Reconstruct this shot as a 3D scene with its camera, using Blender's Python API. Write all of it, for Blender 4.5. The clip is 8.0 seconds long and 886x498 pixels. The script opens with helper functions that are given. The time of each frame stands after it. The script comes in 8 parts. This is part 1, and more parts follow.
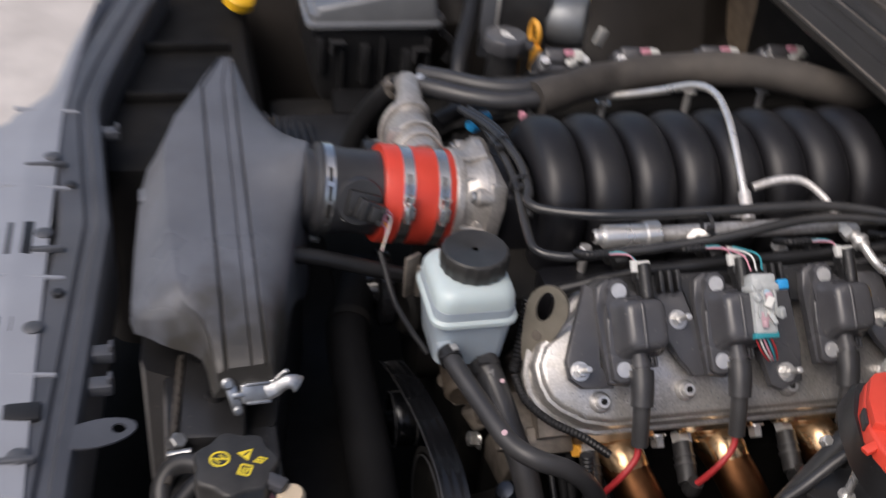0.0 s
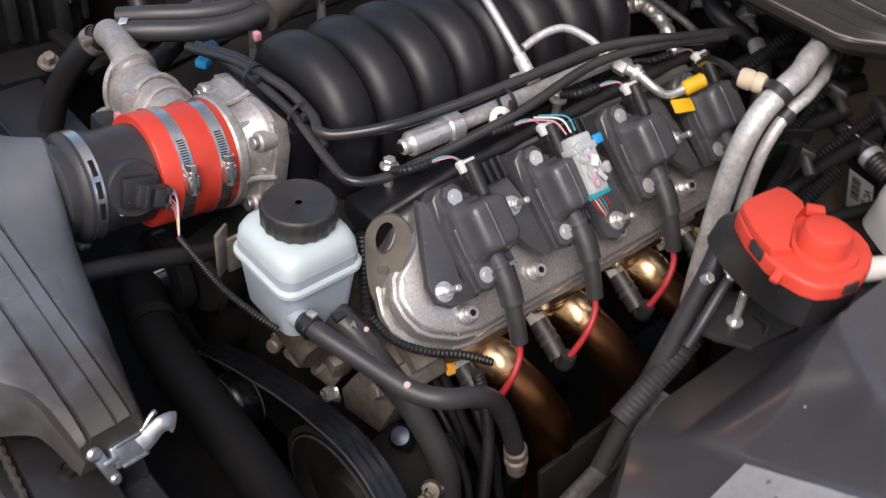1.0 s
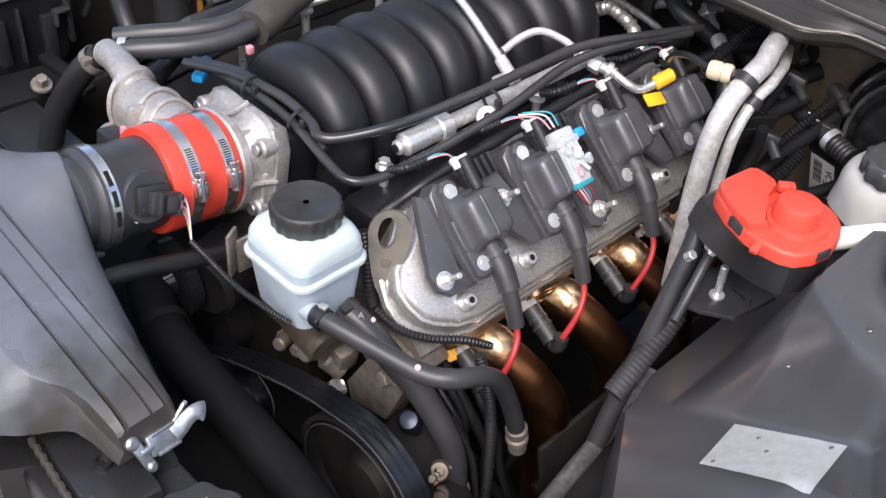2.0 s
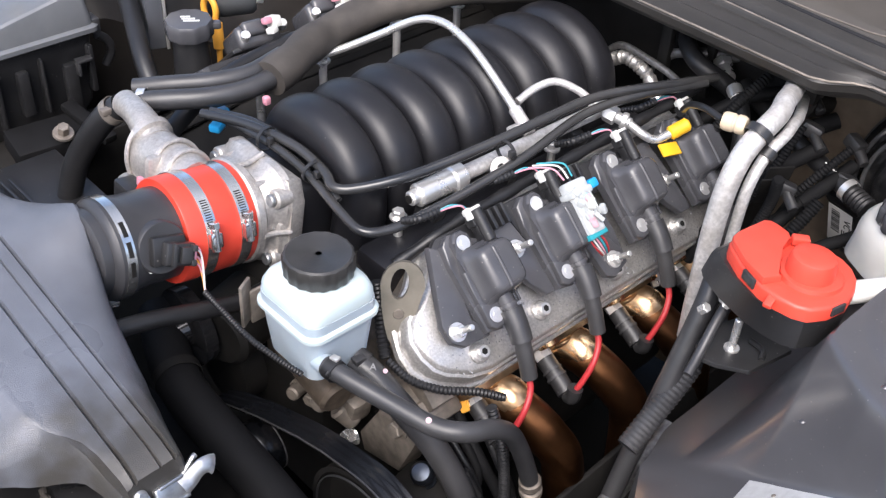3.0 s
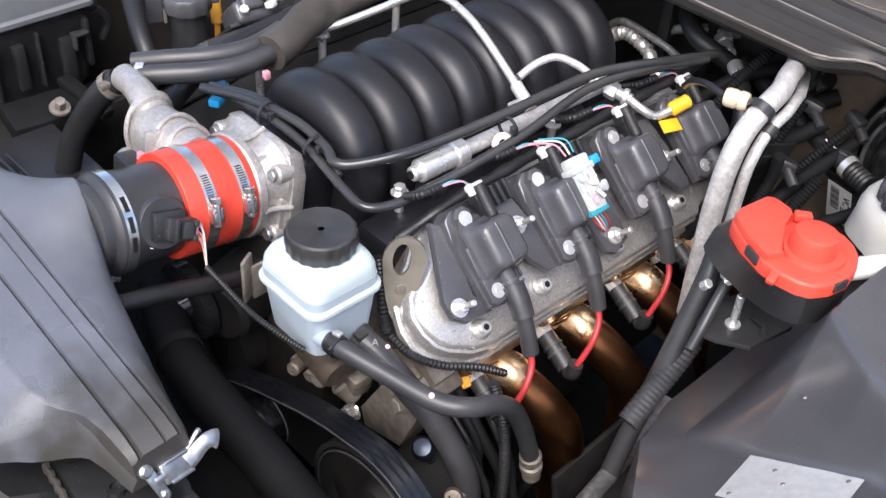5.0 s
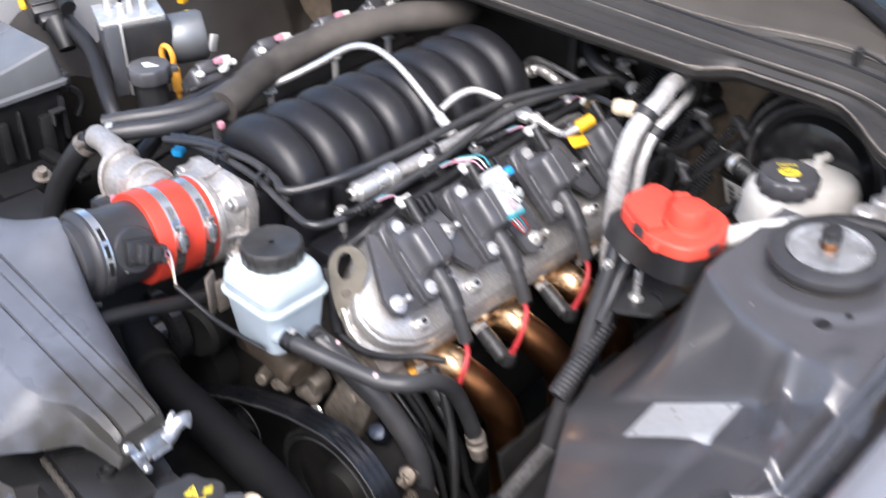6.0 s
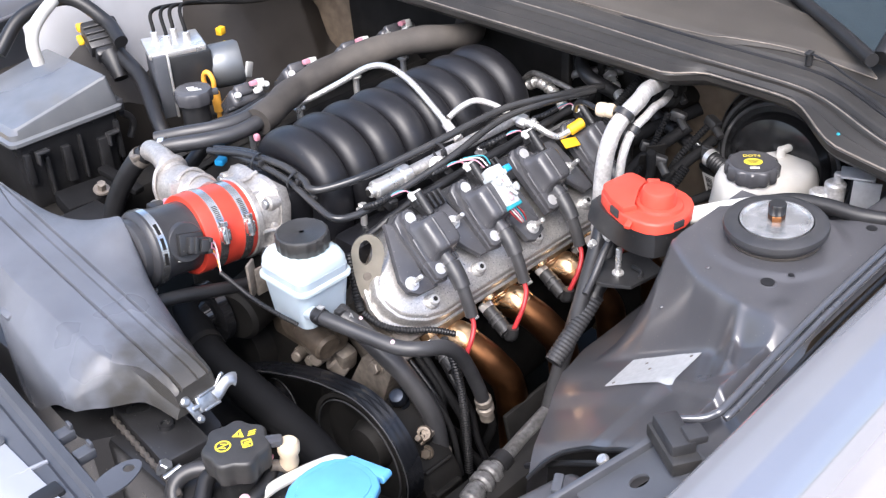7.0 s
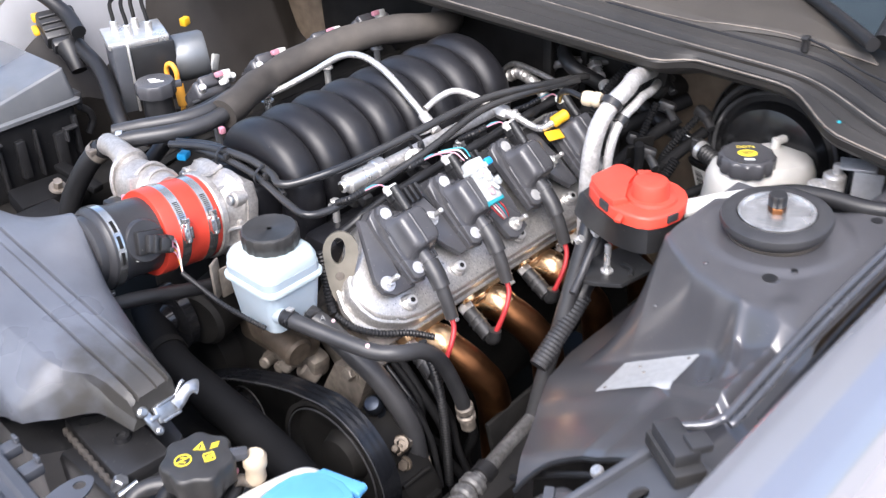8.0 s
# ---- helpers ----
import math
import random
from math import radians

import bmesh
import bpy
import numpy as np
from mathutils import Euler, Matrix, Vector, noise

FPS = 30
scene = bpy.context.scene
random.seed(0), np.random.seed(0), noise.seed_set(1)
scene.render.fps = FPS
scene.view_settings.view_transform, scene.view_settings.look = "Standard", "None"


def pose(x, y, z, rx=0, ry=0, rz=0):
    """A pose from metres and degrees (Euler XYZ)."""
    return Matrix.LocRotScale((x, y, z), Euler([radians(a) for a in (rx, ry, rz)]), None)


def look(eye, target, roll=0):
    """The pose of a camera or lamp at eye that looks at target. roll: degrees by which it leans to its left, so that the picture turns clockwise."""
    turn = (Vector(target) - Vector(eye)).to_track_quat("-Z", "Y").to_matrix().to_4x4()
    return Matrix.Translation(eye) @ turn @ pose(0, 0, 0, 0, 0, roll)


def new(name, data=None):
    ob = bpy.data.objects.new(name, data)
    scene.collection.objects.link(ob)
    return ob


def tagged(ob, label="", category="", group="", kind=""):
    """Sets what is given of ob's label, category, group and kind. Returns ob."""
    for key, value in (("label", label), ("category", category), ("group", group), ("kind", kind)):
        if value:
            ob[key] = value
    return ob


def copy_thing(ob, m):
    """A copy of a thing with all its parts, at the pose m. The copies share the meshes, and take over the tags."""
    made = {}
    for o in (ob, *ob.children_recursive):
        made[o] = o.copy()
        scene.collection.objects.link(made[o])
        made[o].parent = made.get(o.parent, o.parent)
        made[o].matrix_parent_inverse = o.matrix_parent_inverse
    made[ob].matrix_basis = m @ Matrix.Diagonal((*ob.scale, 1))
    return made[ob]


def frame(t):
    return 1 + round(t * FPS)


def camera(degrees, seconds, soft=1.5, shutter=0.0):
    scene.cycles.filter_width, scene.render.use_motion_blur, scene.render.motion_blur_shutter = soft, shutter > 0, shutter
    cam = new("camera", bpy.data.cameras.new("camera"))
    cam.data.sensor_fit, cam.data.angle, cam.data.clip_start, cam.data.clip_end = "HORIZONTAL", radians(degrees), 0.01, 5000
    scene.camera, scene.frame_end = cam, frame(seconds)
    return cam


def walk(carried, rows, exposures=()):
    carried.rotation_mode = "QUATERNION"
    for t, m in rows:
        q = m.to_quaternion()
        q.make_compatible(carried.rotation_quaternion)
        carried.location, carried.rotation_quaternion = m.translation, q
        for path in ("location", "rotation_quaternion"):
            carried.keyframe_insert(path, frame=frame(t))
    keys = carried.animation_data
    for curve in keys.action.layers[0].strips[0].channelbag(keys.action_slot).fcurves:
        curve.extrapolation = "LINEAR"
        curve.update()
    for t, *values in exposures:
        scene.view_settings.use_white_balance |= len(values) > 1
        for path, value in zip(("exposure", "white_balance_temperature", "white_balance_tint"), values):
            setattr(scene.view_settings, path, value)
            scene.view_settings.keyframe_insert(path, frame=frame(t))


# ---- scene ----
cam = camera(44.9, 8.0, 1.3, 0.5)
PATH = [
    (0, (-0.029, -0.026, 1.479), (0.434, 1.523, 0.301), 6.5),
    (0.3, (-0.049, 0.109, 1.473), (0.608, 1.477, 0.17), 8.3),
    (0.5, (-0.071, 0.136, 1.451), (0.744, 1.43, 0.162), 8.6),
    (0.8, (-0.113, 0.17, 1.464), (0.848, 1.294, 0.117), 6.5),
    (1, (-0.16, 0.172, 1.455), (0.885, 1.254, 0.137), 5.4),
    (1.2, (-0.195, 0.17, 1.471), (0.878, 1.219, 0.148), 5.6),
    (2.3, (-0.233, 0.148, 1.474), (0.892, 1.2, 0.198), 4.3),
    (2.5, (-0.222, 0.145, 1.474), (0.888, 1.215, 0.2), 3.7),
    (3, (-0.218, 0.152, 1.484), (0.895, 1.263, 0.248), 3.6),
    (3.5, (-0.219, 0.159, 1.476), (0.868, 1.265, 0.212), 3.2),
    (4, (-0.217, 0.161, 1.465), (0.864, 1.235, 0.169), 3.5),
    (4.2, (-0.218, 0.166, 1.469), (0.881, 1.228, 0.178), 4.4),
    (5.3, (-0.24, 0.154, 1.492), (0.884, 1.253, 0.256), 3.8),
    (5.5, (-0.256, 0.144, 1.506), (0.899, 1.259, 0.313), 3.4),
    (5.7, (-0.278, 0.107, 1.522), (0.9, 1.252, 0.381), 2.0),
    (6, (-0.308, -0.009, 1.506), (0.879, 1.132, 0.371), -0.3),
    (6.2, (-0.332, -0.079, 1.516), (0.856, 1.056, 0.375), -1.0),
    (6.4, (-0.368, -0.119, 1.537), (0.829, 1.024, 0.414), -0.4),
    (6.5, (-0.381, -0.139, 1.539), (0.808, 1.038, 0.442), -1.3),
    (7, (-0.413, -0.163, 1.562), (0.749, 1.05, 0.477), -3.1),
    (7.5, (-0.418, -0.152, 1.552), (0.763, 1.031, 0.455), -3.3),
    (7.8, (-0.405, -0.141, 1.537), (0.795, 1.029, 0.446), -2.8),
    (8, (-0.372, -0.113, 1.507), (0.829, 1.07, 0.431), -2.5),
]
EXPOSURE = [(0.0, 0.12, 6750, 13), (0.5, 0.18, 6750, 13), (1.0, 0.48, 6750, 13), (1.2, 0.56, 6700, 13), (2.4, 1.21, 6300, 12), (5.5, 1.31, 6300, 12), (6.5, 1.61, 6200, 12), (8.0, 1.57, 6200, 12)]
walk(cam, [(t, look(eye, target, roll)) for t, eye, target, roll in PATH], EXPOSURE)

# ---------------------------------------------------------------- world and light
world = bpy.data.worlds.new("world")
scene.world = world
world.use_nodes = True
wn, wl = world.node_tree.nodes, world.node_tree.links
sky = wn.new("ShaderNodeTexSky")
sky.sky_type = "NISHITA"
sky.sun_disc = False
sky.sun_elevation = radians(52)
sky.sun_rotation = radians(238)
sky.air_density, sky.dust_density, sky.ozone_density = 1.0, 4.0, 1.0
wl.new(sky.outputs[0], wn["Background"].inputs[0])
wn["Background"].inputs[1].default_value = 0.15

sun_data = bpy.data.lights.new("sun", "SUN")
sun_data.energy = 1.3
sun_data.angle = radians(38)
sun_data.color = (0.98, 0.98, 0.98)
sun = new("sun", sun_data)
sun.matrix_world = look((-0.60, -0.38, 0.95), (0, 0, 0))

# ---------------------------------------------------------------- materials


def mat(name, color, rough=0.5, metal=0.0, var=0.2, scale=40.0, bump=0.15, bscale=900.0, coat=0.0,
        dust=0.0, dust_color=(0.25, 0.22, 0.18), spec=0.5, trans=0.0, sub=0.0, specks=0.0, speck_color=(0.3, 0.28, 0.25), mud_shade=None, coat_rough=0.12):
    m = bpy.data.materials.new(name)
    m.use_nodes = True
    n, l = m.node_tree.nodes, m.node_tree.links
    b = n["Principled BSDF"]
    co = n.new("ShaderNodeTexCoord")
    fine = n.new("ShaderNodeTexNoise")
    fine.inputs["Scale"].default_value, fine.inputs["Detail"].default_value = scale, 6
    l.new(co.outputs["Object"], fine.inputs["Vector"])
    broad = n.new("ShaderNodeTexNoise")
    broad.inputs["Scale"].default_value, broad.inputs["Detail"].default_value = scale / 5, 4
    l.new(co.outputs["Object"], broad.inputs["Vector"])
    info = n.new("ShaderNodeObjectInfo")
    ramp = n.new("ShaderNodeMapRange")
    ramp.inputs["From Min"].default_value, ramp.inputs["From Max"].default_value = 0.3, 0.7
    l.new(fine.outputs["Fac"], ramp.inputs["Value"])
    mix = n.new("ShaderNodeMix")
    mix.data_type = "RGBA"
    mix.inputs["A"].default_value = (*[c * (1 - var) for c in color], 1)
    mix.inputs["B"].default_value = (*[min(1, c * (1 + var)) for c in color], 1)
    l.new(ramp.outputs[0], mix.inputs["Factor"])
    last = mix.outputs["Result"]
    if dust > 0:
        dr = n.new("ShaderNodeMapRange")
        dr.inputs["From Min"].default_value, dr.inputs["From Max"].default_value = 0.42, 0.72
        dr.inputs["To Max"].default_value = dust
        l.new(broad.outputs["Fac"], dr.inputs["Value"])
        dm = n.new("ShaderNodeMix")
        dm.data_type = "RGBA"
        dm.inputs["B"].default_value = (*dust_color, 1)
        l.new(dr.outputs[0], dm.inputs["Factor"])
        l.new(last, dm.inputs["A"])
        last = dm.outputs["Result"]
    # brown dirt by y position, darkened further as painted shade on the near end
    if mud_shade:
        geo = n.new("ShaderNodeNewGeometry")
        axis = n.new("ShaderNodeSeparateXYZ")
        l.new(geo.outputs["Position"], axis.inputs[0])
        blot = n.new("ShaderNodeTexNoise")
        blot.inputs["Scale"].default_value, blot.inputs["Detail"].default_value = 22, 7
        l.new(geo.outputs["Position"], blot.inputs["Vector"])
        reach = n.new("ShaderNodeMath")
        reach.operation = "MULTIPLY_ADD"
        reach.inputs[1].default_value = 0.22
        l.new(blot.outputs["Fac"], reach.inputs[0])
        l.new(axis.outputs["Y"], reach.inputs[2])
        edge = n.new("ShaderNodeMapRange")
        edge.inputs["From Min"].default_value, edge.inputs["From Max"].default_value = mud_shade[0] + 0.15, mud_shade[0] + 0.07
        edge.inputs["To Max"].default_value = mud_shade[1]
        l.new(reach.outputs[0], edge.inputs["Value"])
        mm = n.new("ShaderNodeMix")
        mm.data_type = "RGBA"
        mm.inputs["B"].default_value = (*mud_shade[2], 1)
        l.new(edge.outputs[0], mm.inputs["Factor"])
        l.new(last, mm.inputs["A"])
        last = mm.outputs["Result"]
    if specks > 0:
        vo = n.new("ShaderNodeTexVoronoi")
        vo.inputs["Scale"].default_value = 190
        l.new(co.outputs["Object"], vo.inputs["Vector"])
        dot = n.new("ShaderNodeMapRange")
        dot.inputs["From Min"].default_value, dot.inputs["From Max"].default_value = 0.17, 0.09
        l.new(vo.outputs["Distance"], dot.inputs["Value"])
        pick = n.new("ShaderNodeSeparateColor")
        l.new(vo.outputs["Color"], pick.inputs[0])
        some = n.new("ShaderNodeMapRange")
        some.inputs["From Min"].default_value, some.inputs["From Max"].default_value = 0.7, 1.0
        some.inputs["To Max"].default_value = specks
        l.new(pick.outputs[0], some.inputs["Value"])
        both = n.new("ShaderNodeMath")
        both.operation = "MULTIPLY"
        l.new(dot.outputs[0], both.inputs[0])
        l.new(some.outputs[0], both.inputs[1])
        sm = n.new("ShaderNodeMix")
        sm.data_type = "RGBA"
        sm.inputs["B"].default_value = (*speck_color, 1)
        l.new(both.outputs[0], sm.inputs["Factor"])
        l.new(last, sm.inputs["A"])
        last = sm.outputs["Result"]
    l.new(last, b.inputs["Base Color"])
    rr = n.new("ShaderNodeMapRange")
    rr.inputs["From Min"].default_value, rr.inputs["From Max"].default_value = 0.25, 0.75
    rr.inputs["To Min"].default_value = max(0.02, rough - 0.1)
    rr.inputs["To Max"].default_value = min(1.0, rough + 0.12)
    l.new(broad.outputs["Fac"], rr.inputs["Value"])
    l.new(rr.outputs[0], b.inputs["Roughness"])
    b.inputs["Metallic"].default_value = metal
    b.inputs["Specular IOR Level"].default_value = spec
    b.inputs["Coat Weight"].default_value = coat
    b.inputs["Coat Roughness"].default_value = coat_rough
    if trans:
        b.inputs["Transmission Weight"].default_value = trans
    if sub:
        b.inputs["Subsurface Weight"].default_value = sub
        b.inputs["Subsurface Radius"].default_value = (0.02, 0.025, 0.03)
        b.inputs["Subsurface Scale"].default_value = 0.3
    if bump > 0:
        grain = n.new("ShaderNodeTexNoise")
        grain.inputs["Scale"].default_value, grain.inputs["Detail"].default_value = bscale, 3
        l.new(co.outputs["Object"], grain.inputs["Vector"])
        bp = n.new("ShaderNodeBump")
        bp.inputs["Strength"].default_value, bp.inputs["Distance"].default_value = bump, 0.0006
        l.new(grain.outputs["Fac"], bp.inputs["Height"])
        l.new(bp.outputs[0], b.inputs["Normal"])
    return m


BLACK = mat("black_plastic", (0.018, 0.018, 0.019), 0.33, bump=0.25, dust=0.06, dust_color=(0.1, 0.09, 0.08), specks=0.6)
BLACK_SOFT = mat("satin_black_plastic", (0.058, 0.058, 0.063), 0.22, var=0.14, scale=25, bump=0.14, bscale=1400, dust=0.10, dust_color=(0.08, 0.075, 0.07), specks=0.4)
LETTER = mat("worn_grey_print", (0.2, 0.2, 0.2), 0.55, var=0.3, scale=400, bump=0.0)
INTAKE = mat("moulded_black_nylon", (0.010, 0.010, 0.012), 0.38, spec=0.42, var=0.18, scale=30, bump=0.3, bscale=1500, dust=0.08, dust_color=(0.045, 0.042, 0.042), specks=0.25)
# near end is browned for dust and darkened for its shaded end face
AIRBOX = mat("grained_charcoal_plastic", (0.102, 0.109, 0.127), 0.31, var=0.14, scale=22, bump=0.65, bscale=1300, dust=0.16, dust_color=(0.16, 0.145, 0.125), mud_shade=(0.770, 0.85, (0.034, 0.030, 0.023)))
RUBBER = mat("black_rubber", (0.012, 0.012, 0.013), 0.40, spec=0.42, var=0.2, bump=0.12, dust=0.06, dust_color=(0.06, 0.055, 0.05))
HOSE = mat("weathered_rubber_hose", (0.032, 0.032, 0.034), 0.38, var=0.2, bump=0.2, bscale=600, dust=0.2, dust_color=(0.07, 0.066, 0.062))
FOAM = mat("grey_foam_sleeve", (0.046, 0.040, 0.035), 0.72, var=0.2, scale=60, bump=0.5, bscale=500, dust=0.3, dust_color=(0.15, 0.13, 0.11))
# near-black for grimy metal; also stands in for shade on the far castings
DARK = mat("grimy_and_shaded_metal", (0.008, 0.0076, 0.0072), 0.65, metal=0.1, spec=0.25, var=0.4, bump=0.3, bscale=300, dust=0.2, dust_color=(0.03, 0.026, 0.022))
ALU = mat("cast_aluminium", (0.52, 0.505, 0.485), 0.36, metal=0.72, var=0.22, scale=420, bump=0.5, bscale=500, dust=0.3, dust_color=(0.25, 0.225, 0.195))
ALU_DIRTY = mat("dull_cast_aluminium", (0.24, 0.21, 0.18), 0.55, metal=0.55, var=0.3, scale=90, bump=0.5, bscale=420, dust=0.6, dust_color=(0.08, 0.065, 0.05))
BROWN_CAST = mat("oily_brown_casting", (0.115, 0.092, 0.070), 0.45, metal=0.4, var=0.45, scale=70, bump=0.5, bscale=380, dust=0.7, dust_color=(0.045, 0.034, 0.025))
ALU_BRIGHT = mat("bright_cast_aluminium", (0.47, 0.445, 0.42), 0.40, metal=0.65, var=0.18, scale=300, bump=0.4, bscale=420, dust=0.4, dust_color=(0.23, 0.205, 0.18))
PIPE_ALU = mat("drawn_aluminium_tube", (0.60, 0.585, 0.57), 0.38, metal=0.45, var=0.22, scale=240, bump=0.2, dust=0.5, dust_color=(0.23, 0.19, 0.15))
STEEL = mat("bright_zinc_steel", (0.74, 0.73, 0.71), 0.3, metal=0.75, var=0.1, scale=90, bump=0.1, dust=0.12)
CLAMP = mat("polished_clamp_steel", (0.66, 0.66, 0.65), 0.2, metal=0.95, var=0.15, scale=80, bump=0.08, dust=0.15, dust_color=(0.25, 0.24, 0.22))
TUBE_BLACK = mat("speckled_black_tube", (0.033, 0.033, 0.036), 0.34, var=0.15, scale=30, bump=0.35, bscale=900, dust=0.1, dust_color=(0.08, 0.078, 0.075))
LATCH = mat("galvanised_steel", (0.40, 0.41, 0.42), 0.34, metal=0.85, var=0.25, scale=120, bump=0.3, bscale=300, dust=0.35, dust_color=(0.2, 0.2, 0.2))
BELT = mat("glossy_black_belt", (0.006, 0.0065, 0.008), 0.22, var=0.15, bump=0.05)
DULL_BLUE = mat("bluish_plated_steel", (0.05, 0.06, 0.08), 0.26, metal=0.9, var=0.3, bump=0.1, dust=0.3, dust_color=(0.05, 0.05, 0.05))
# bay paint again, darkened to brown-black to stand in for far-side shade
FAR_APRON = mat("far_shade_bay_paint", (0.024, 0.021, 0.019), 0.55, spec=0.25, var=0.2, scale=20, bump=0.2, bscale=200, dust=0.2, dust_color=(0.04, 0.035, 0.03))
CAP_GREY = mat("dusty_black_cap", (0.028, 0.027, 0.026), 0.42, var=0.2, scale=60, bump=0.3, bscale=700, dust=0.35, dust_color=(0.06, 0.055, 0.05))
SHELL = mat("clear_white_connector_plastic", (0.42, 0.44, 0.44), 0.35, var=0.15, scale=120, bump=0.2, bscale=300, sub=0.1)
DROPLET = mat("water_droplet", (0.55, 0.56, 0.58), 0.08, var=0.02, bump=0.0, trans=0.5)
MOTOR = mat("blue_grey_motor_steel", (0.16, 0.175, 0.19), 0.38, metal=0.5, var=0.1, bump=0.08, dust=0.2)
MATTE_HOSE = mat("matte_black_hose", (0.006, 0.006, 0.0065), 0.7, spec=0.15, var=0.2, bump=0.1)
PALE_PINK = mat("pale_pink_mark", (0.50, 0.33, 0.37), 0.5, var=0.1, bump=0.05)
# heat tint, darkened further to paint the shade low on the header tubes
HEADER = mat("dark_heat_tinted_steel", (0.135, 0.060, 0.026), 0.40, metal=1.0, var=0.55, scale=26, bump=0.15, dust=0.9, dust_color=(0.022, 0.012, 0.008))
HEADER_GOLD = mat("straw_tinted_steel", (0.62, 0.42, 0.24), 0.26, metal=1.0, var=0.3, scale=60, bump=0.2, bscale=300, dust=0.3, dust_color=(0.3, 0.16, 0.08))
RED_SILICONE = mat("red_silicone", (0.58, 0.052, 0.030), 0.34, var=0.08, bump=0.08)
RED_PLASTIC = mat("red_orange_plastic", (0.66, 0.06, 0.035), 0.4, var=0.06, bump=0.1, dust=0.08)
RED_WIRE = mat("red_wire", (0.38, 0.026, 0.03), 0.42, var=0.1, bump=0.05)
YELLOW = mat("yellow_plastic", (0.8, 0.45, 0.02), 0.4, var=0.08, bump=0.1)
YELLOW_PRINT = mat("yellow_print", (0.75, 0.6, 0.04), 0.5, var=0.08, bump=0.0)
ORANGE = mat("orange_yellow_plastic", (0.8, 0.38, 0.05), 0.4, var=0.1, bump=0.1)
TANK = mat("frosted_tank_plastic", (0.47, 0.55, 0.56), 0.35, var=0.05, scale=20, bump=0.12, dust=0.1, dust_color=(0.55, 0.6, 0.58), sub=0.35)
TANK_LOW = mat("fluid_filled_tank_plastic", (0.37, 0.435, 0.49), 0.32, var=0.08, scale=18, bump=0.12, dust=0.12, dust_color=(0.45, 0.46, 0.44), sub=0.35)
WHITE_TANK = mat("milky_tank_plastic", (0.48, 0.47, 0.445), 0.4, var=0.06, bump=0.12, dust=0.2, dust_color=(0.42, 0.39, 0.33), sub=0.25)
WHITE = mat("white_plastic", (0.62, 0.62, 0.59), 0.42, var=0.06, bump=0.1, dust=0.15, dust_color=(0.45, 0.42, 0.36))
CREAM = mat("cream_plastic", (0.55, 0.45, 0.32), 0.45, var=0.08, bump=0.1, dust=0.15)
BLUE = mat("light_blue_plastic", (0.10, 0.32, 0.58), 0.34, var=0.06, bump=0.08)
BLUE_CLIP = mat("blue_clip_plastic", (0.02, 0.28, 0.6), 0.35, var=0.06, bump=0.05)
BLUE_PALE = mat("pale_blue_plastic", (0.30, 0.46, 0.56), 0.4, var=0.1, bump=0.05)
TEAL = mat("teal_plastic", (0.02, 0.25, 0.3), 0.4, var=0.1, bump=0.05)
PINK = mat("pink_plastic", (0.55, 0.24, 0.30), 0.45, var=0.1, bump=0.05)
PAINT = mat("silver_metallic_paint", (0.335, 0.342, 0.370), 0.2, metal=0.6, var=0.02, scale=12, bump=0.0, coat=0.9)
# silver paint brightened in colour to stand in for light on the sheet
PALE_SHEET = mat("lit_silver_sheet", (0.62, 0.62, 0.64), 0.35, metal=0.15, var=0.08, scale=12, bump=0.05, dust=0.15)
BAY_PAINT = mat("dark_bay_paint", (0.077, 0.076, 0.082), 0.36, metal=0.2, var=0.10, scale=14, bump=0.03, bscale=200, coat=0.6, coat_rough=0.15, dust=0.16, dust_color=(0.095, 0.088, 0.08), specks=0.35)
SUPPORT = mat("dark_grey_support_paint", (0.075, 0.079, 0.09), 0.4, metal=0.15, var=0.15, scale=18, bump=0.1, dust=0.2, dust_color=(0.14, 0.14, 0.14))
RAIL_PAINT = mat("glossy_grey_flange_paint", (0.085, 0.088, 0.098), 0.24, metal=0.25, var=0.1, scale=30, bump=0.03, coat=0.6, dust=0.15, dust_color=(0.12, 0.115, 0.11))
BUMPER = mat("blue_grey_bumper_plastic", (0.26, 0.275, 0.31), 0.40, var=0.1, scale=10, bump=0.08, dust=0.2, dust_color=(0.3, 0.3, 0.31))
COWL = mat("grey_black_cowl_plastic", (0.026, 0.0245, 0.023), 0.45, spec=0.35, var=0.15, scale=20, bump=0.35, bscale=1100, dust=0.25, dust_color=(0.085, 0.078, 0.07))
COWL_COVER = mat("dusty_brown_black_plastic", (0.040, 0.036, 0.032), 0.5, spec=0.35, var=0.15, scale=16, bump=0.3, bscale=1000, dust=0.4, dust_color=(0.095, 0.083, 0.07))
FIREWALL = mat("firewall_mat", (0.12, 0.092, 0.066), 0.75, var=0.3, bump=0.4, bscale=250, dust=0.4, dust_color=(0.07, 0.055, 0.04))
LABEL = mat("silver_foil_label", (0.56, 0.56, 0.55), 0.42, metal=0.35, var=0.08, scale=150, bump=0.25, bscale=160)
PAPER = mat("white_paper_label", (0.78, 0.77, 0.74), 0.55, var=0.04, bump=0.05)
INK = mat("dark_ink", (0.03, 0.03, 0.03), 0.6, var=0.1, bump=0.0)
GROUND = mat("worn_concrete", (0.54, 0.50, 0.465), 0.85, var=0.15, scale=6, bump=0.5, bscale=120, dust=0.3, dust_color=(0.34, 0.31, 0.285))
FUSE = mat("grey_fuse_cover_plastic", (0.125, 0.130, 0.138), 0.24, spec=0.8, var=0.12, scale=20, bump=0.2, bscale=1200, coat=0.5, dust=0.2, dust_color=(0.12, 0.12, 0.11))
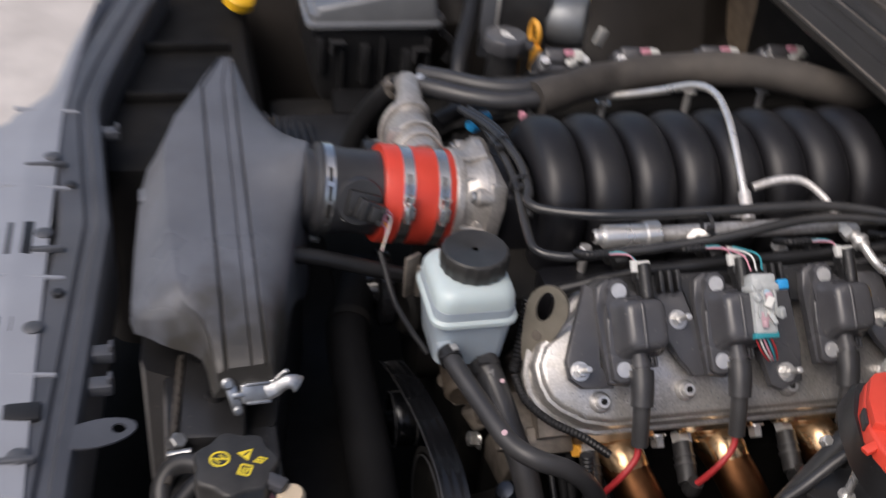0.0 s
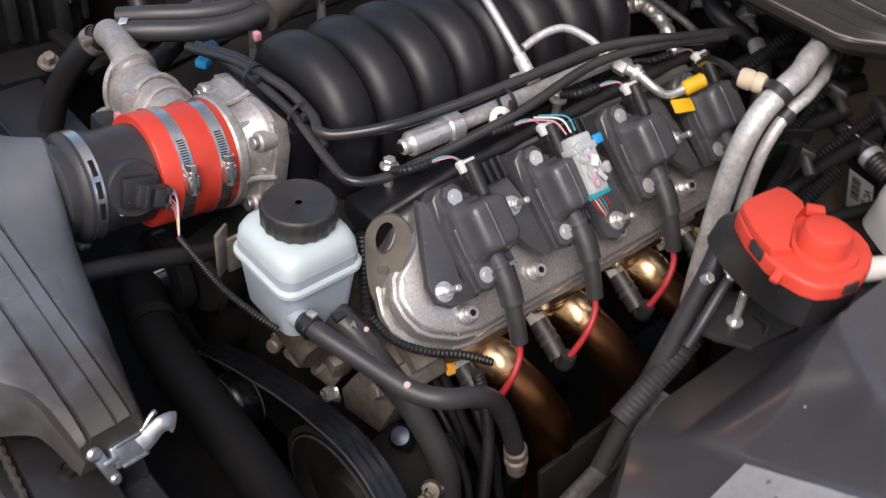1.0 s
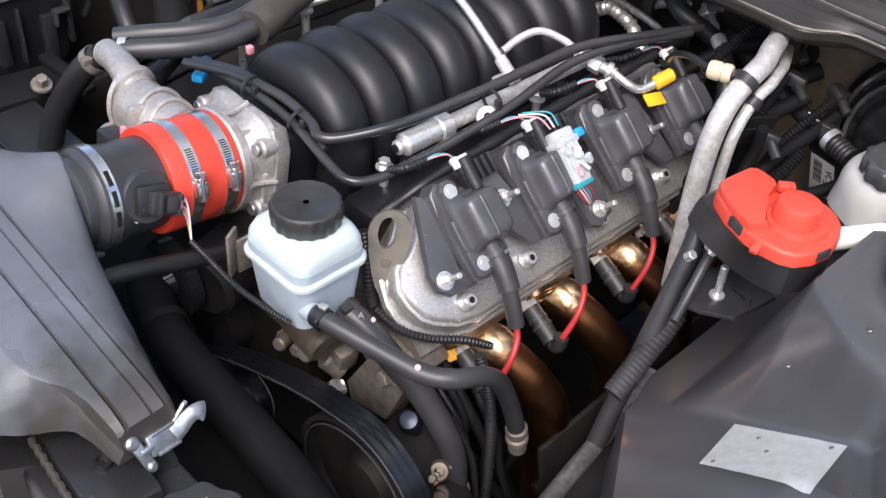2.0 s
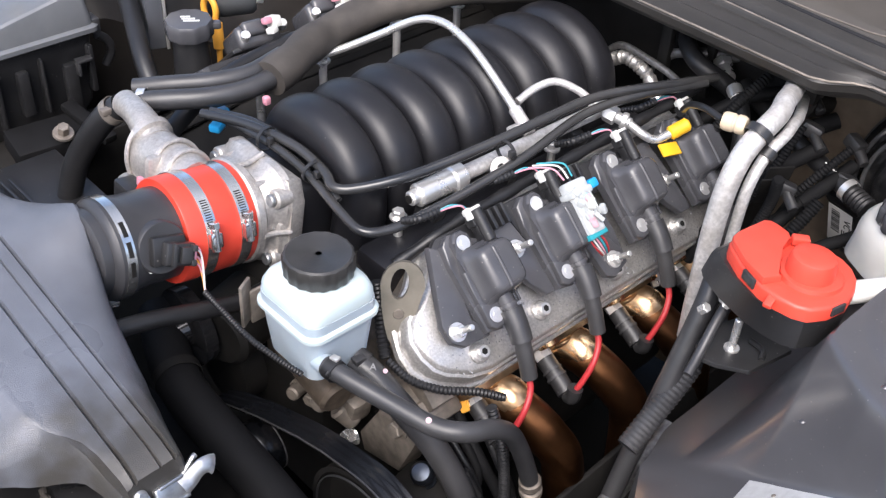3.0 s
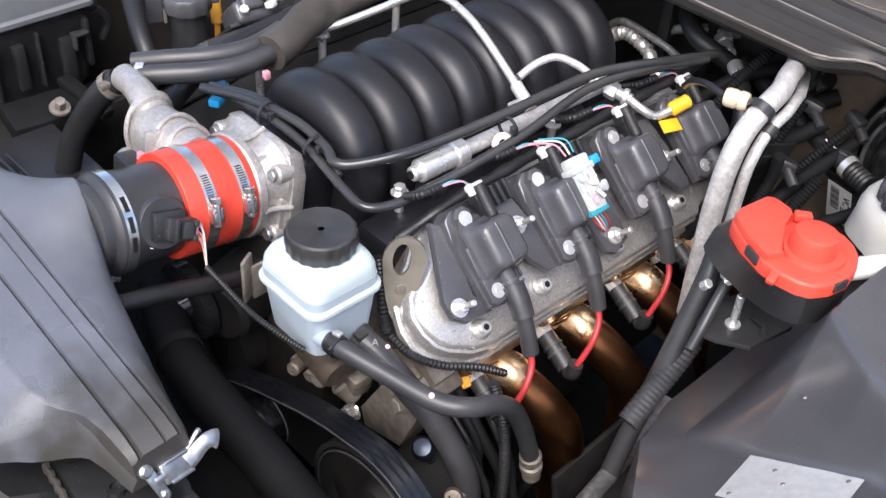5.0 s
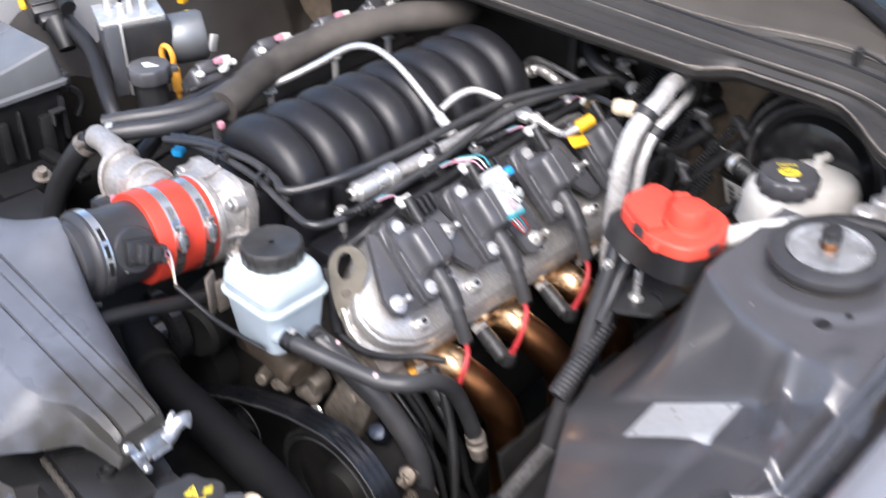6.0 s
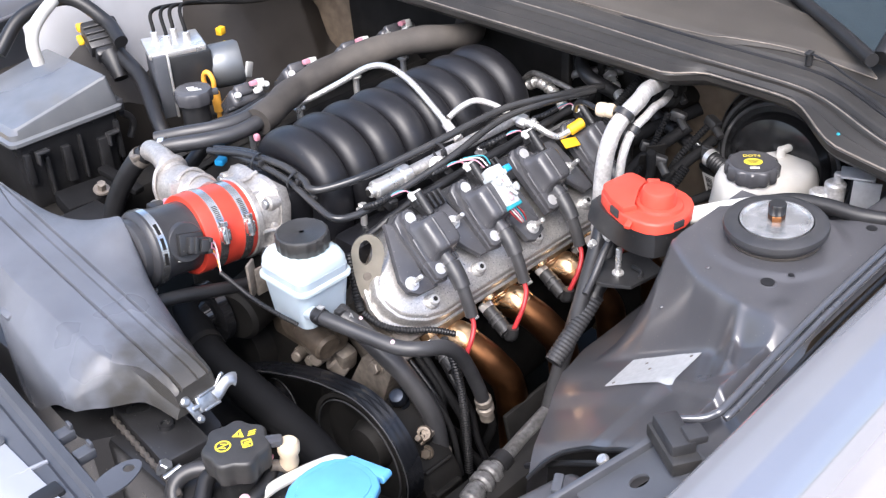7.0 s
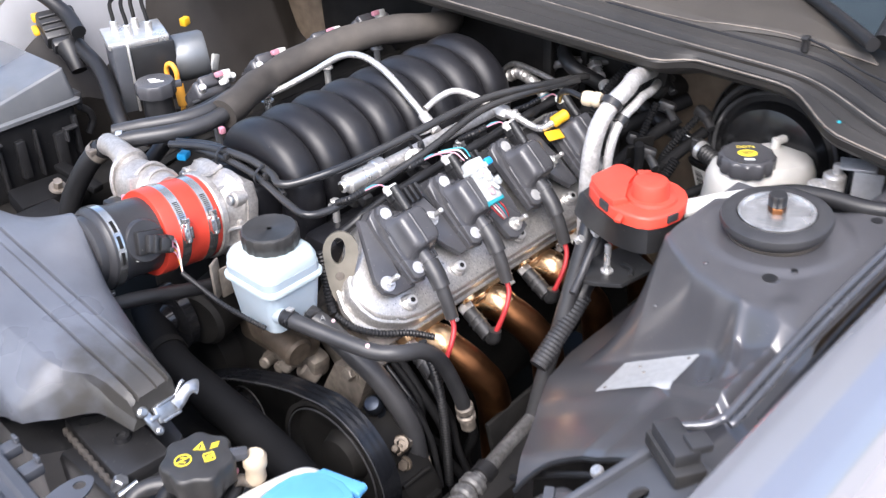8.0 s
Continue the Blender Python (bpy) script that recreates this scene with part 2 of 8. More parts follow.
GALV = mat("galvanised_sheet", (0.55, 0.555, 0.56), 0.38, metal=0.35, var=0.15, scale=60, bump=0.1, dust=0.15)
STAINED_PIPE = mat("stained_aluminium_tube", (0.15, 0.147, 0.145), 0.40, metal=0.4, var=0.45, scale=160, bump=0.3, dust=0.6, dust_color=(0.05, 0.046, 0.042))
GLASS = mat("tinted_glass", (0.02, 0.03, 0.035), 0.06, var=0.1, bump=0.0, coat=0.5)

# ---------------------------------------------------------------- mesh helpers


def root_of(ob):
    while ob.parent:
        ob = ob.parent
    return ob


def finish(bm, name, material, loc, smooth=38):
    bmesh.ops.recalc_face_normals(bm, faces=bm.faces)
    me = bpy.data.meshes.new(name)
    bmesh.ops.translate(bm, verts=bm.verts, vec=-Vector(loc))
    bm.to_mesh(me)
    bm.free()
    me.materials.append(material)
    me.shade_smooth()
    me.set_sharp_from_angle(angle=radians(smooth))
    return me


def thing(name, loc, label, category, group="", kind=""):
    ob = new(name)
    ob.empty_display_size = 0.02
    ob.location = loc
    return tagged(ob, label, category, group, kind)


def part(name, bm, material, parent, label="", smooth=38):
    root = root_of(parent)
    ob = new(name, finish(bm, name, material, root.location, smooth))
    ob.parent = parent
    return tagged(ob, label) if label else ob


def solo(name, bm, material, loc, label, category, group="", kind="", smooth=38):
    ob = new(name, finish(bm, name, material, loc, smooth))
    ob.location = loc
    return tagged(ob, label, category, group, kind)


def frame_of(origin, z_dir, x_dir=None):
    z = Vector(z_dir).normalized()
    x = Vector(x_dir) if x_dir is not None else (Vector((1, 0, 0)) if abs(z.x) < 0.9 else Vector((0, 1, 0)))
    x = (x - z * x.dot(z)).normalized()
    y = z.cross(x)
    m = Matrix((x, y, z)).transposed().to_4x4()
    m.translation = origin
    return m


def box(size, bevel=0.003, m=None, seg=2):
    bm = bmesh.new()
    bmesh.ops.create_cube(bm, size=1)
    bmesh.ops.scale(bm, vec=size, verts=bm.verts)
    if bevel:
        bmesh.ops.bevel(bm, geom=bm.edges[:], offset=bevel, segments=seg, affect="EDGES", profile=0.5)
    if m is not None:
        bmesh.ops.transform(bm, matrix=m, verts=bm.verts)
    return bm


def cbox(x0, x1, y0, y1, z0, z1, bevel=0.003, seg=2):
    return box((x1 - x0, y1 - y0, z1 - z0), bevel, Matrix.Translation(((x0 + x1) / 2, (y0 + y1) / 2, (z0 + z1) / 2)), seg)


def lathe(profile, m=None, seg=32, lobes=0, depth=0.0):
    """Turned solid from (radius, height) pairs; lobes: a scalloped rim."""
    bm = bmesh.new()
    rings = []
    for r, h in profile:
        ring = []
        for k in range(seg):
            a = 2 * math.pi * k / seg
            q = r * (1 + (depth * math.cos(lobes * a) if lobes and r > 0 else 0))
            ring.append(bm.verts.new((q * math.cos(a), q * math.sin(a), h)))
        rings.append(ring)
    for a, b in zip(rings, rings[1:]):
        for k in range(seg):
            bm.faces.new((a[k], a[(k + 1) % seg], b[(k + 1) % seg], b[k]))
    bm.faces.new(rings[0][::-1])
    bm.faces.new(rings[-1])
    if m is not None:
        bmesh.ops.transform(bm, matrix=m, verts=bm.verts)
    return bm


def rod(a, b, r, seg=16, bevel=0.0):
    a, b = Vector(a), Vector(b)
    h = (b - a).length
    c = min(bevel, r * 0.5, h * 0.3)
    prof = [(r - c, 0), (r, c), (r, h - c), (r - c, h)] if c else [(r, 0), (r, h)]
    return lathe(prof, frame_of(a, b - a), seg)


def hexrod(a, b, r):
    return rod(a, b, r, 6, r * 0.15)


def spline(points, step=6):
    p = [Vector(q) for q in points]
    if len(p) < 3:
        return [p[0].lerp(p[-1], k / step) for k in range(step + 1)]
    ext = [p[0] * 2 - p[1], *p, p[-1] * 2 - p[-2]]
    out = []
    for k in range(1, len(ext) - 2):
        a, b, c, d = ext[k - 1:k + 3]
        for s in range(step):
            t = s / step
            out.append(0.5 * ((2 * b) + (c - a) * t + (2 * a - 5 * b + 4 * c - d) * t * t + (3 * b - a - 3 * c + d) * t ** 3))
    out.append(p[-1].copy())
    return out


def sweep(pts, radius, seg=12, flat=1.0):
    """Tube along points; radius: a number or a function of the share of the length."""
    bm = bmesh.new()
    n = len(pts)
    t0 = (pts[1] - pts[0]).normalized()
    u = t0.orthogonal().normalized()
    rings = []
    for k, p in enumerate(pts):
        t = (pts[min(k + 1, n - 1)] - pts[max(k - 1, 0)]).normalized()
        u = (u - t * u.dot(t)).normalized()
        v = t.cross(u)
        r = radius(k / (n - 1)) if callable(radius) else radius
        rings.append([bm.verts.new(p + u * (r * math.cos(2 * math.pi * s / seg)) + v * (r * flat * math.sin(2 * math.pi * s / seg))) for s in range(seg)])
    for a, b in zip(rings, rings[1:]):
        for s in range(seg):
            bm.faces.new((a[s], a[(s + 1) % seg], b[(s + 1) % seg], b[s]))
    bm.faces.new(rings[0][::-1])
    bm.faces.new(rings[-1])
    return bm


def tube(points, radius, seg=12, step=7):
    return sweep(spline(points, step), radius, seg)


def corrugated(points, radius, pitch=0.0045, depth=0.12, seg=12):
    path = spline(points, 24)
    length = sum((b - a).length for a, b in zip(path, path[1:]))
    count = max(8, int(length / pitch) * 4)
    acc, out, k = 0.0, [], 0
    dist = [0.0]
    for a, b in zip(path, path[1:]):
        dist.append(dist[-1] + (b - a).length)
    for c in range(count + 1):
        d = length * c / count
        while k < len(path) - 2 and dist[k + 1] < d:
            k += 1
        w = (d - dist[k]) / max(1e-9, dist[k + 1] - dist[k])
        out.append(path[k].lerp(path[k + 1], min(1, w)))
    turns = count / 4
    return sweep(out, lambda s: radius * (1 + depth * math.sin(2 * math.pi * turns * s)), seg)


def prism(poly, h0, h1, m=None, bevel=0.0, seg=2):
    """Outline in the plane, raised from h0 to h1."""
    bm = bmesh.new()
    lo = [bm.verts.new((x, y, h0)) for x, y in poly]
    hi = [bm.verts.new((x, y, h1)) for x, y in poly]
    n = len(poly)
    for k in range(n):
        bm.faces.new((lo[k], lo[(k + 1) % n], hi[(k + 1) % n], hi[k]))
    bm.faces.new(lo[::-1])
    top = bm.faces.new(hi)
    if bevel:
        bmesh.ops.bevel(bm, geom=list(top.edges), offset=bevel, segments=seg, affect="EDGES", profile=0.5)
    if m is not None:
        bmesh.ops.transform(bm, matrix=m, verts=bm.verts)
    return bm


def ring_plate(outer, inner, h0, h1, m=None):
    bm = bmesh.new()
    n = len(outer)
    loops = [[bm.verts.new((x, y, h)) for x, y in pts] for pts, h in ((outer, h0), (outer, h1), (inner, h1), (inner, h0))]
    for a, b in zip(loops, loops[1:] + loops[:1]):
        for k in range(n):
            bm.faces.new((a[k], a[(k + 1) % n], b[(k + 1) % n], b[k]))
    if m is not None:
        bmesh.ops.transform(bm, matrix=m, verts=bm.verts)
    return bm


def rounded(w, h, r, seg=5, cx=0.0, cy=0.0):
    pts = []
    for sx, sy, a0 in ((1, 1, 0), (-1, 1, 90), (-1, -1, 180), (1, -1, 270)):
        for k in range(seg + 1):
            a = radians(a0 + 90 * k / seg)
            pts.append((cx + sx * (w / 2 - r) + r * math.cos(a), cy + sy * (h / 2 - r) + r * math.sin(a)))
    return pts


def surface(f, nu, nv, thick=0.0):
    bm = bmesh.new()
    g = [[bm.verts.new(f(i / nu, j / nv)) for j in range(nv + 1)] for i in range(nu + 1)]
    for i in range(nu):
        for j in range(nv):
            bm.faces.new((g[i][j], g[i + 1][j], g[i + 1][j + 1], g[i][j + 1]))
    if thick:
        bmesh.ops.recalc_face_normals(bm, faces=bm.faces)
        bmesh.ops.solidify(bm, geom=bm.faces[:], thickness=thick)
    return bm


def loft(loops):
    """Closed skin through loops of equally many points, capped at both ends."""
    bm = bmesh.new()
    rings = [[bm.verts.new(p) for p in loop] for loop in loops]
    n = len(rings[0])
    for a, b in zip(rings, rings[1:]):
        for k in range(n):
            bm.faces.new((a[k], a[(k + 1) % n], b[(k + 1) % n], b[k]))
    bm.faces.new(rings[0][::-1])
    bm.faces.new(rings[-1])
    return bm


def merged(*bms):
    out = bms[0]
    for other in bms[1:]:
        me = bpy.data.meshes.new("tmp")
        other.to_mesh(me)
        other.free()
        out.from_mesh(me)
        bpy.data.meshes.remove(me)
    return out


def band(m, r, width, thick=0.0012, seg=40, spread=1.0):
    """Flat strap round the z axis of m."""
    prof = [(r, -width / 2), (r + thick, -width / 2), (r + thick, width / 2), (r, width / 2), (r, -width / 2)]
    bm = bmesh.new()
    rings = [[bm.verts.new((q * math.cos(2 * math.pi * k / seg), q * math.sin(2 * math.pi * k / seg), h)) for k in range(seg)] for q, h in prof[:4]]
    for a, b in zip(rings, rings[1:] + rings[:1]):
        for k in range(seg):
            bm.faces.new((a[k], a[(k + 1) % seg], b[(k + 1) % seg], b[k]))
    bmesh.ops.transform(bm, matrix=m, verts=bm.verts)
    return bm


def smoothstep(a, b, x):
    t = max(0.0, min(1.0, (x - a) / (b - a)))
    return t * t * (3 - 2 * t)


def text_mesh(words, size, m, thick=0.0003):
    cu = bpy.data.curves.new("letters", "FONT")
    cu.body, cu.size, cu.extrude = words, size, thick
    cu.align_x, cu.align_y = "CENTER", "CENTER"
    ob = bpy.data.objects.new("letters", cu)
    me = bpy.data.meshes.new_from_object(ob)
    bpy.data.objects.remove(ob)
    bpy.data.curves.remove(cu)
    bm = bmesh.new()
    bm.from_mesh(me)
    bpy.data.meshes.remove(me)
    bmesh.ops.transform(bm, matrix=m, verts=bm.verts)
    return bm

# ---------------------------------------------------------------- ground and car body
MID = 0.95  # the bay's middle line


def ground_height(u, v):
    x, y = (u - 0.5) * 240, (v - 0.5) * 240
    return Vector((x, y, 0.004 * noise.noise(Vector((x * 0.3, y * 0.3, 0)))))


solo("ground", surface(ground_height, 60, 60), GROUND, (0, 0, 0), "worn pale concrete yard under the car", "ground", kind="structure")

car = thing("car_body", (0.4, MID, 0.0), "silver car with its bonnet open over a dark engine bay", "car")


def tower_front(y):
    """How far forward the strut tower's deck reaches, by the distance from the fender side."""
    return 0.398 + 0.28 * max(0.0, y - 0.20) + 0.9 * max(0.0, y - 0.33) ** 1.3


def apron_height(x, y):
    panel = 0.832 - 0.72 * (y - 0.296)
    panel = min(panel, 0.892 - 0.02 * smoothstep(0.24, 0.2, y))
    step_x = 0.3375 + 0.5 * (y - 0.2804)
    panel -= 0.010 * smoothstep(step_x + 0.004, step_x - 0.007, x) * smoothstep(0.315, 0.285, y)
    panel -= 0.006 * smoothstep(0.34, 0.30, x - 0.10 * (y - 0.3)) * smoothstep(0.28, 0.32, y)
    panel -= 0.05 * smoothstep(0.24, 0.16, x)
    along_t = ((x - 0.345) * 0.0676 + (y - 0.2395) * 0.0311) / 0.005537
    across = ((x - 0.345) * 0.0311 - (y - 0.2395) * 0.0676) / 0.0744
    fade = smoothstep(-0.15, 0.15, along_t) * smoothstep(1.25, 0.85, along_t)
    crease = fade * (0.012 * math.exp(-((across - 0.002) / 0.0065) ** 2) - 0.006 * math.exp(-((across + 0.014) / 0.009) ** 2))
    deck = 0.903 - 2.6 * max(0.0, y - 0.392) - 1.6 * max(0.0, x - 0.625) * smoothstep(0.25, 0.33, y)
    fold = 0.407 + 0.15 * (y - 0.296)
    front = max(tower_front(y), fold + 0.018)
    r = (x - fold) / (front - fold)
    e = (0.0035 / (front - fold)) ** 2
    rise = 0.5 * (1 + math.sqrt(r * r + e) - math.sqrt((r - 1) ** 2 + e))
    seat = math.hypot(x - 0.551, y - 0.306)
    deck += 0.004 * smoothstep(0.085, 0.07, seat) - 0.003 * math.exp(-(((x - 0.49) / 0.03) ** 2 + ((y - 0.25) / 0.022) ** 2))
    h = panel + max(0.0, deck - panel) * rise
    cap = 0.9075 - 0.02 * max(0.0, y - 0.3)
    h = 0.5 * (h + cap - math.sqrt((h - cap) ** 2 + 0.00002))
    h += 0.005 * math.exp(-(((x - 0.43) / 0.022) ** 2 + ((y - 0.232) / 0.014) ** 2)) + crease
    return h + 0.0012 * noise.noise(Vector((x * 14, y * 14, 0)))


def apron_edge(v):
    """Where the near apron ends above the headlamp, by the share of its width."""
    return 0.205 + 0.020 * math.sin(min(1.0, v / 0.8) * 2.6) - 0.03 * smoothstep(0.6, 1.0, v)


def apron(u, v):
    x = apron_edge(v) + (0.92 - apron_edge(v)) * u
    inner = 0.32 + 0.6 * (x - 0.12) if x < 0.42 else 0.50 + 0.02 * smoothstep(0.42, 0.5, x)
    if v < 0.8:
        y = 0.185 + (inner - 0.185) * v / 0.8
        return Vector((x, y, apron_height(x, y)))
    w = (v - 0.8) / 0.2
    return Vector((x, inner + 0.012 * math.sin(w * 1.57), apron_height(x, inner) - 0.36 * w ** 1.3))


def apron_far(u, v):
    """The far side's tower stands further back."""
    p = apron(-0.45 + 1.15 * u, v)
    return Vector((p.x + 0.19, 2 * MID - p.y, p.z))


part("inner_apron", surface(apron, 360, 170), BAY_PAINT, car, "dark satin painted strut tower and apron")
part("apron_lip", sweep([apron(0.0, v / 40) + Vector((0, 0, 0.001)) for v in range(33)], 0.0028, 8), RUBBER, car, "dark folded edge of the apron")
# far side takes the shaded copy of the bay paint
part("inner_apron", surface(apron_far, 130, 70), FAR_APRON, car, "far apron in darkened bay paint")


def fender(u, v):
    x = -0.35 + 1.75 * u
    s = v
    lift = 0.004 + 0.010 * smoothstep(0.0, 0.5, x) - 0.05 * smoothstep(0.0, -0.35, x)
    prof = ((0.164, 0.880), (0.161, 0.915), (0.155, 0.926), (0.142, 0.931), (0.118, 0.930), (0.098, 0.924), (0.084, 0.912), (0.074, 0.893), (0.066, 0.86), (0.058, 0.80), (0.05, 0.70), (0.045, 0.45))
    f = s * (len(prof) - 1)
    k = min(int(f), len(prof) - 2)
    w = f - k
    y = prof[k][0] * (1 - w) + prof[k + 1][0] * w
    z = prof[k][1] * (1 - w) + prof[k + 1][1] * w
    return Vector((x, y, z + lift))


def mirrored(f):
    def g(u, v):
        p = f(u, v)
        return Vector((p.x, 2 * MID - p.y, p.z))
    return g


part("fender", surface(fender, 50, 50, 0.0012), PAINT, car, "silver metallic fender")
part("fender", surface(mirrored(lambda u, v: fender(0.16 + 0.84 * u, v)), 40, 30, 0.0012), PAINT, car, "silver metallic fender")


def bonnet(u, v):
    """Open bonnet, hinged by the windscreen and standing up."""
    y = 0.17 + 1.56 * u
    run = 1.38 * v - 0.05 * ((y - MID) / 0.78) ** 2 * v
    crown = 0.035 * (1 - ((y - MID) / 0.78) ** 2)
    return Vector((1.05 - 0.32 * run - 0.94 * crown, y, 1.05 + 0.94 * run - 0.32 * crown))


part("bonnet", surface(bonnet, 30, 24, 0.012), PAINT, car, "raised silver bonnet")


def inner_panel(u, v):
    """Pale sheet of the far inner fender, bowed towards the bay at its front edge."""
    x = 0.455 + 0.30 * u - 0.045 * (1 - u) ** 2 + 0.07 * (1 - v) * (1 - u)
    return Vector((x, 1.60 - 0.06 * (1 - u) ** 2, 0.74 + 0.22 * v))


part("inner_fender", surface(inner_panel, 24, 16, 0.002), PALE_SHEET, car, "pale silver inner fender sheet")
part("inner_fender", surface(lambda u, v: Vector((0.33 + 0.20 * u, 1.655 - 0.02 * math.sin(3 * u), 0.79 + 0.135 * v)), 16, 10, 0.002), PALE_SHEET, car, "pale silver inner fender sheet")
# gutter rails along the fender tops
GUTTER = ((0.2386, 0.2378, 0.885), (0.2475, 0.2226, 0.888), (0.2573, 0.2075, 0.891), (0.268, 0.200, 0.894), (0.2808, 0.1972, 0.897), (0.35, 0.197, 0.905), (0.454, 0.198, 0.912), (0.62, 0.197, 0.917), (0.85, 0.195, 0.922))
part("gutter_rail", sweep(spline(GUTTER, 6), 0.0042, 12), RAIL_PAINT, car, "raised dark weatherstrip flange")
part("gutter_rail", sweep(spline([(x, y - 0.009, z - 0.001) for x, y, z in GUTTER[3:]], 6), 0.0036, 12), RAIL_PAINT, car, "second fold of the flange")
part("gutter_rail", sweep(spline([(x, y - 0.026, z + 0.004) for x, y, z in GUTTER[4:]], 6), 0.0025, 8), RUBBER, car, "thin rubber seal")
part("gutter_rail", sweep(spline([(x, 2 * MID - y, z) for x, y, z in GUTTER], 6), 0.0075, 10, 0.6), BAY_PAINT, car)

# firewall and cowl


def firewall(u, v):
    y = 0.15 + 1.6 * u
    z = 0.35 + 0.62 * v
    return Vector((0.885 + 0.01 * math.sin(y * 9) * math.sin(z * 14), y, z))


part("firewall", surface(firewall, 40, 20, 0.004), FIREWALL, car, "tan insulated firewall")
# dark sheet added in place of the shadow below the cowl
part("shade_sheet", surface(lambda u, v: Vector((0.868 + 0.006 * math.sin(u * 31) * math.sin(v * 9), 0.66 + 0.72 * u, 0.40 + 0.535 * v)), 40, 20, 0.012), DARK, car, "black sheet painting the shade on the firewall")


def cowl_edge(y):
    d = abs(y - MID)
    return 0.731 + 0.034 * smoothstep(0.363, 0.412, d) - 0.064 * smoothstep(0.527, 0.635, d)


def seal_line(y):
    d = abs(y - MID)
    return 0.787 - 0.012 * smoothstep(0.1, 0.42, d) - 0.046 * smoothstep(0.54, 0.70, d)


# cowl section from under the lip to the windscreen: share of the way from lip to seal, further on, height
COWL_PROFILE = ((0, 0.030, 0.936), (0, 0.012, 0.944), (0, 0.002, 0.953), (0, 0.0, 0.962), (0.04, 0.001, 0.9645), (0.1, 0.001, 0.9635), (0.45, 0, 0.9675), (0.52, 0, 0.9688), (0.58, 0, 0.9678), (0.85, 0, 0.972), (0.94, 0, 0.9725),
                (1, -0.0015, 0.977), (1, 0.0, 0.9785), (1, 0.003, 0.9785), (1, 0.006, 0.974), (1, 0.012, 0.9745), (1, 0.016, 0.982), (1, 0.019, 0.984), (1, 0.034, 0.9865), (1, 0.037, 0.9855),
                (1, 0.041, 0.979), (1, 0.050, 0.979), (1, 0.056, 0.986), (1, 0.080, 0.991), (1, 0.15, 1.000), (1, 0.27, 1.018), (1, 0.45, 1.038))


def cowl_point(y, share, dx, z):
    a, b = cowl_edge(y), seal_line(y)
    return Vector((a + share * (b - a) + dx, y, z - 0.03 * smoothstep(0.5, 0.8, abs(y - MID))))


def cowl(u, v):
    f = v * (len(COWL_PROFILE) - 1)
    k = min(int(f), len(COWL_PROFILE) - 2)
    w = f - k
    return cowl_point(0.13 + 1.64 * u, *(p * (1 - w) + q * w for p, q in zip(COWL_PROFILE[k], COWL_PROFILE[k + 1])))


cowl_ob = thing("cowl_panel", (0.8, MID, 0.95), "grey-black plastic cowl panel with rubber seal at the windscreen's foot", "cowl")
part("panel", surface(cowl, 220, 78, 0.003), COWL, cowl_ob, smooth=26)


def cowl_line(share, dx, z, r, y0=0.14, y1=1.76, n=90):
    return sweep([cowl_point(y0 + (y1 - y0) * k / n, share, dx, z) for k in range(n + 1)], r, 8)


def cowl_height(x, y):
    d = x - seal_line(y)
    f = [i for i in range(len(COWL_PROFILE) - 1) if COWL_PROFILE[i][0] == 1 and COWL_PROFILE[i][1] <= d][-1]
    (_, a, za), (_, b, zb) = COWL_PROFILE[f], COWL_PROFILE[f + 1]
    return za + (zb - za) * (d - a) / (b - a) - 0.03 * smoothstep(0.5, 0.8, abs(y - MID))


def cowl_cover(u, v):
    y = 0.3425 + 1.215 * u
    d = abs(y - MID)
    w = 0.6075 - d
    x0 = 0.842 - 0.019 * smoothstep(0.50, 0.36, d)
    x1 = x0 + 0.002 + 0.20 * (1 - math.exp(-w / 0.22))
    x = x0 + (x1 - x0) * v
    rim = min(v, 1 - v) * (x1 - x0)
    return Vector((x, y, cowl_height(x, y) + 0.0015 + 0.006 * smoothstep(0.0, 0.006, rim) + 0.004 * smoothstep(0.0, 0.05, rim)))


part("cover", surface(cowl_cover, 120, 36, 0.003), COWL_COVER, cowl_ob, "raised moulded cowl cover")
part("cover_edge", sweep([cowl_cover(k / 80, 0.035) for k in range(81)], 0.0009, 6), ALU_DIRTY, cowl_ob, "pale front edge")
part("cover_edge", sweep([cowl_cover(k / 80, 0.97) for k in range(81)], 0.0009, 6), ALU_DIRTY, cowl_ob, "pale rear edge")
part("lip", cowl_line(0.03, 0.0, 0.9648, 0.0013), ALU_DIRTY, cowl_ob, "pale edge of the lip")
part("rubber_seal", cowl_line(1, 0.0455, 0.981, 0.0045), RUBBER, cowl_ob, "black rubber bonnet seal")
part("rubber_seal", cowl_line(1, 0.009, 0.9745, 0.0026), RUBBER, cowl_ob, "black rubber bonnet seal")
part("seal_lip", cowl_line(1, 0.0015, 0.9787, 0.0011), ALU_DIRTY, cowl_ob, "pale edge of the seal channel")

part("marker", lathe([(0.0024, 0), (0.0018, 0.0012)], frame_of(cowl_point(0.329, 0.45, 0, 0.968), (-0.3, 0, 1)), 12), TEAL, cowl_ob, "tiny teal dot")
# washer jet with its thin hose on the cowl
jet = thing("washer_jet", (0.829, 0.429, 0.99), "small black washer jet clipped on the cowl", "washer jet")
part("nozzle", merged(rod((0.829, 0.429, 0.984), (0.829, 0.429, 1.001), 0.005, 12, 0.001), box((0.013, 0.009, 0.005), 0.002, Matrix.Translation((0.827, 0.429, 1.002)))), BLACK, jet)
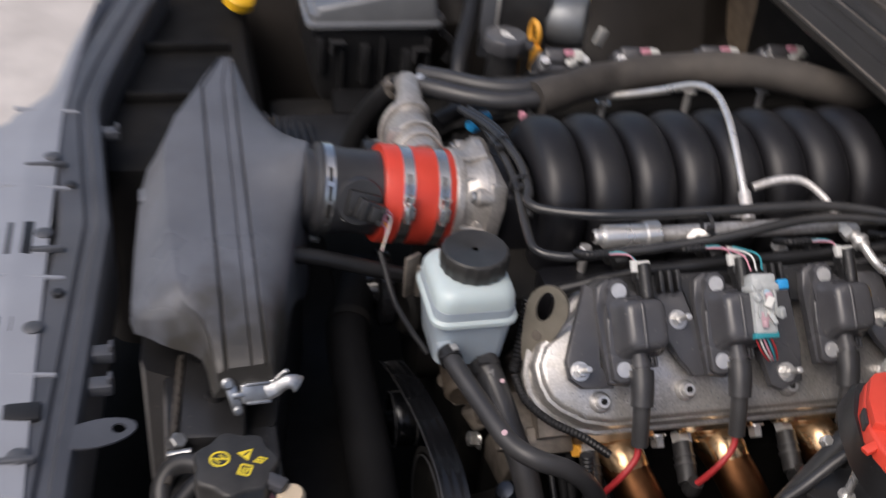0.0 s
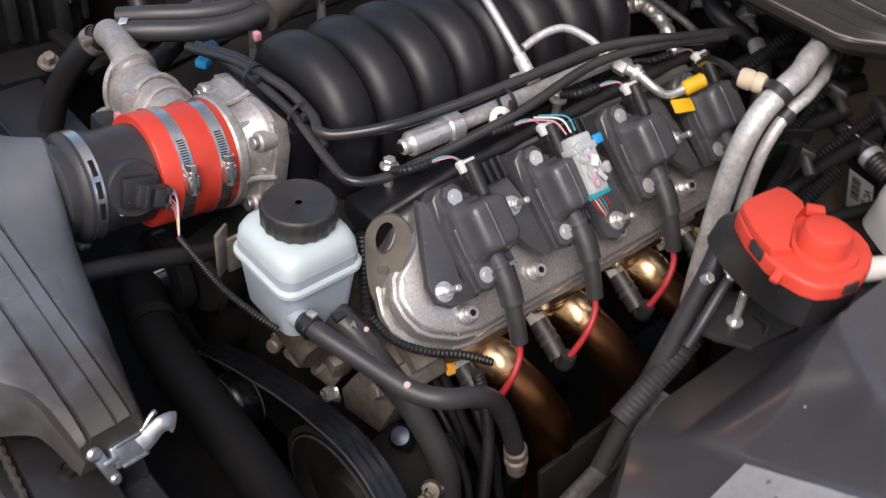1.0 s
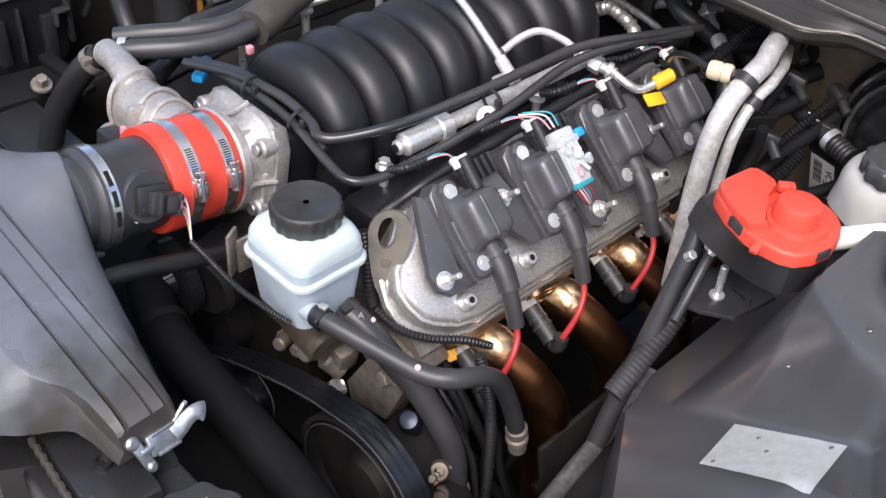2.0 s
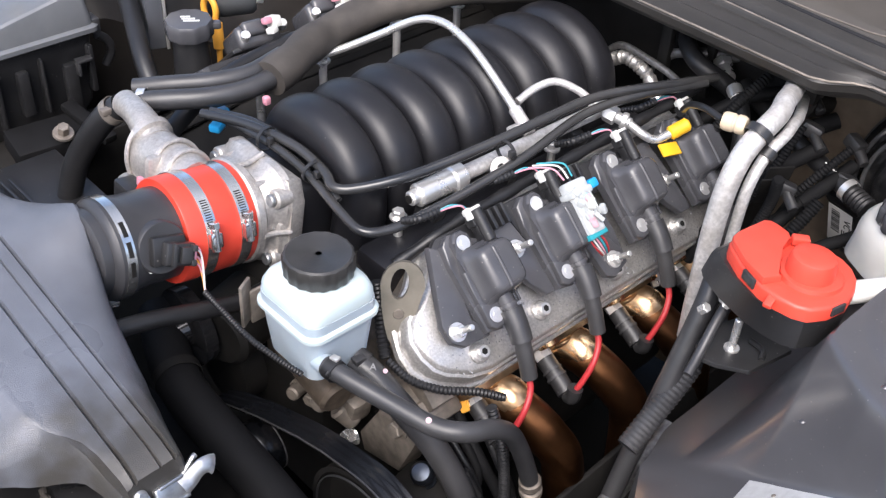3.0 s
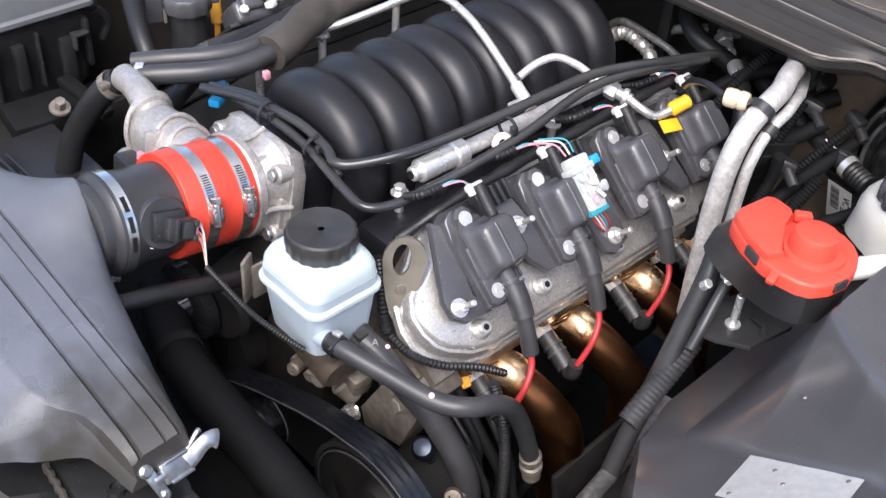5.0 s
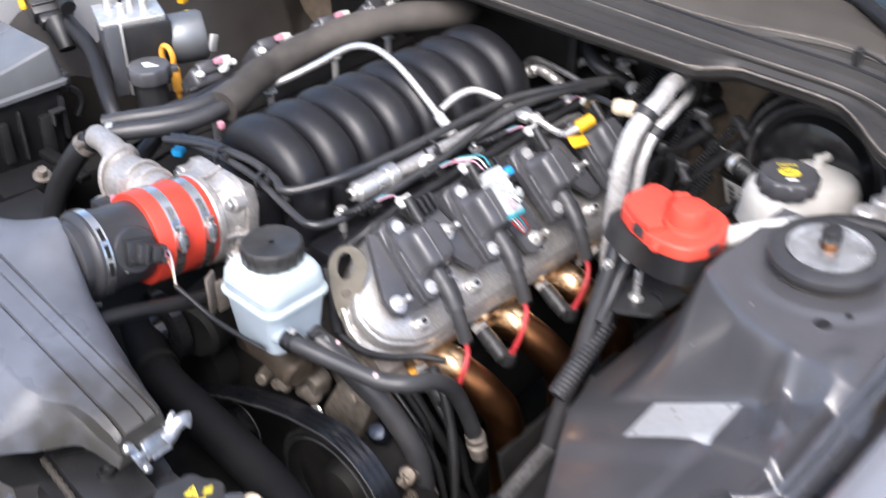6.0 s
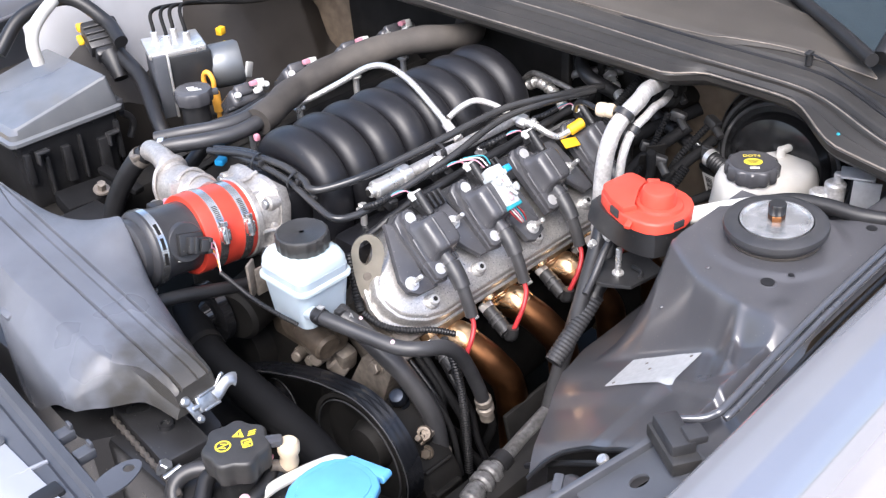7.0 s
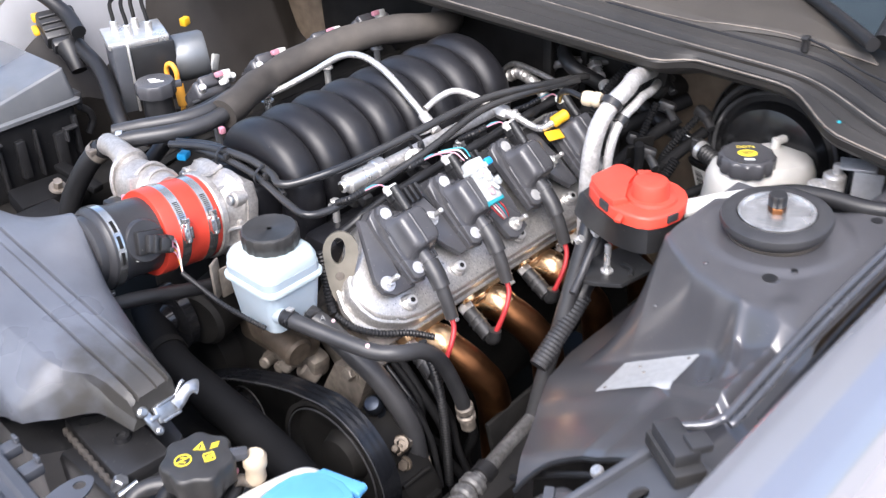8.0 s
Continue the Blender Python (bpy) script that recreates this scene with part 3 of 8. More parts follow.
part("hose", tube([(0.826, 0.424, 1.002), (0.818, 0.395, 1.000), (0.806, 0.365, 0.995), (0.797, 0.33, 0.990), (0.79, 0.27, 0.983)], 0.0016, 8), RUBBER, jet)

# fallen leaf on the cowl
leaf_bm = bmesh.new()
LEAF = Matrix.Translation((0.839, 0.318, cowl_height(0.839, 0.318) + 0.003)) @ Matrix.Rotation(radians(40), 4, "Z") @ Matrix.Rotation(radians(8), 4, "Y")
rim_a = [leaf_bm.verts.new(LEAF @ Vector((0.016 * (k / 9 - 0.5), (0.006 + 0.0016 * (k % 2)) * math.sin(math.pi * (0.08 + 0.84 * k / 9)), 0.002 * math.sin(k)))) for k in range(10)]
rim_b = [leaf_bm.verts.new(LEAF @ Vector((0.016 * (k / 9 - 0.5), 0, -0.0012))) for k in range(10)]
rim_c = [leaf_bm.verts.new(LEAF @ Vector((0.016 * (k / 9 - 0.5), -(0.005 + 0.0016 * (k % 2)) * math.sin(math.pi * (0.08 + 0.84 * k / 9)), 0.0014 * math.cos(k)))) for k in range(10)]
for p, q in ((rim_a, rim_b), (rim_b, rim_c)):
    for k in range(9):
        leaf_bm.faces.new((p[k], p[k + 1], q[k + 1], q[k]))
bmesh.ops.solidify(leaf_bm, geom=leaf_bm.faces[:], thickness=0.0004)
solo("fallen_leaf", leaf_bm, mat("dry_orange_leaf", (0.50, 0.15, 0.04), 0.6, var=0.3, scale=300, bump=0.3, bscale=600), (0.839, 0.318, 0.984), "small dry orange leaf lying on the cowl", "leaf")

# windscreen at the back
screen = thing("windscreen", (1.3, MID, 1.0), "dark tinted windscreen in a black rubber frame", "windscreen")


def glass(u, v):
    y = 0.345 + 1.21 * u
    x = 1.165 - 0.325 * abs((y - MID) / 0.6) ** 1.6 + 0.6 * v
    return Vector((x, y, 1.012 + 0.42 * v))


part("pane", surface(glass, 20, 12, 0.005), GLASS, screen)
part("frame", sweep([glass(k / 40, 0.0) + Vector((-0.012, 0, 0.003)) for k in range(41)], 0.009, 10), RUBBER, screen, "black rubber frame")
part("frame", sweep([glass(0.0, k / 20) + Vector((0, -0.01, 0.003)) for k in range(21)], 0.016, 10), RUBBER, screen, "black rubber frame")

# splash shield closing the bay below
part("splash_shield", surface(lambda u, v: Vector((-0.22 + 1.17 * u, 0.15 + 1.6 * v, 0.33 + 0.01 * math.sin(u * 20))), 20, 12, 0.003), MATTE_HOSE, car, "black splash shield")

# radiator support and nose
nose = thing("radiator_support", (-0.11, MID, 0.84), "dark grey painted radiator support bar across the nose", "support")


def support_bar(u, v):
    y = 0.30 + 1.30 * u
    bow = -0.07 * abs(y - MID) + 0.35 * max(0.0, y - 1.2) ** 1.2
    prof = ((0.030, 0.70), (0.030, 0.790), (0.027, 0.798), (0.017, 0.801), (0.013, 0.796), (0.006, 0.796), (0.002, 0.801), (-0.020, 0.800), (-0.026, 0.794), (-0.026, 0.74))
    f = v * (len(prof) - 1)
    k = min(int(f), len(prof) - 2)
    w = f - k
    return Vector((-0.136 + bow + prof[k][0] * (1 - w) + prof[k + 1][0] * w, y, prof[k][1] * (1 - w) + prof[k + 1][1] * w))


part("crossbar", surface(support_bar, 60, 36, 0.002), SUPPORT, nose)
tab = ring_plate([(0.022 * math.cos(a * math.pi / 10) * 1.5, 0.016 * math.sin(a * math.pi / 10)) for a in range(20)],
                 [(0.018 + 0.006 * math.cos(a * math.pi / 10), 0.006 * math.sin(a * math.pi / 10)) for a in range(20)], 0, 0.002, pose(-0.112, 0.645, 0.795, 0, 4, 15))
part("tab", tab, SUPPORT, nose, "folded tab with a bolt hole")
for y in (0.705, 0.748, 1.15):
    part("tab", merged(cbox(-0.122, -0.101, y, y + 0.016, 0.780, 0.792, 0.002), cbox(-0.105, -0.101, y + 0.003, y + 0.013, 0.792, 0.799, 0.001)), SUPPORT, nose)
for y in (0.52, 0.83, 1.02):
    part("bolt", hexrod((-0.144 - 0.07 * abs(y - MID), y, 0.799), (-0.144 - 0.07 * abs(y - MID), y, 0.806), 0.006), BLACK, nose)

bumper = thing("front_bumper", (-0.25, MID, 0.7), "blue-grey plastic bumper cover and grille carrier with slots", "bumper")


def bumper_top(u, v):
    y = 0.10 + 1.70 * u
    bow = 0.17 * (abs(y - MID) / 0.85) ** 4 + 0.25 * max(0.0, y - 1.17) ** 1.15
    reach = 1 - 0.7 * smoothstep(1.15, 1.25, y)
    prof = ((0.0, 0.80), (-0.03, 0.803), (-0.06, 0.80), (-0.064, 0.785), (-0.10, 0.780), (-0.14, 0.765), (-0.19, 0.72), (-0.22, 0.64), (-0.23, 0.45))
    f = v * (len(prof) - 1)
    k = min(int(f), len(prof) - 2)
    w = f - k
    return Vector((-0.167 + bow * (0.35 + 0.65 * v) + reach * (prof[k][0] * (1 - w) + prof[k + 1][0] * w), y, prof[k][1] * (1 - w) + prof[k + 1][1] * w))


part("cover", surface(bumper_top, 60, 40, 0.003), BUMPER, bumper)
for x0, x1, y0, y1 in ((-0.209, -0.181, 0.893, 0.953), (-0.215, -0.188, 0.773, 0.800), (-0.190, -0.157, 0.660, 0.682)):
    part("slot", cbox(x0, x1, y0, y1, 0.790, 0.8055, 0.003), RUBBER, bumper, "dark open slot")
for x0, x1, y0, y1 in ((-0.182, -0.150, 0.898, 0.904), (-0.190, -0.158, 0.612, 0.618), (-0.20, -0.155, 1.06, 1.065)):
    part("rib", cbox(x0, x1, y0, y1, 0.800, 0.808, 0.002), SUPPORT, bumper, "pale moulded rib")
for y in (0.72, 0.86, 1.02, 1.19):
    part("rib", box((0.075, 0.004, 0.006), 0.0015, pose(-0.185, y, 0.802, 0, 3, -6)), BUMPER, bumper)
for y in (0.62, 0.78, 0.93, 1.08):
    part("clip", lathe([(0.009, 0), (0.009, 0.002), (0.006, 0.004)], Matrix.Translation((-0.172, y, 0.803)), 16), SUPPORT, bumper, "round push clip")

# bump stop and rail end by the fender
rail = thing("fender_rail", (0.19, 0.21, 0.87), "dark grey folded rail end with a round hole", "rail")
part("rail_plate", ring_plate(rounded(0.11, 0.066, 0.008), [(0.010 * math.cos(radians(15 * k + 7)) - 0.004, 0.008 * math.sin(radians(15 * k + 7))) for k in range(24)], 0, 0.003, pose(0.182, 0.216, 0.862, -12, -14, -20)), SUPPORT, rail)
part("rail_flange", box((0.12, 0.008, 0.05), 0.003, pose(0.178, 0.252, 0.838, 0, -14, -20)), SUPPORT, rail)
stop = thing("bump_stop", (0.21, 0.2, 0.88), "grey capped bonnet bump stop on a worn foam foot", "bump stop")
part("block", box((0.024, 0.046, 0.016), 0.003, pose(0.219, 0.212, 0.895, 0, 0, -32)), HOSE, stop)
part("block_foot", box((0.030, 0.060, 0.016), 0.004, pose(0.217, 0.210, 0.883, 0, 0, -32)), CAP_GREY, stop, "foam-lined foot")
part("pad", box((0.020, 0.020, 0.010), 0.003, pose(0.224, 0.195, 0.902, 0, 0, -32)), HOSE, stop)
pin = thing("push_pin", (0.2, 0.272, 0.84), "white plastic push pin in the apron's edge", "push pin")
part("head", lathe([(0.0065, 0), (0.0065, 0.002), (0.005, 0.004)], frame_of((0.199, 0.273, 0.838), (-0.4, 0.3, 0.8)), 16), ALU, pin)
part("shank", rod((0.199, 0.273, 0.838), (0.208, 0.266, 0.812), 0.004, 12), ALU, pin)

# headlamp back and closing panel in front of the apron
lamp = thing("headlamp", (0.12, 0.33, 0.78), "dark headlamp housing with a grey adjuster cap", "headlamp")
part("housing", box((0.13, 0.13, 0.16), 0.02, pose(0.135, 0.27, 0.72, 0, -8, -20), 3), BAY_PAINT, lamp)
part("adjuster", box((0.024, 0.010, 0.006), 0.002, pose(0.165, 0.30, 0.815, 0, 0, 30)), SUPPORT, lamp, "grey adjuster cap")
part("seal_strip", tube([(0.235, 0.40, 0.722), (0.225, 0.35, 0.765), (0.215, 0.30, 0.805), (0.21, 0.27, 0.825)], 0.0035, 8), RUBBER, lamp)
far_lamp = thing("headlamp", (0.0, 1.42, 0.6), "black headlamp housing with a yellow bulb cap on the far side", "headlamp")
part("housing", loft([[Vector((-0.03 + (x - 0.0) * s, 1.42 + y * s, z)) for x, y in rounded(0.24, 0.56, 0.05)] for z, s in ((0.45, 0.96), (0.70, 1.0), (0.735, 0.96), (0.748, 0.86))]), DARK, far_lamp)
part("bulb_cap", merged(lathe([(0.020, 0), (0.024, 0.004), (0.024, 0.018), (0.016, 0.024)], frame_of((0.07, 1.58, 0.765), (0.2, -0.3, 1)), 28)), YELLOW, far_lamp, "yellow bulb cap")
part("rib", cbox(-0.10, 0.05, 1.30, 1.312, 0.745, 0.762, 0.003), DARK, far_lamp)
part("rib", cbox(-0.10, 0.05, 1.45, 1.462, 0.745, 0.762, 0.003), DARK, far_lamp)

# ---------------------------------------------------------------- engine
C0 = Vector((0.370, 0.664, 0.795))
E2, E3 = Vector((0, 0.727, 0.687)), Vector((0, -0.687, 0.727))
BANK = Matrix(((1, 0, 0, C0.x), (0, E2.y, E3.y, C0.y), (0, E2.z, E3.z, C0.z), (0, 0, 0, 1)))
FAR_BANK = Matrix.Translation((0.024, 2 * MID, 0)) @ Matrix.Diagonal((1, -1, 1, 1)) @ BANK


def on_bank(u, v, n):
    return BANK @ Vector((u, v, n))


engine = thing("engine", (0.5, MID, 0.45), "grimy V8 engine with bare cast aluminium heads", "engine")
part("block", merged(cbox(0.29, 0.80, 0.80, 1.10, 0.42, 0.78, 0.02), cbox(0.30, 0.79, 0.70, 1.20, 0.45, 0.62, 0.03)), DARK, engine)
part("front_cover", merged(cbox(0.262, 0.295, 0.80, 1.10, 0.46, 0.78, 0.01), lathe([(0.05, 0), (0.05, 0.03), (0.03, 0.035)], frame_of((0.262, 0.95, 0.6), (-1, 0, 0)))), DARK, engine, "near-black front cover")
COVER = [(-0.073, -0.005), (-0.066, -0.022), (-0.055, -0.033), (-0.031, -0.047), (-0.005, -0.053), (0.39, -0.056), (0.408, -0.046), (0.414, -0.02),
         (0.414, 0.07), (0.404, 0.09), (0.38, 0.094), (0.0, 0.084), (-0.012, 0.076), (-0.032, 0.056), (-0.066, 0.034), (-0.075, 0.014)]
LIP = [(u * 1.0 + (0.008 if u > 0.2 else -0.007), v + (0.007 if v > 0.03 else -0.008)) for u, v in COVER]


def shrunk(poly, d):
    """Outline moved inwards by d."""
    out, n = [], len(poly)
    for k in range(n):
        a, b, c = Vector(poly[k - 1]), Vector(poly[k]), Vector(poly[(k + 1) % n])
        p, q = (b - a).normalized(), (c - b).normalized()
        t = (p + q).normalized()
        out.append((b.x - t.y * d / max(0.5, p.dot(t)), b.y + t.x * d / max(0.5, p.dot(t))))
    return out


HEADP = [(-0.07, -0.058), (0.42, -0.058), (0.42, 0.10), (0.0, 0.09), (-0.07, 0.03)]
COVER_TIERS = ((LIP, -0.066), (LIP, -0.0585), (shrunk(LIP, 0.002), -0.0565), (shrunk(LIP, 0.005), -0.0565), (shrunk(COVER, -0.002), -0.0545), (shrunk(COVER, -0.0005), -0.043), (shrunk(COVER, 0.001), -0.0405),
               (shrunk(COVER, 0.004), -0.0395), (shrunk(COVER, 0.006), -0.0355), (shrunk(COVER, 0.009), -0.034))
# far bank's aluminium is swapped for near-black as painted shade
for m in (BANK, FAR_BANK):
    part("cylinder_head", prism(HEADP, -0.17, -0.067, m, 0.004), ALU_DIRTY if m is BANK else DARK, engine, "dull cast cylinder head" if m is BANK else "far cylinder head, darkened for shade")
    cover = part("valve_cover", loft([[m @ Vector((x, y, h)) for x, y in poly] for poly, h in COVER_TIERS]), ALU if m is BANK else DARK, engine, "bare cast aluminium valve cover" if m is BANK else "far valve cover, darkened for shade")
    part("gasket", prism(shrunk(LIP, 0.002), -0.0675, -0.0655, m), DARK, cover, "dark gasket")
    for u, v in ((-0.014, -0.028), (0.077, -0.024), (0.19, -0.03), (0.306, -0.024), (0.395, -0.03)):
        w = m.to_3x3() @ Vector((0, 0, 1))
        p = m @ Vector((u, v, -0.040))
        part("boss", lathe([(0.0115, 0), (0.0105, 0.009), (0.0085, 0.011)], frame_of(p, w), 18), ALU if m is BANK else DARK, cover)
        part("cover_bolt", merged(lathe([(0.0072, 0), (0.0072, 0.006), (0.006, 0.0075)], frame_of(p + w * 0.011, w), 16)), STEEL, cover)
        part("socket", lathe([(0.0036, 0), (0.0036, 0.0004)], frame_of(p + w * 0.0184, w), 6), DARK, cover)
for k in range(4):
    u = 0.02 + 0.1118 * k
    for du in (-0.038, 0.042):
        a, b = on_bank(u + du, -0.066, -0.082), on_bank(u + du, -0.080, -0.082)
        part("flange_bolt", merged(hexrod(a, b, 0.0075), lathe([(0.010, 0), (0.010, 0.002)], frame_of(a, b - a), 16)), STEEL, engine, "hex exhaust flange bolt")
# cast ledges at the head's front corner
part("head_boss", merged(rod(on_bank(-0.075, -0.03, -0.12), on_bank(-0.055, -0.03, -0.12), 0.018, 16, 0.003), box((0.05, 0.03, 0.035), 0.005, frame_of(on_bank(-0.055, -0.06, -0.095), E3, (1, 0, 0)))), ALU_DIRTY, engine)
part("brass_plug", merged(hexrod(on_bank(-0.022, -0.060, -0.085), on_bank(-0.022, -0.080, -0.085), 0.010)), ORANGE, engine, "brass hex plug")

# lifting eye at the front of the head
eye_outer = []
for k in range(18):
    a = radians(20 * k)
    x, y = 0.0215 * math.cos(a), 0.022 + 0.026 * math.sin(a)
    if math.sin(a) < -0.1:
        y -= 0.040 * abs(math.sin(a))
        x *= 1 - 0.35 * abs(math.sin(a))
    eye_outer.append((x, y))
eye_inner = [(0.0088 * math.cos(radians(20 * k)) - 0.003, 0.024 + 0.0165 * math.sin(radians(20 * k))) for k in range(18)]
eye_m = frame_of((0.3075, 0.731, 0.7985), (-0.62, -0.72, 0.25), (0.72, -0.66, -0.1))
eye_ob = thing("lifting_eye", (0.312, 0.738, 0.80), "dull plated steel lifting eye bolted to the cylinder head", "lifting eye")
part("plate", ring_plate(eye_outer, eye_inner, 0, 0.005, eye_m), mat("plated_steel", (0.27, 0.245, 0.20), 0.42, 0.7, dust=0.35), eye_ob)
part("weld_mark", lathe([(0.006, 0.0045), (0.005, 0.006)], eye_m @ Matrix.Translation((0, -0.008, 0)), 14), ALU_DIRTY, eye_ob)

# ---------------------------------------------------------------- intake manifold
intake = thing("intake_manifold", (0.55, MID, 0.78), "moulded black plastic intake manifold with eight arched runners", "intake manifold")
HUMP0, PITCH = 0.361, 0.0526


def hump_path():
    """Middle line of a runner in the cross-section, set in from the outer skin."""
    outer = [(0.838, 0.775), (0.832, 0.815), (0.834, 0.850), (0.846, 0.877), (0.868, 0.898), (0.895, 0.910), (0.92, 0.914), (0.945, 0.911), (0.97, 0.900), (0.99, 0.880), (1.003, 0.852), (1.008, 0.805)]
    mid = []
    for k, (y, z) in enumerate(outer):
        a, b = outer[max(k - 1, 0)], outer[min(k + 1, len(outer) - 1)]
        d = math.hypot(b[0] - a[0], b[1] - a[1])
        mid.append((y + 0.025 * (b[1] - a[1]) / d, z - 0.025 * (b[0] - a[0]) / d))
    return mid


def runner(xc, first=False):
    path = spline([(xc, y, z) for y, z in hump_path()], 4)
    bm = bmesh.new()
    rings, seg, n = [], 32, len(path)
    for k, p in enumerate(path):
        t = (path[min(k + 1, n - 1)] - path[max(k - 1, 0)]).normalized()
        side, up = Vector((1, 0, 0)), Vector((1, 0, 0)).cross(t)
        ring = []
        for s in range(seg):
            a = 2 * math.pi * s / seg
            c, d = math.cos(a), math.sin(a)
            sx = math.copysign(abs(c) ** 0.80, c) * 0.0266
            sy = math.copysign(abs(d) ** 0.86, d) * 0.027
            ring.append(bm.verts.new(p + side * sx + up * sy))
        rings.append(ring)
    for a, b in zip(rings, rings[1:]):
        for s in range(seg):
            bm.faces.new((a[s], a[(s + 1) % seg], b[(s + 1) % seg], b[s]))
    bm.faces.new(rings[0][::-1])
    bm.faces.new(rings[-1])
    return bm


for k in range(8):
    part("runner", runner(HUMP0 + PITCH * k), INTAKE, intake)
part("plenum", merged(cbox(0.345, 0.772, 0.87, 0.985, 0.76, 0.866, 0.02, 3), cbox(0.375, 0.772, 0.98, 1.085, 0.76, 0.805, 0.015, 3)), INTAKE, intake)
part("base_flange", merged(cbox(0.33, 0.78, 0.80, 1.10, 0.745, 0.775, 0.006), cbox(0.33, 0.78, 0.775, 0.83, 0.752, 0.80, 0.01)), INTAKE, intake)
part("inlet_flange", cbox(0.306, 0.35, 0.885, 1.0, 0.752, 0.852, 0.008, 3), INTAKE, intake)
for x, y, z in ((0.378, 0.815, 0.822), (0.60, 0.803, 0.822), (0.49, 1.085, 0.85), (0.60, 1.075, 0.868), (0.40, 1.09, 0.845), (0.70, 1.07, 0.868)):
    part("bolt", merged(lathe([(0.0095, 0), (0.0095, 0.002)], Matrix.Translation((x, y, z)), 18), hexrod((x, y, z + 0.002), (x, y, z + 0.010), 0.0068), rod((x, y, z - 0.05), (x, y, z), 0.005, 10)), STEEL, intake, "zinc flange bolt")

# ---------------------------------------------------------------- throttle body
throttle = thing("throttle_body", (0.28, 0.94, 0.78), "cast aluminium throttle body with motor housing and coolant neck", "throttle body")
TBY, TBZ = 0.936, 0.817
part("bore", lathe([(0.047, 0), (0.047, 0.03), (0.052, 0.034), (0.054, 0.05)], frame_of((0.235, TBY, TBZ), (1, 0, 0)), 40), ALU, throttle)
flange = [(-0.052, -0.052), (0.052, -0.052), (0.062, -0.03), (0.062, 0.034), (0.045, 0.062), (0.012, 0.070), (-0.03, 0.066), (-0.056, 0.045), (-0.062, -0.02)]
fl_m = frame_of((0.268, TBY, TBZ), (1, 0, 0), (0, -1, 0))
part("flange", prism(flange, 0.016, 0.034, fl_m, 0.005), ALU_BRIGHT, throttle)


def squarish(r, k, x, n=48):
    """Closed ring round the bore: a circle for k = 0, nearly the flange's outline for k = 1."""
    ring = []
    for j in range(n):
        a = 2 * math.pi * j / n
        e = r * (1 + k * 0.24 * (abs(math.sin(2 * a)) ** 1.6))
        ring.append(Vector((x, TBY + e * math.cos(a), TBZ + e * math.sin(a))))
    return ring


part("body", loft([squarish(0.0545, 0.0, 0.250), squarish(0.0565, 0.0, 0.252), squarish(0.0565, 0.05, 0.259), squarish(0.0525, 0.25, 0.262), squarish(0.0510, 0.6, 0.268), squarish(0.0530, 0.8, 0.275), squarish(0.0575, 0.9, 0.280), squarish(0.0585, 0.9, 0.288)]), ALU_BRIGHT, throttle)
for a in (35, 145, 215, 325):
    c, s = math.cos(radians(a)), math.sin(radians(a))
    p = Vector((0.268, TBY + 0.061 * c, TBZ + 0.061 * s))
    part("bolt_boss", rod(p + Vector((0.020, 0, 0)), p, 0.0105, 20, 0.002), ALU_BRIGHT, throttle)
for a0 in (60, 95, 125, 182):
    c, s = math.cos(radians(a0)), math.sin(radians(a0))
    part("web", tube([(0.257, TBY + 0.055 * c, TBZ + 0.055 * s), (0.270, TBY + 0.056 * c, TBZ + 0.056 * s), (0.286, TBY + 0.062 * c, TBZ + 0.062 * s)], 0.003, 8), ALU_BRIGHT, throttle)
for y, z in ((0.050, 0.035), (0.050, -0.035), (-0.050, 0.035), (-0.050, -0.035)):
    p = Vector((0.268, TBY - y, TBZ + z))
    part("bolt", merged(rod(p, p - Vector((0.005, 0, 0)), 0.0068, 16, 0.001)), LATCH, throttle)
part("motor_housing", loft([[Vector((0.224 + 0.029 * math.cos(a) * s, y, 0.838 + 0.036 * math.sin(a) * s + dz)) for a in [2 * math.pi * k / 24 for k in range(24)]]
                            for y, s, dz in ((0.955, 0.95, 0.0), (0.985, 1.0, 0.0), (1.02, 1.0, 0.0), (1.045, 0.92, 0.0), (1.055, 0.7, 0.0))]), ALU_BRIGHT, throttle)
for y0, s0 in ((0.968, 1.03), (0.990, 1.06), (1.040, 1.02)):
    part("rib", tube([(0.224 + 0.029 * s0 * math.cos(radians(a)), y0 + 0.008 * math.sin(radians(a)), 0.838 + 0.036 * s0 * math.sin(radians(a))) for a in range(-20, 201, 20)], 0.0026, 8), ALU_BRIGHT, throttle)
part("neck_collar", lathe([(0.019, 0.0), (0.0235, 0.002), (0.0235, 0.010), (0.019, 0.014)], frame_of((0.2255, 1.040, 0.857), (0.05, 0.9, 0.25)), 28), ALU_BRIGHT, throttle)
part("motor_cap", merged(box((0.05, 0.012, 0.085), 0.006, Matrix.Translation((0.214, 0.995, 0.825))), box((0.06, 0.06, 0.05), 0.012, Matrix.Translation((0.212, 1.02, 0.80)))), ALU_BRIGHT, throttle)
part("neck", tube([(0.225, 1.035, 0.855), (0.228, 1.065, 0.866), (0.233, 1.095, 0.866), (0.236, 1.115, 0.863)], lambda s: 0.020 - 0.005 * math.sin(min(1.0, s * 1.6) * 1.57) + 0.002 * max(0.0, s - 0.8), 20), ALU_BRIGHT, throttle, "cast coolant neck")
part("gear_cover", box((0.022, 0.02, 0.05), 0.004, Matrix.Translation((0.284, 0.888, 0.80))), ALU_BRIGHT, throttle)
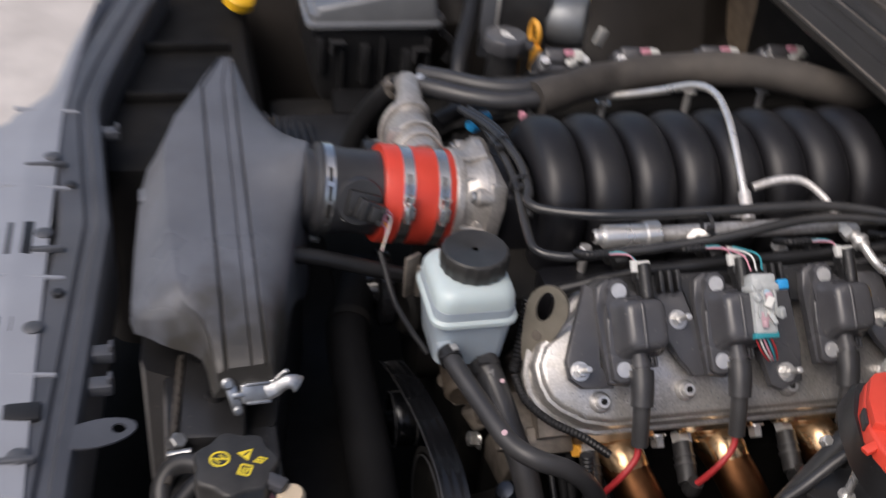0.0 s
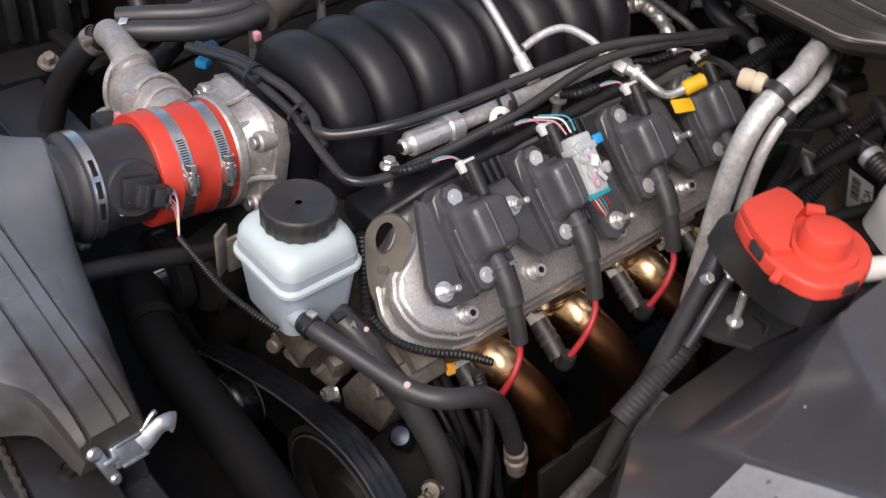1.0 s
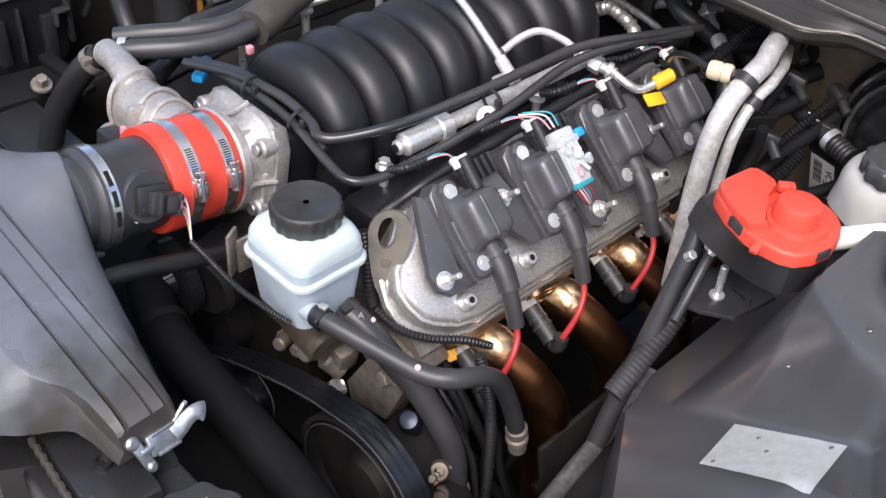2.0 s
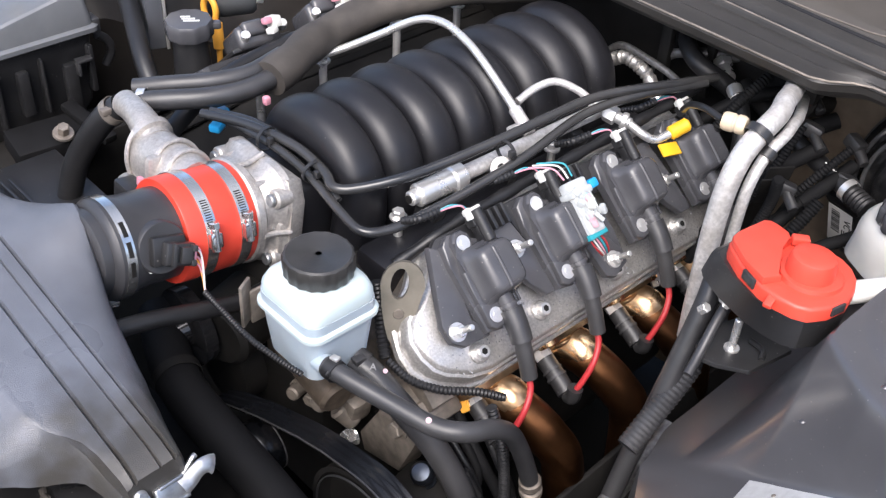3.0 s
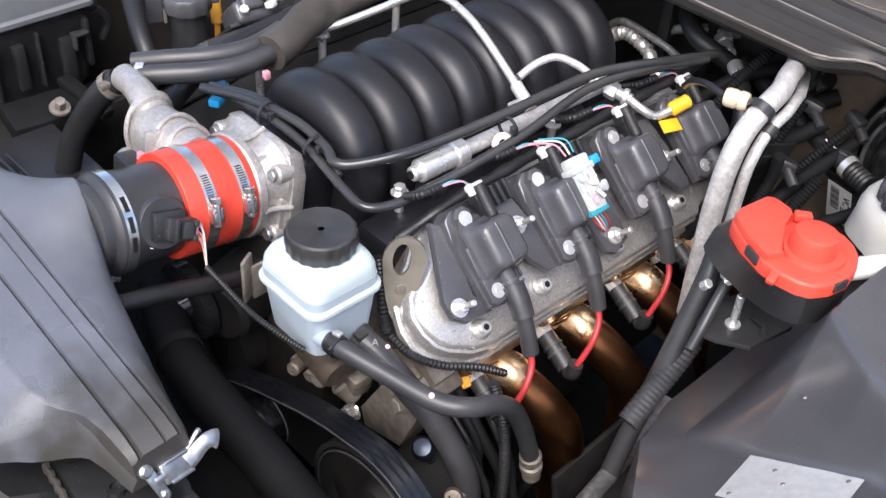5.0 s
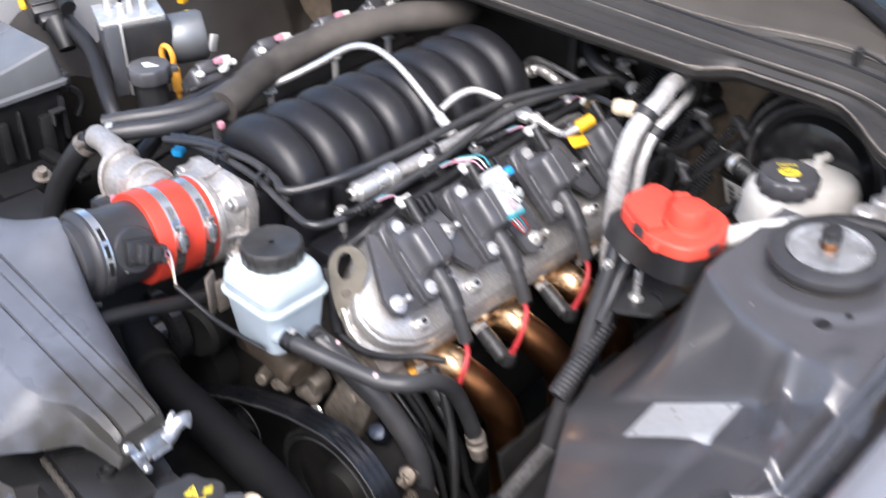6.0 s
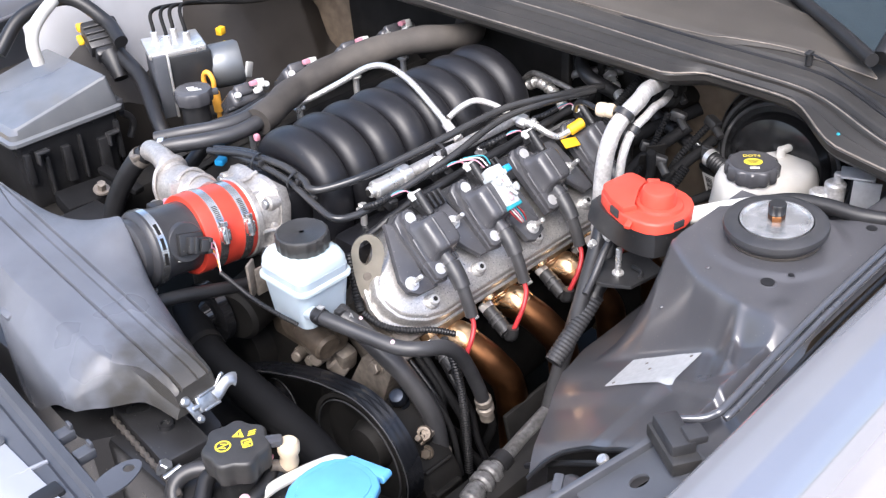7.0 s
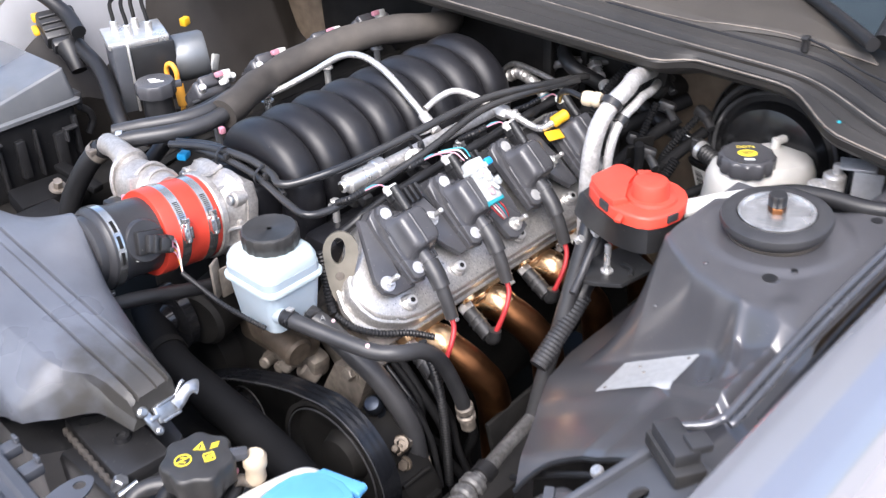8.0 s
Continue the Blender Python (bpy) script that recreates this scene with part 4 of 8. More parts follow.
part("sensor_plug", merged(cbox(0.172, 0.196, 1.0, 1.03, 0.80, 0.83, 0.004), rod((0.165, 1.015, 0.795), (0.19, 1.015, 0.80), 0.014, 16, 0.002)), BLACK, throttle, "black sensor plug")
part("plug_lock", cbox(0.184, 0.190, 0.996, 1.004, 0.832, 0.842, 0.0015), PINK, throttle, "pink connector lock")

# ---------------------------------------------------------------- coupler, tube and air box
AX = frame_of((0, TBY, TBZ), (1, 0, 0), (0, 0, 1))


LEAN = Matrix.Translation((0.27, TBY, TBZ)) @ Matrix.Rotation(radians(8), 4, "Y") @ Matrix.Translation((-0.27, -TBY, -TBZ))
STRAIGHT = LEAN.inverted()


def along(x):
    return AX @ Matrix.Translation((0, 0, x))


coupler = thing("silicone_coupler", (0.215, TBY, TBZ), "bright red silicone coupler hose clamped between intake tube and throttle", "coupler")
part("sleeve", lathe([(0.0475, 0.172), (0.0535, 0.172), (0.0545, 0.174), (0.0545, 0.250), (0.0535, 0.252), (0.0475, 0.252), (0.0475, 0.172)][:-1], AX, 48), RED_SILICONE, coupler)


def worm_clamp(x, parent, r, width=0.0125, turn=76):
    c = part("hose_clamp", band(along(x), r, width, 0.001, 48), CLAMP, parent, "steel worm-drive clamp")
    a = radians(turn)
    d = AX.to_3x3() @ Vector((math.cos(a), math.sin(a), 0))
    tan = AX.to_3x3() @ Vector((-math.sin(a), math.cos(a), 0))
    p = Vector((x, TBY, TBZ)) + d * (r + 0.005)
    part("screw_housing", merged(box((0.013, 0.016, 0.008), 0.002, frame_of(p, d, (1, 0, 0))), rod(p - tan * 0.012, p + tan * 0.012, 0.0045, 14, 0.001), hexrod(p - tan * 0.019, p - tan * 0.012, 0.0055)), CLAMP, c)
    slots = bmesh.new()
    for k in range(11):
        b = a - 0.26 - 0.045 * k
        e = AX.to_3x3() @ Vector((math.cos(b), math.sin(b), 0))
        slots = merged(slots, box((0.007, 0.0009, 0.0005), 0, frame_of(Vector((x, TBY, TBZ)) + e * (r + 0.0012), e, (1, 0, 0))))
    part("thread_slots", slots, DARK, c, "dark thread slots")


# AX's own x points up and its y points to the near side after turning
worm_clamp(0.197, coupler, 0.0546)
worm_clamp(0.236, coupler, 0.0546)

pipe = thing("intake_tube", (0.15, TBY, TBZ), "black plastic intake tube with an airflow sensor", "intake tube")
part("tube", lathe([(0.0440, 0.099), (0.0480, 0.102), (0.0505, 0.105), (0.0505, 0.12), (0.048, 0.128), (0.0465, 0.14), (0.0465, 0.21)], AX, 44), TUBE_BLACK, pipe)
c = part("hose_clamp", band(along(0.113), 0.0508, 0.010, 0.001, 48), CLAMP, pipe, "steel band clamp")
for turn in (40, 62, 84):
    e = AX.to_3x3() @ Vector((math.cos(radians(turn)), math.sin(radians(turn)), 0))
    part("slot_strip", box((0.0042, 0.015, 0.0006), 0, frame_of(Vector((0.113, TBY, TBZ)) + e * 0.0520, e, (1, 0, 0))), DARK, c, "dark stamped slot")
part("screw_housing", box((0.011, 0.014, 0.007), 0.002, pose(0.113, TBY - 0.01, TBZ - 0.056, 10, 0, 0)), STEEL, c)
sd = Vector((0.0, -0.86, 0.30)).normalized()
sp = Vector((0.146, TBY, TBZ)) + sd * 0.044
boss = part("sensor_boss", lathe([(0.026, -0.012), (0.026, 0.004), (0.0245, 0.006), (0.023, 0.006)], frame_of(sp, sd), 30), TUBE_BLACK, pipe)
sensor = part("airflow_sensor", box((0.034, 0.028, 0.010), 0.002, frame_of(sp + sd * 0.010 + Vector((0.002, 0, -0.002)), sd, (1, 0, -0.15))), BLACK, pipe)
SPM = frame_of(sp + sd * 0.018 + Vector((0.008, 0, -0.006)), sd, (1, 0, -0.3))
part("plug", merged(box((0.030, 0.022, 0.016), 0.002, SPM), box((0.012, 0.016, 0.006), 0.0015, SPM @ pose(0.004, 0, 0.010)), box((0.004, 0.022, 0.007), 0.001, SPM @ pose(-0.008, 0, 0.009)), box((0.005, 0.006, 0.009), 0.001, SPM @ pose(0.011, 0.007, 0.010)), box((0.005, 0.006, 0.009), 0.001, SPM @ pose(0.011, -0.007, 0.010))), BLACK, sensor)
part("plug_seal", box((0.003, 0.018, 0.012), 0.001, SPM @ pose(0.0165, 0, 0)), PINK, sensor, "pink wire seal")
part("white_tag", box((0.012, 0.008, 0.004), 0.001, frame_of(sp + sd * 0.009 + Vector((-0.010, 0, -0.020)), sd, (1, 0, -0.3))), WHITE, sensor, "white tag")
part("screw", lathe([(0.006, 0), (0.006, 0.003), (0.004, 0.004)], frame_of(sp + sd * 0.006 + Vector((-0.014, 0, -0.014)), sd), 14), STEEL, sensor)
for k in range(6):
    q = SPM @ Vector((0.017, -0.0075 + 0.003 * k, 0.001 * (-1) ** k))
    part("lead", tube([q, q + Vector((0.006, -0.004, -0.008)), STRAIGHT @ Vector((0.167, 0.851, 0.8135))], 0.0010, 6), (PINK, ORANGE, PINK, RUBBER, WHITE, PINK)[k], sensor)

for ob in (throttle, coupler, pipe):
    ob.matrix_basis = LEAN @ Matrix.Translation(ob.location)

airbox = thing("air_filter_box", (0.0, 0.93, 0.66), "dusty charcoal plastic air filter box with ribbed lid", "air box")
# lid sections from the fender end to the far end: y, nose edge, its drop, fold, its drop, engine edge
LID = ((0.686, -0.012, 0.030, -0.008, 0.010, 0.040), (0.692, -0.013, 0.030, -0.009, 0.004, 0.044), (0.720, -0.016, 0.030, -0.012, 0.0, 0.049),
       (0.738, -0.020, 0.020, -0.016, 0.0, 0.053), (0.750, -0.027, 0.010, -0.022, 0.002, 0.056), (0.757, -0.033, 0.008, -0.027, 0.003, 0.057),
       (0.764, -0.046, 0.018, -0.032, 0.002, 0.058), (0.772, -0.062, 0.027, -0.036, 0.001, 0.060), (0.783, -0.081, 0.036, -0.040, 0.0, 0.063),
       (0.80, -0.085, 0.034, -0.042, 0.0, 0.066), (0.87, -0.081, 0.033, -0.046, 0.0, 0.081), (0.93, -0.076, 0.032, -0.046, 0.0, 0.098),
       (0.962, -0.072, 0.031, -0.046, 0.0, 0.105), (0.99, -0.066, 0.030, -0.044, 0.0, 0.095), (1.03, -0.046, 0.026, -0.032, 0.0, 0.074),
       (1.08, -0.012, 0.020, -0.006, 0.0, 0.055), (1.12, 0.010, 0.014, 0.012, 0.002, 0.042), (1.135, 0.018, 0.02, 0.020, 0.008, 0.036))
LID_OUT = [(r[1], r[0]) for r in LID[::-1]] + [(r[5], r[0]) for r in LID]


def lid_top(y):
    return 0.868 + 0.16 * (y - 0.95)


def lid_loop(row):
    y, xl, dl, xc, dc, xr = row
    z = lid_top(y)
    xb = min(max(0.033, xc + 0.006), xr - 0.004)
    xa = min(max(-0.002, xc + 0.003), xb - 0.002)
    wide = min(1.0, (xr - xb) / 0.03)
    de = dc if y < 0.70 else 0.0
    soft_edge = 1 - 0.75 * math.exp(-((y - 0.95) / 0.05) ** 2)
    low = 0.70 + 0.085 * smoothstep(0.95, 0.785, y)
    flare = 0.002 + 0.013 * math.exp(-((y - 0.759) / 0.010) ** 2)
    pts = [(xl - flare, low), (xl, z - dl - 0.006), (xl + 0.004, z - dl), (xc - 0.002, z - dc - 0.0012), (xc + 0.002, z - dc)]
    pts += [(xa - 0.0022, z - de * 0.6), (xa, z - de * 0.6 - 0.0045), (xa + 0.0022, z - de * 0.6)]
    xg = xa + (xb - xa) * 0.64
    pts += [(xg - 0.0012, z - de * 0.5), (xg, z - de * 0.5 - 0.0024), (xg + 0.0012, z - de * 0.5 + 0.0004)]
    pts += [(xb - 0.0016, z - de * 0.4 + 0.0005), (xb, z - de * 0.4 - 0.0035), (xb + 0.0018, z - de * 0.4 + 0.0018)]
    swell = 0.022 * math.exp(-((y - 0.942) / 0.045) ** 2)
    pts += [(xb + (xr - xb) * 0.5, z - de * 0.3 - 0.0035 * wide * soft_edge + 0.45 * swell), (xr - 0.010 * wide, z - de * 0.3 - 0.0105 * wide * soft_edge + 0.95 * swell), (xr - 0.003 * wide, z - 0.017 * soft_edge + swell), (xr, z - 0.028 * soft_edge + swell), (xr + 0.002, low)]
    return [Vector((x, y, h)) for x, h in pts]


def blend(a, b, w):
    return tuple(p * (1 - w) + q * w for p, q in zip(a, b))


lid_rows = []
for a, b in zip(LID, LID[1:]):
    steps = max(1, int((b[0] - a[0]) / 0.005))
    lid_rows += [blend(a, b, k / steps) for k in range(steps)]
lid_rows.append(LID[-1])


def inset(poly, d):
    cx, cy = sum(p[0] for p in poly) / len(poly), sum(p[1] for p in poly) / len(poly)
    return [(cx + (x - cx) * (1 - d), cy + (y - cy) * (1 - d)) for x, y in poly]


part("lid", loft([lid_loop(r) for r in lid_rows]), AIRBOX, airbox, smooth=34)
part("base", prism(inset(LID_OUT, 0.04), 0.56, 0.735, None, 0.0), BLACK, airbox)
part("outlet", lathe([(0.040, 0.088), (0.043, 0.090), (0.043, 0.099)], LEAN @ AX, 40), TUBE_BLACK, airbox)
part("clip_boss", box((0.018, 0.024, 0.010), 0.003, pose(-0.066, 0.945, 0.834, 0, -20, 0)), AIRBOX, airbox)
LM = frame_of((0.023, 0.685, 0.790), (0.1, -0.86, 0.5), (0.98, 0.08, -0.04)) @ Matrix.Scale(0.86, 4)
latch = part("latch", merged(box((0.032, 0.022, 0.008), 0.0025, LM @ pose(0, 0, 0.004), 3), box((0.026, 0.004, 0.012), 0.0012, LM @ pose(0.002, 0.010, 0.004)), box((0.026, 0.004, 0.012), 0.0012, LM @ pose(0.002, -0.010, 0.004))), LATCH, airbox, "bright steel over-centre latch")
part("hook", sweep(spline([LM @ Vector(p) for p in ((0.010, 0.0, 0.008), (0.019, 0.003, 0.010), (0.025, 0.007, 0.013), (0.032, 0.010, 0.016), (0.039, 0.009, 0.017), (0.043, 0.006, 0.016))], 5), lambda s: 0.0085 - 0.002 * math.sin(3.1 * s), 12, 0.35), LATCH, latch)
part("hook", sweep(spline([LM @ Vector(p) for p in ((0.010, 0.007, 0.004), (0.022, 0.013, 0.006), (0.030, 0.019, 0.008), (0.034, 0.020, 0.008))], 5), 0.0024, 8), LATCH, latch)
part("hinge_plate", merged(box((0.011, 0.030, 0.005), 0.002, LM @ pose(-0.023, -0.004, 0.004, 0, 0, 14), 2), box((0.016, 0.008, 0.010), 0.0025, LM @ pose(-0.017, -0.001, 0.003), 2)), LATCH, latch)
part("pivot", merged(lathe([(0.0045, -0.002), (0.0068, 0.001), (0.0068, 0.006), (0.004, 0.0085)], LM @ Matrix.Translation((-0.029, 0.013, 0.002)), 18), lathe([(0.003, -0.002), (0.0052, 0.001), (0.0052, 0.006), (0.003, 0.008)], LM @ Matrix.Translation((-0.020, -0.017, 0.002)), 16)), LATCH, latch)

# ---------------------------------------------------------------- power steering reservoir
RX, RY = 0.238, 0.769
tank = thing("fluid_reservoir", (RX, RY, 0.752), "pale frosted plastic steering fluid reservoir with black screw cap", "reservoir")


def rbox(w, d, r, z, cx=RX, cy=RY):
    return [Vector((x, y, z)) for x, y in rounded(w, d, r, 5, cx, cy)]


part("lower_shell", loft([rbox(0.058, 0.062, 0.012, 0.753), rbox(0.070, 0.076, 0.014, 0.757), rbox(0.076, 0.082, 0.014, 0.79), rbox(0.080, 0.086, 0.014, 0.812)]), TANK_LOW, tank, "lower shell tinted by blue fluid")
part("seam_collar", loft([rbox(0.084, 0.090, 0.015, 0.810), rbox(0.088, 0.094, 0.016, 0.812), rbox(0.088, 0.094, 0.016, 0.816), rbox(0.084, 0.090, 0.015, 0.8185)]), TANK, tank)
part("upper_shell", loft([rbox(0.081, 0.087, 0.014, 0.8165), rbox(0.0805, 0.0865, 0.015, 0.829), rbox(0.080, 0.086, 0.016, 0.838), rbox(0.074, 0.080, 0.018, 0.846), rbox(0.062, 0.068, 0.02, 0.850)]), TANK, tank)
part("fluid_band", loft([rbox(0.0815, 0.0875, 0.0145, 0.8175), rbox(0.0815, 0.0875, 0.0145, 0.8285)]), TANK_LOW, tank, "blue fluid line")
part("neck", lathe([(0.031, 0.848), (0.031, 0.855)], Matrix.Translation((RX + 0.004, RY + 0.002, 0)), 28), TANK, tank)
part("cap", merged(lathe([(0.0325, 0.851), (0.0335, 0.853), (0.0335, 0.868), (0.0325, 0.8705)], Matrix.Translation((RX + 0.004, RY + 0.002, 0)), 72, 18, 0.022),
                   lathe([(0.0325, 0.8705), (0.0305, 0.8718), (0.029, 0.8712), (0.004, 0.8712), (0.003, 0.8705)], Matrix.Translation((RX + 0.004, RY + 0.002, 0)), 36)), CAP_GREY, tank, "black ribbed screw cap")
part("outlet", rod((0.212, 0.735, 0.781), (0.211, 0.718, 0.786), 0.010, 16, 0.001), TANK_LOW, tank)
part("bracket", merged(box((0.02, 0.004, 0.05), 0.0015, pose(0.195, 0.826, 0.80, 0, 0, 30)), box((0.05, 0.004, 0.04), 0.0015, pose(0.225, 0.827, 0.79))), ALU_DIRTY, tank, "dull metal bracket")

# hoses at the reservoir
hose = thing("return_hose", (0.26, 0.65, 0.77), "weathered black rubber return hose with crimped end", "hose")
part("hose", tube([(0.210, 0.722, 0.786), (0.214, 0.700, 0.785), (0.226, 0.663, 0.779), (0.243, 0.612, 0.772), (0.262, 0.588, 0.770), (0.292, 0.582, 0.758), (0.318, 0.583, 0.732), (0.340, 0.585, 0.69), (0.358, 0.585, 0.640), (0.364, 0.585, 0.615)], 0.0095, 16), HOSE, hose)
part("clamp", merged(band(frame_of((0.2115, 0.713, 0.7855), (0.08, -1, -0.06)), 0.0103, 0.011, 0.001, 24), rod((0.202, 0.712, 0.790), (0.206, 0.709, 0.786), 0.0045, 12, 0.001), box((0.008, 0.010, 0.003), 0.001, pose(0.214, 0.714, 0.795, -5, 0, 10))), RUBBER, hose, "black spring clamp")
part("clamp_tab", box((0.007, 0.009, 0.003), 0.001, pose(0.2145, 0.7135, 0.7975, -5, 0, 10)), STEEL, hose, "bright clamp tab")
part("crimp", merged(rod((0.361, 0.585, 0.632), (0.3635, 0.585, 0.620), 0.0118, 18, 0.002), rod((0.364, 0.585, 0.617), (0.366, 0.585, 0.607), 0.0122, 18, 0.002), rod((0.366, 0.585, 0.607), (0.369, 0.585, 0.59), 0.010, 14, 0.002)), ALU_DIRTY, hose, "crimped metal end")
part("paint_mark", lathe([(0.0028, 0), (0.0028, 0.0004)], frame_of((0.239, 0.6125, 0.7815), (-0.45, -0.35, 0.8)), 12), PALE_PINK, hose, "pale paint dab")
hose_b = thing("coolant_hose", (0.28, 0.65, 0.70), "thick black rubber coolant hose marked with a letter A", "hose")
part("hose", tube([(0.252, 0.733, 0.758), (0.258, 0.712, 0.750), (0.268, 0.675, 0.722), (0.281, 0.640, 0.685), (0.290, 0.610, 0.635), (0.292, 0.60, 0.58), (0.29, 0.60, 0.50)], 0.0135, 18), HOSE, hose_b)
part("clamp", merged(band(frame_of((0.254, 0.728, 0.756), (0.25, -0.85, -0.35)), 0.0142, 0.012, 0.001, 24), box((0.012, 0.01, 0.006), 0.001, pose(0.249, 0.722, 0.768))), HOSE, hose_b, "dull hose clamp")
part("letter", text_mesh("A", 0.010, frame_of((0.254, 0.7065, 0.7665), (-0.35, -0.55, 0.78), (0.7, -0.5, -0.1))), LETTER, hose_b, "worn grey letter")
part("paint_mark", lathe([(0.0024, 0), (0.0024, 0.0005)], frame_of((0.2635, 0.6995, 0.7605), (-0.3, -0.5, 0.8)), 12), PALE_PINK, hose_b, "pink paint dab")

# ---------------------------------------------------------------- coils
plate = thing("coil_bracket", on_bank(0.17, 0.03, -0.02), "black stamped steel coil bracket along the valve cover", "bracket")
part("spine", prism([(-0.022, 0.055), (0.40, 0.055), (0.40, 0.088), (-0.012, 0.092), (-0.022, 0.085)], -0.018, -0.011, BANK, 0.002), BLACK, plate)
LEGS = (((-0.024, 0.088), (-0.052, 0.014), (-0.050, -0.004), (-0.038, -0.014), (-0.006, -0.016), (-0.004, -0.004), (-0.022, 0.004), (-0.016, 0.03), (0.0, 0.07)),
        ((0.050, 0.075), (0.052, 0.03), (0.066, 0.006), (0.078, -0.012), (0.094, -0.012), (0.096, 0.0), (0.086, 0.03), (0.080, 0.075)),
        ((0.150, 0.075), (0.150, 0.02), (0.160, -0.028), (0.172, -0.034), (0.196, -0.026), (0.198, 0.01), (0.196, 0.075)),
        ((0.276, 0.08), (0.276, 0.03), (0.288, 0.008), (0.302, -0.012), (0.318, -0.012), (0.320, 0.0), (0.310, 0.03), (0.306, 0.08)),
        ((0.376, 0.08), (0.374, 0.0), (0.390, -0.012), (0.402, 0.0), (0.402, 0.08)))
for leg in LEGS:
    part("leg", prism(leg, -0.019, -0.010, BANK, 0.003), BLACK_SOFT, plate)
for u, v in ((-0.040, 0.003), (0.068, 0.045), (0.178, -0.016), (0.295, 0.030)):
    stud = part("stud", merged(lathe([(0.0095, 0), (0.0095, 0.002)], frame_of(on_bank(u, v, -0.010), E3), 18), hexrod(on_bank(u, v, -0.008), on_bank(u, v, 0.0), 0.0066), rod(on_bank(u, v, 0.0), on_bank(u, v, 0.018), 0.0032, 12, 0.0008)), STEEL, plate, "zinc stud")
for u in (0.052, 0.165):
    part("gusset", merged(*[box((0.005, 0.022, 0.012), 0.0015, BANK @ pose(u + 0.009 * k, 0.083, -0.004)) for k in range(3)]), BLACK, plate)

coil = thing("ignition_coil", on_bank(0.0, 0.035, -0.01), "black ignition coil pack bolted to its bracket", "coil", "ignition coils")
part("base", prism([(-0.014, -0.012), (0.006, -0.016), (0.012, -0.008), (0.014, 0.006), (0.036, 0.010), (0.044, 0.03), (0.042, 0.070), (0.016, 0.074), (0.010, 0.088), (-0.004, 0.090), (-0.016, 0.082), (-0.018, 0.06), (-0.016, 0.02)], -0.012, -0.002, BANK, 0.003), BLACK_SOFT, coil)
part("tongue", prism([(-0.012, -0.008), (-0.006, -0.013), (0.004, -0.013), (0.011, -0.006), (0.012, 0.006), (0.008, 0.016), (0.007, 0.060), (0.015, 0.070), (0.015, 0.083), (0.008, 0.089), (-0.002, 0.088), (-0.008, 0.080), (-0.008, 0.066), (-0.012, 0.05), (-0.012, 0.018)], -0.003, 0.005, BANK, 0.003, 3), BLACK_SOFT, coil)
COIL_BODY = ((0.053, 0.062, 0.010, -0.006, 0.0180), (0.052, 0.061, 0.010, 0.004, 0.0182), (0.0495, 0.0585, 0.011, 0.0075, 0.0184), (0.046, 0.054, 0.011, 0.010, 0.0188), (0.042, 0.050, 0.009, 0.019, 0.0196), (0.0405, 0.0485, 0.009, 0.0232, 0.0202), (0.0375, 0.0455, 0.009, 0.0262, 0.0210), (0.030, 0.040, 0.009, 0.0282, 0.0220), (0.020, 0.030, 0.008, 0.0288, 0.0226))
part("body", loft([[on_bank(u, v, n) for u, v in rounded(w, h, r, 5, cx, 0.040)] for w, h, r, n, cx in COIL_BODY]), BLACK_SOFT, coil, smooth=50)
part("rib", merged(*[tube([on_bank(0.0065 + 0.0095 * k, 0.0185, 0.0215 + 0.0045 * k), on_bank(0.0065 + 0.0095 * k, 0.023, 0.0240 + 0.0042 * k), on_bank(0.0065 + 0.0095 * k, 0.056, 0.0240 + 0.0042 * k), on_bank(0.0065 + 0.0095 * k, 0.0605, 0.0215 + 0.0045 * k)], 0.0022, 10) for k in range(2)]), BLACK_SOFT, coil)
part("tower", merged(rod(on_bank(0.016, 0.016, 0.006), on_bank(0.017, -0.004, 0.006), 0.0085, 16), rod(on_bank(0.0165, 0.004, 0.006), on_bank(0.0165, 0.001, 0.006), 0.0105, 16)), BLACK_SOFT, coil)
part("fins", merged(*[box((0.003, 0.016, 0.010), 0.001, BANK @ pose(0.026 + 0.004 * k, 0.008, 0.0)) for k in range(3)]), BLACK_SOFT, coil)
for u, v in ((0.0, 0.0), (0.004, 0.076)):
    part("bolt", merged(lathe([(0.0085, 0), (0.0085, 0.006), (0.0075, 0.0075)], frame_of(on_bank(u, v, -0.002), E3), 20), lathe([(0.0042, 0), (0.0042, 0.0004)], frame_of(on_bank(u, v, 0.0056), E3), 6)), STEEL, coil, "zinc bolt")
plug = part("connector", merged(rod(on_bank(0.030, 0.066, 0.012), on_bank(0.029, 0.100, 0.014), 0.0062, 16, 0.001), box((0.013, 0.032, 0.012), 0.002, BANK @ pose(0.030, 0.082, 0.004, 0, 0, 4)), box((0.015, 0.012, 0.014), 0.002, BANK @ pose(0.029, 0.090, 0.004))), BLACK, coil)
part("lock", merged(box((0.018, 0.006, 0.010), 0.0015, BANK @ pose(0.028, 0.100, 0.008)), box((0.006, 0.012, 0.006), 0.001, BANK @ pose(0.020, 0.098, 0.011))), WHITE, plug, "pale connector lock")
for k, u in enumerate((0.103, 0.2225, 0.3365)):
    copy_thing(coil, Matrix.Translation(Vector(coil.location) + Vector((u, 0, 0.002 * (k % 2)))))

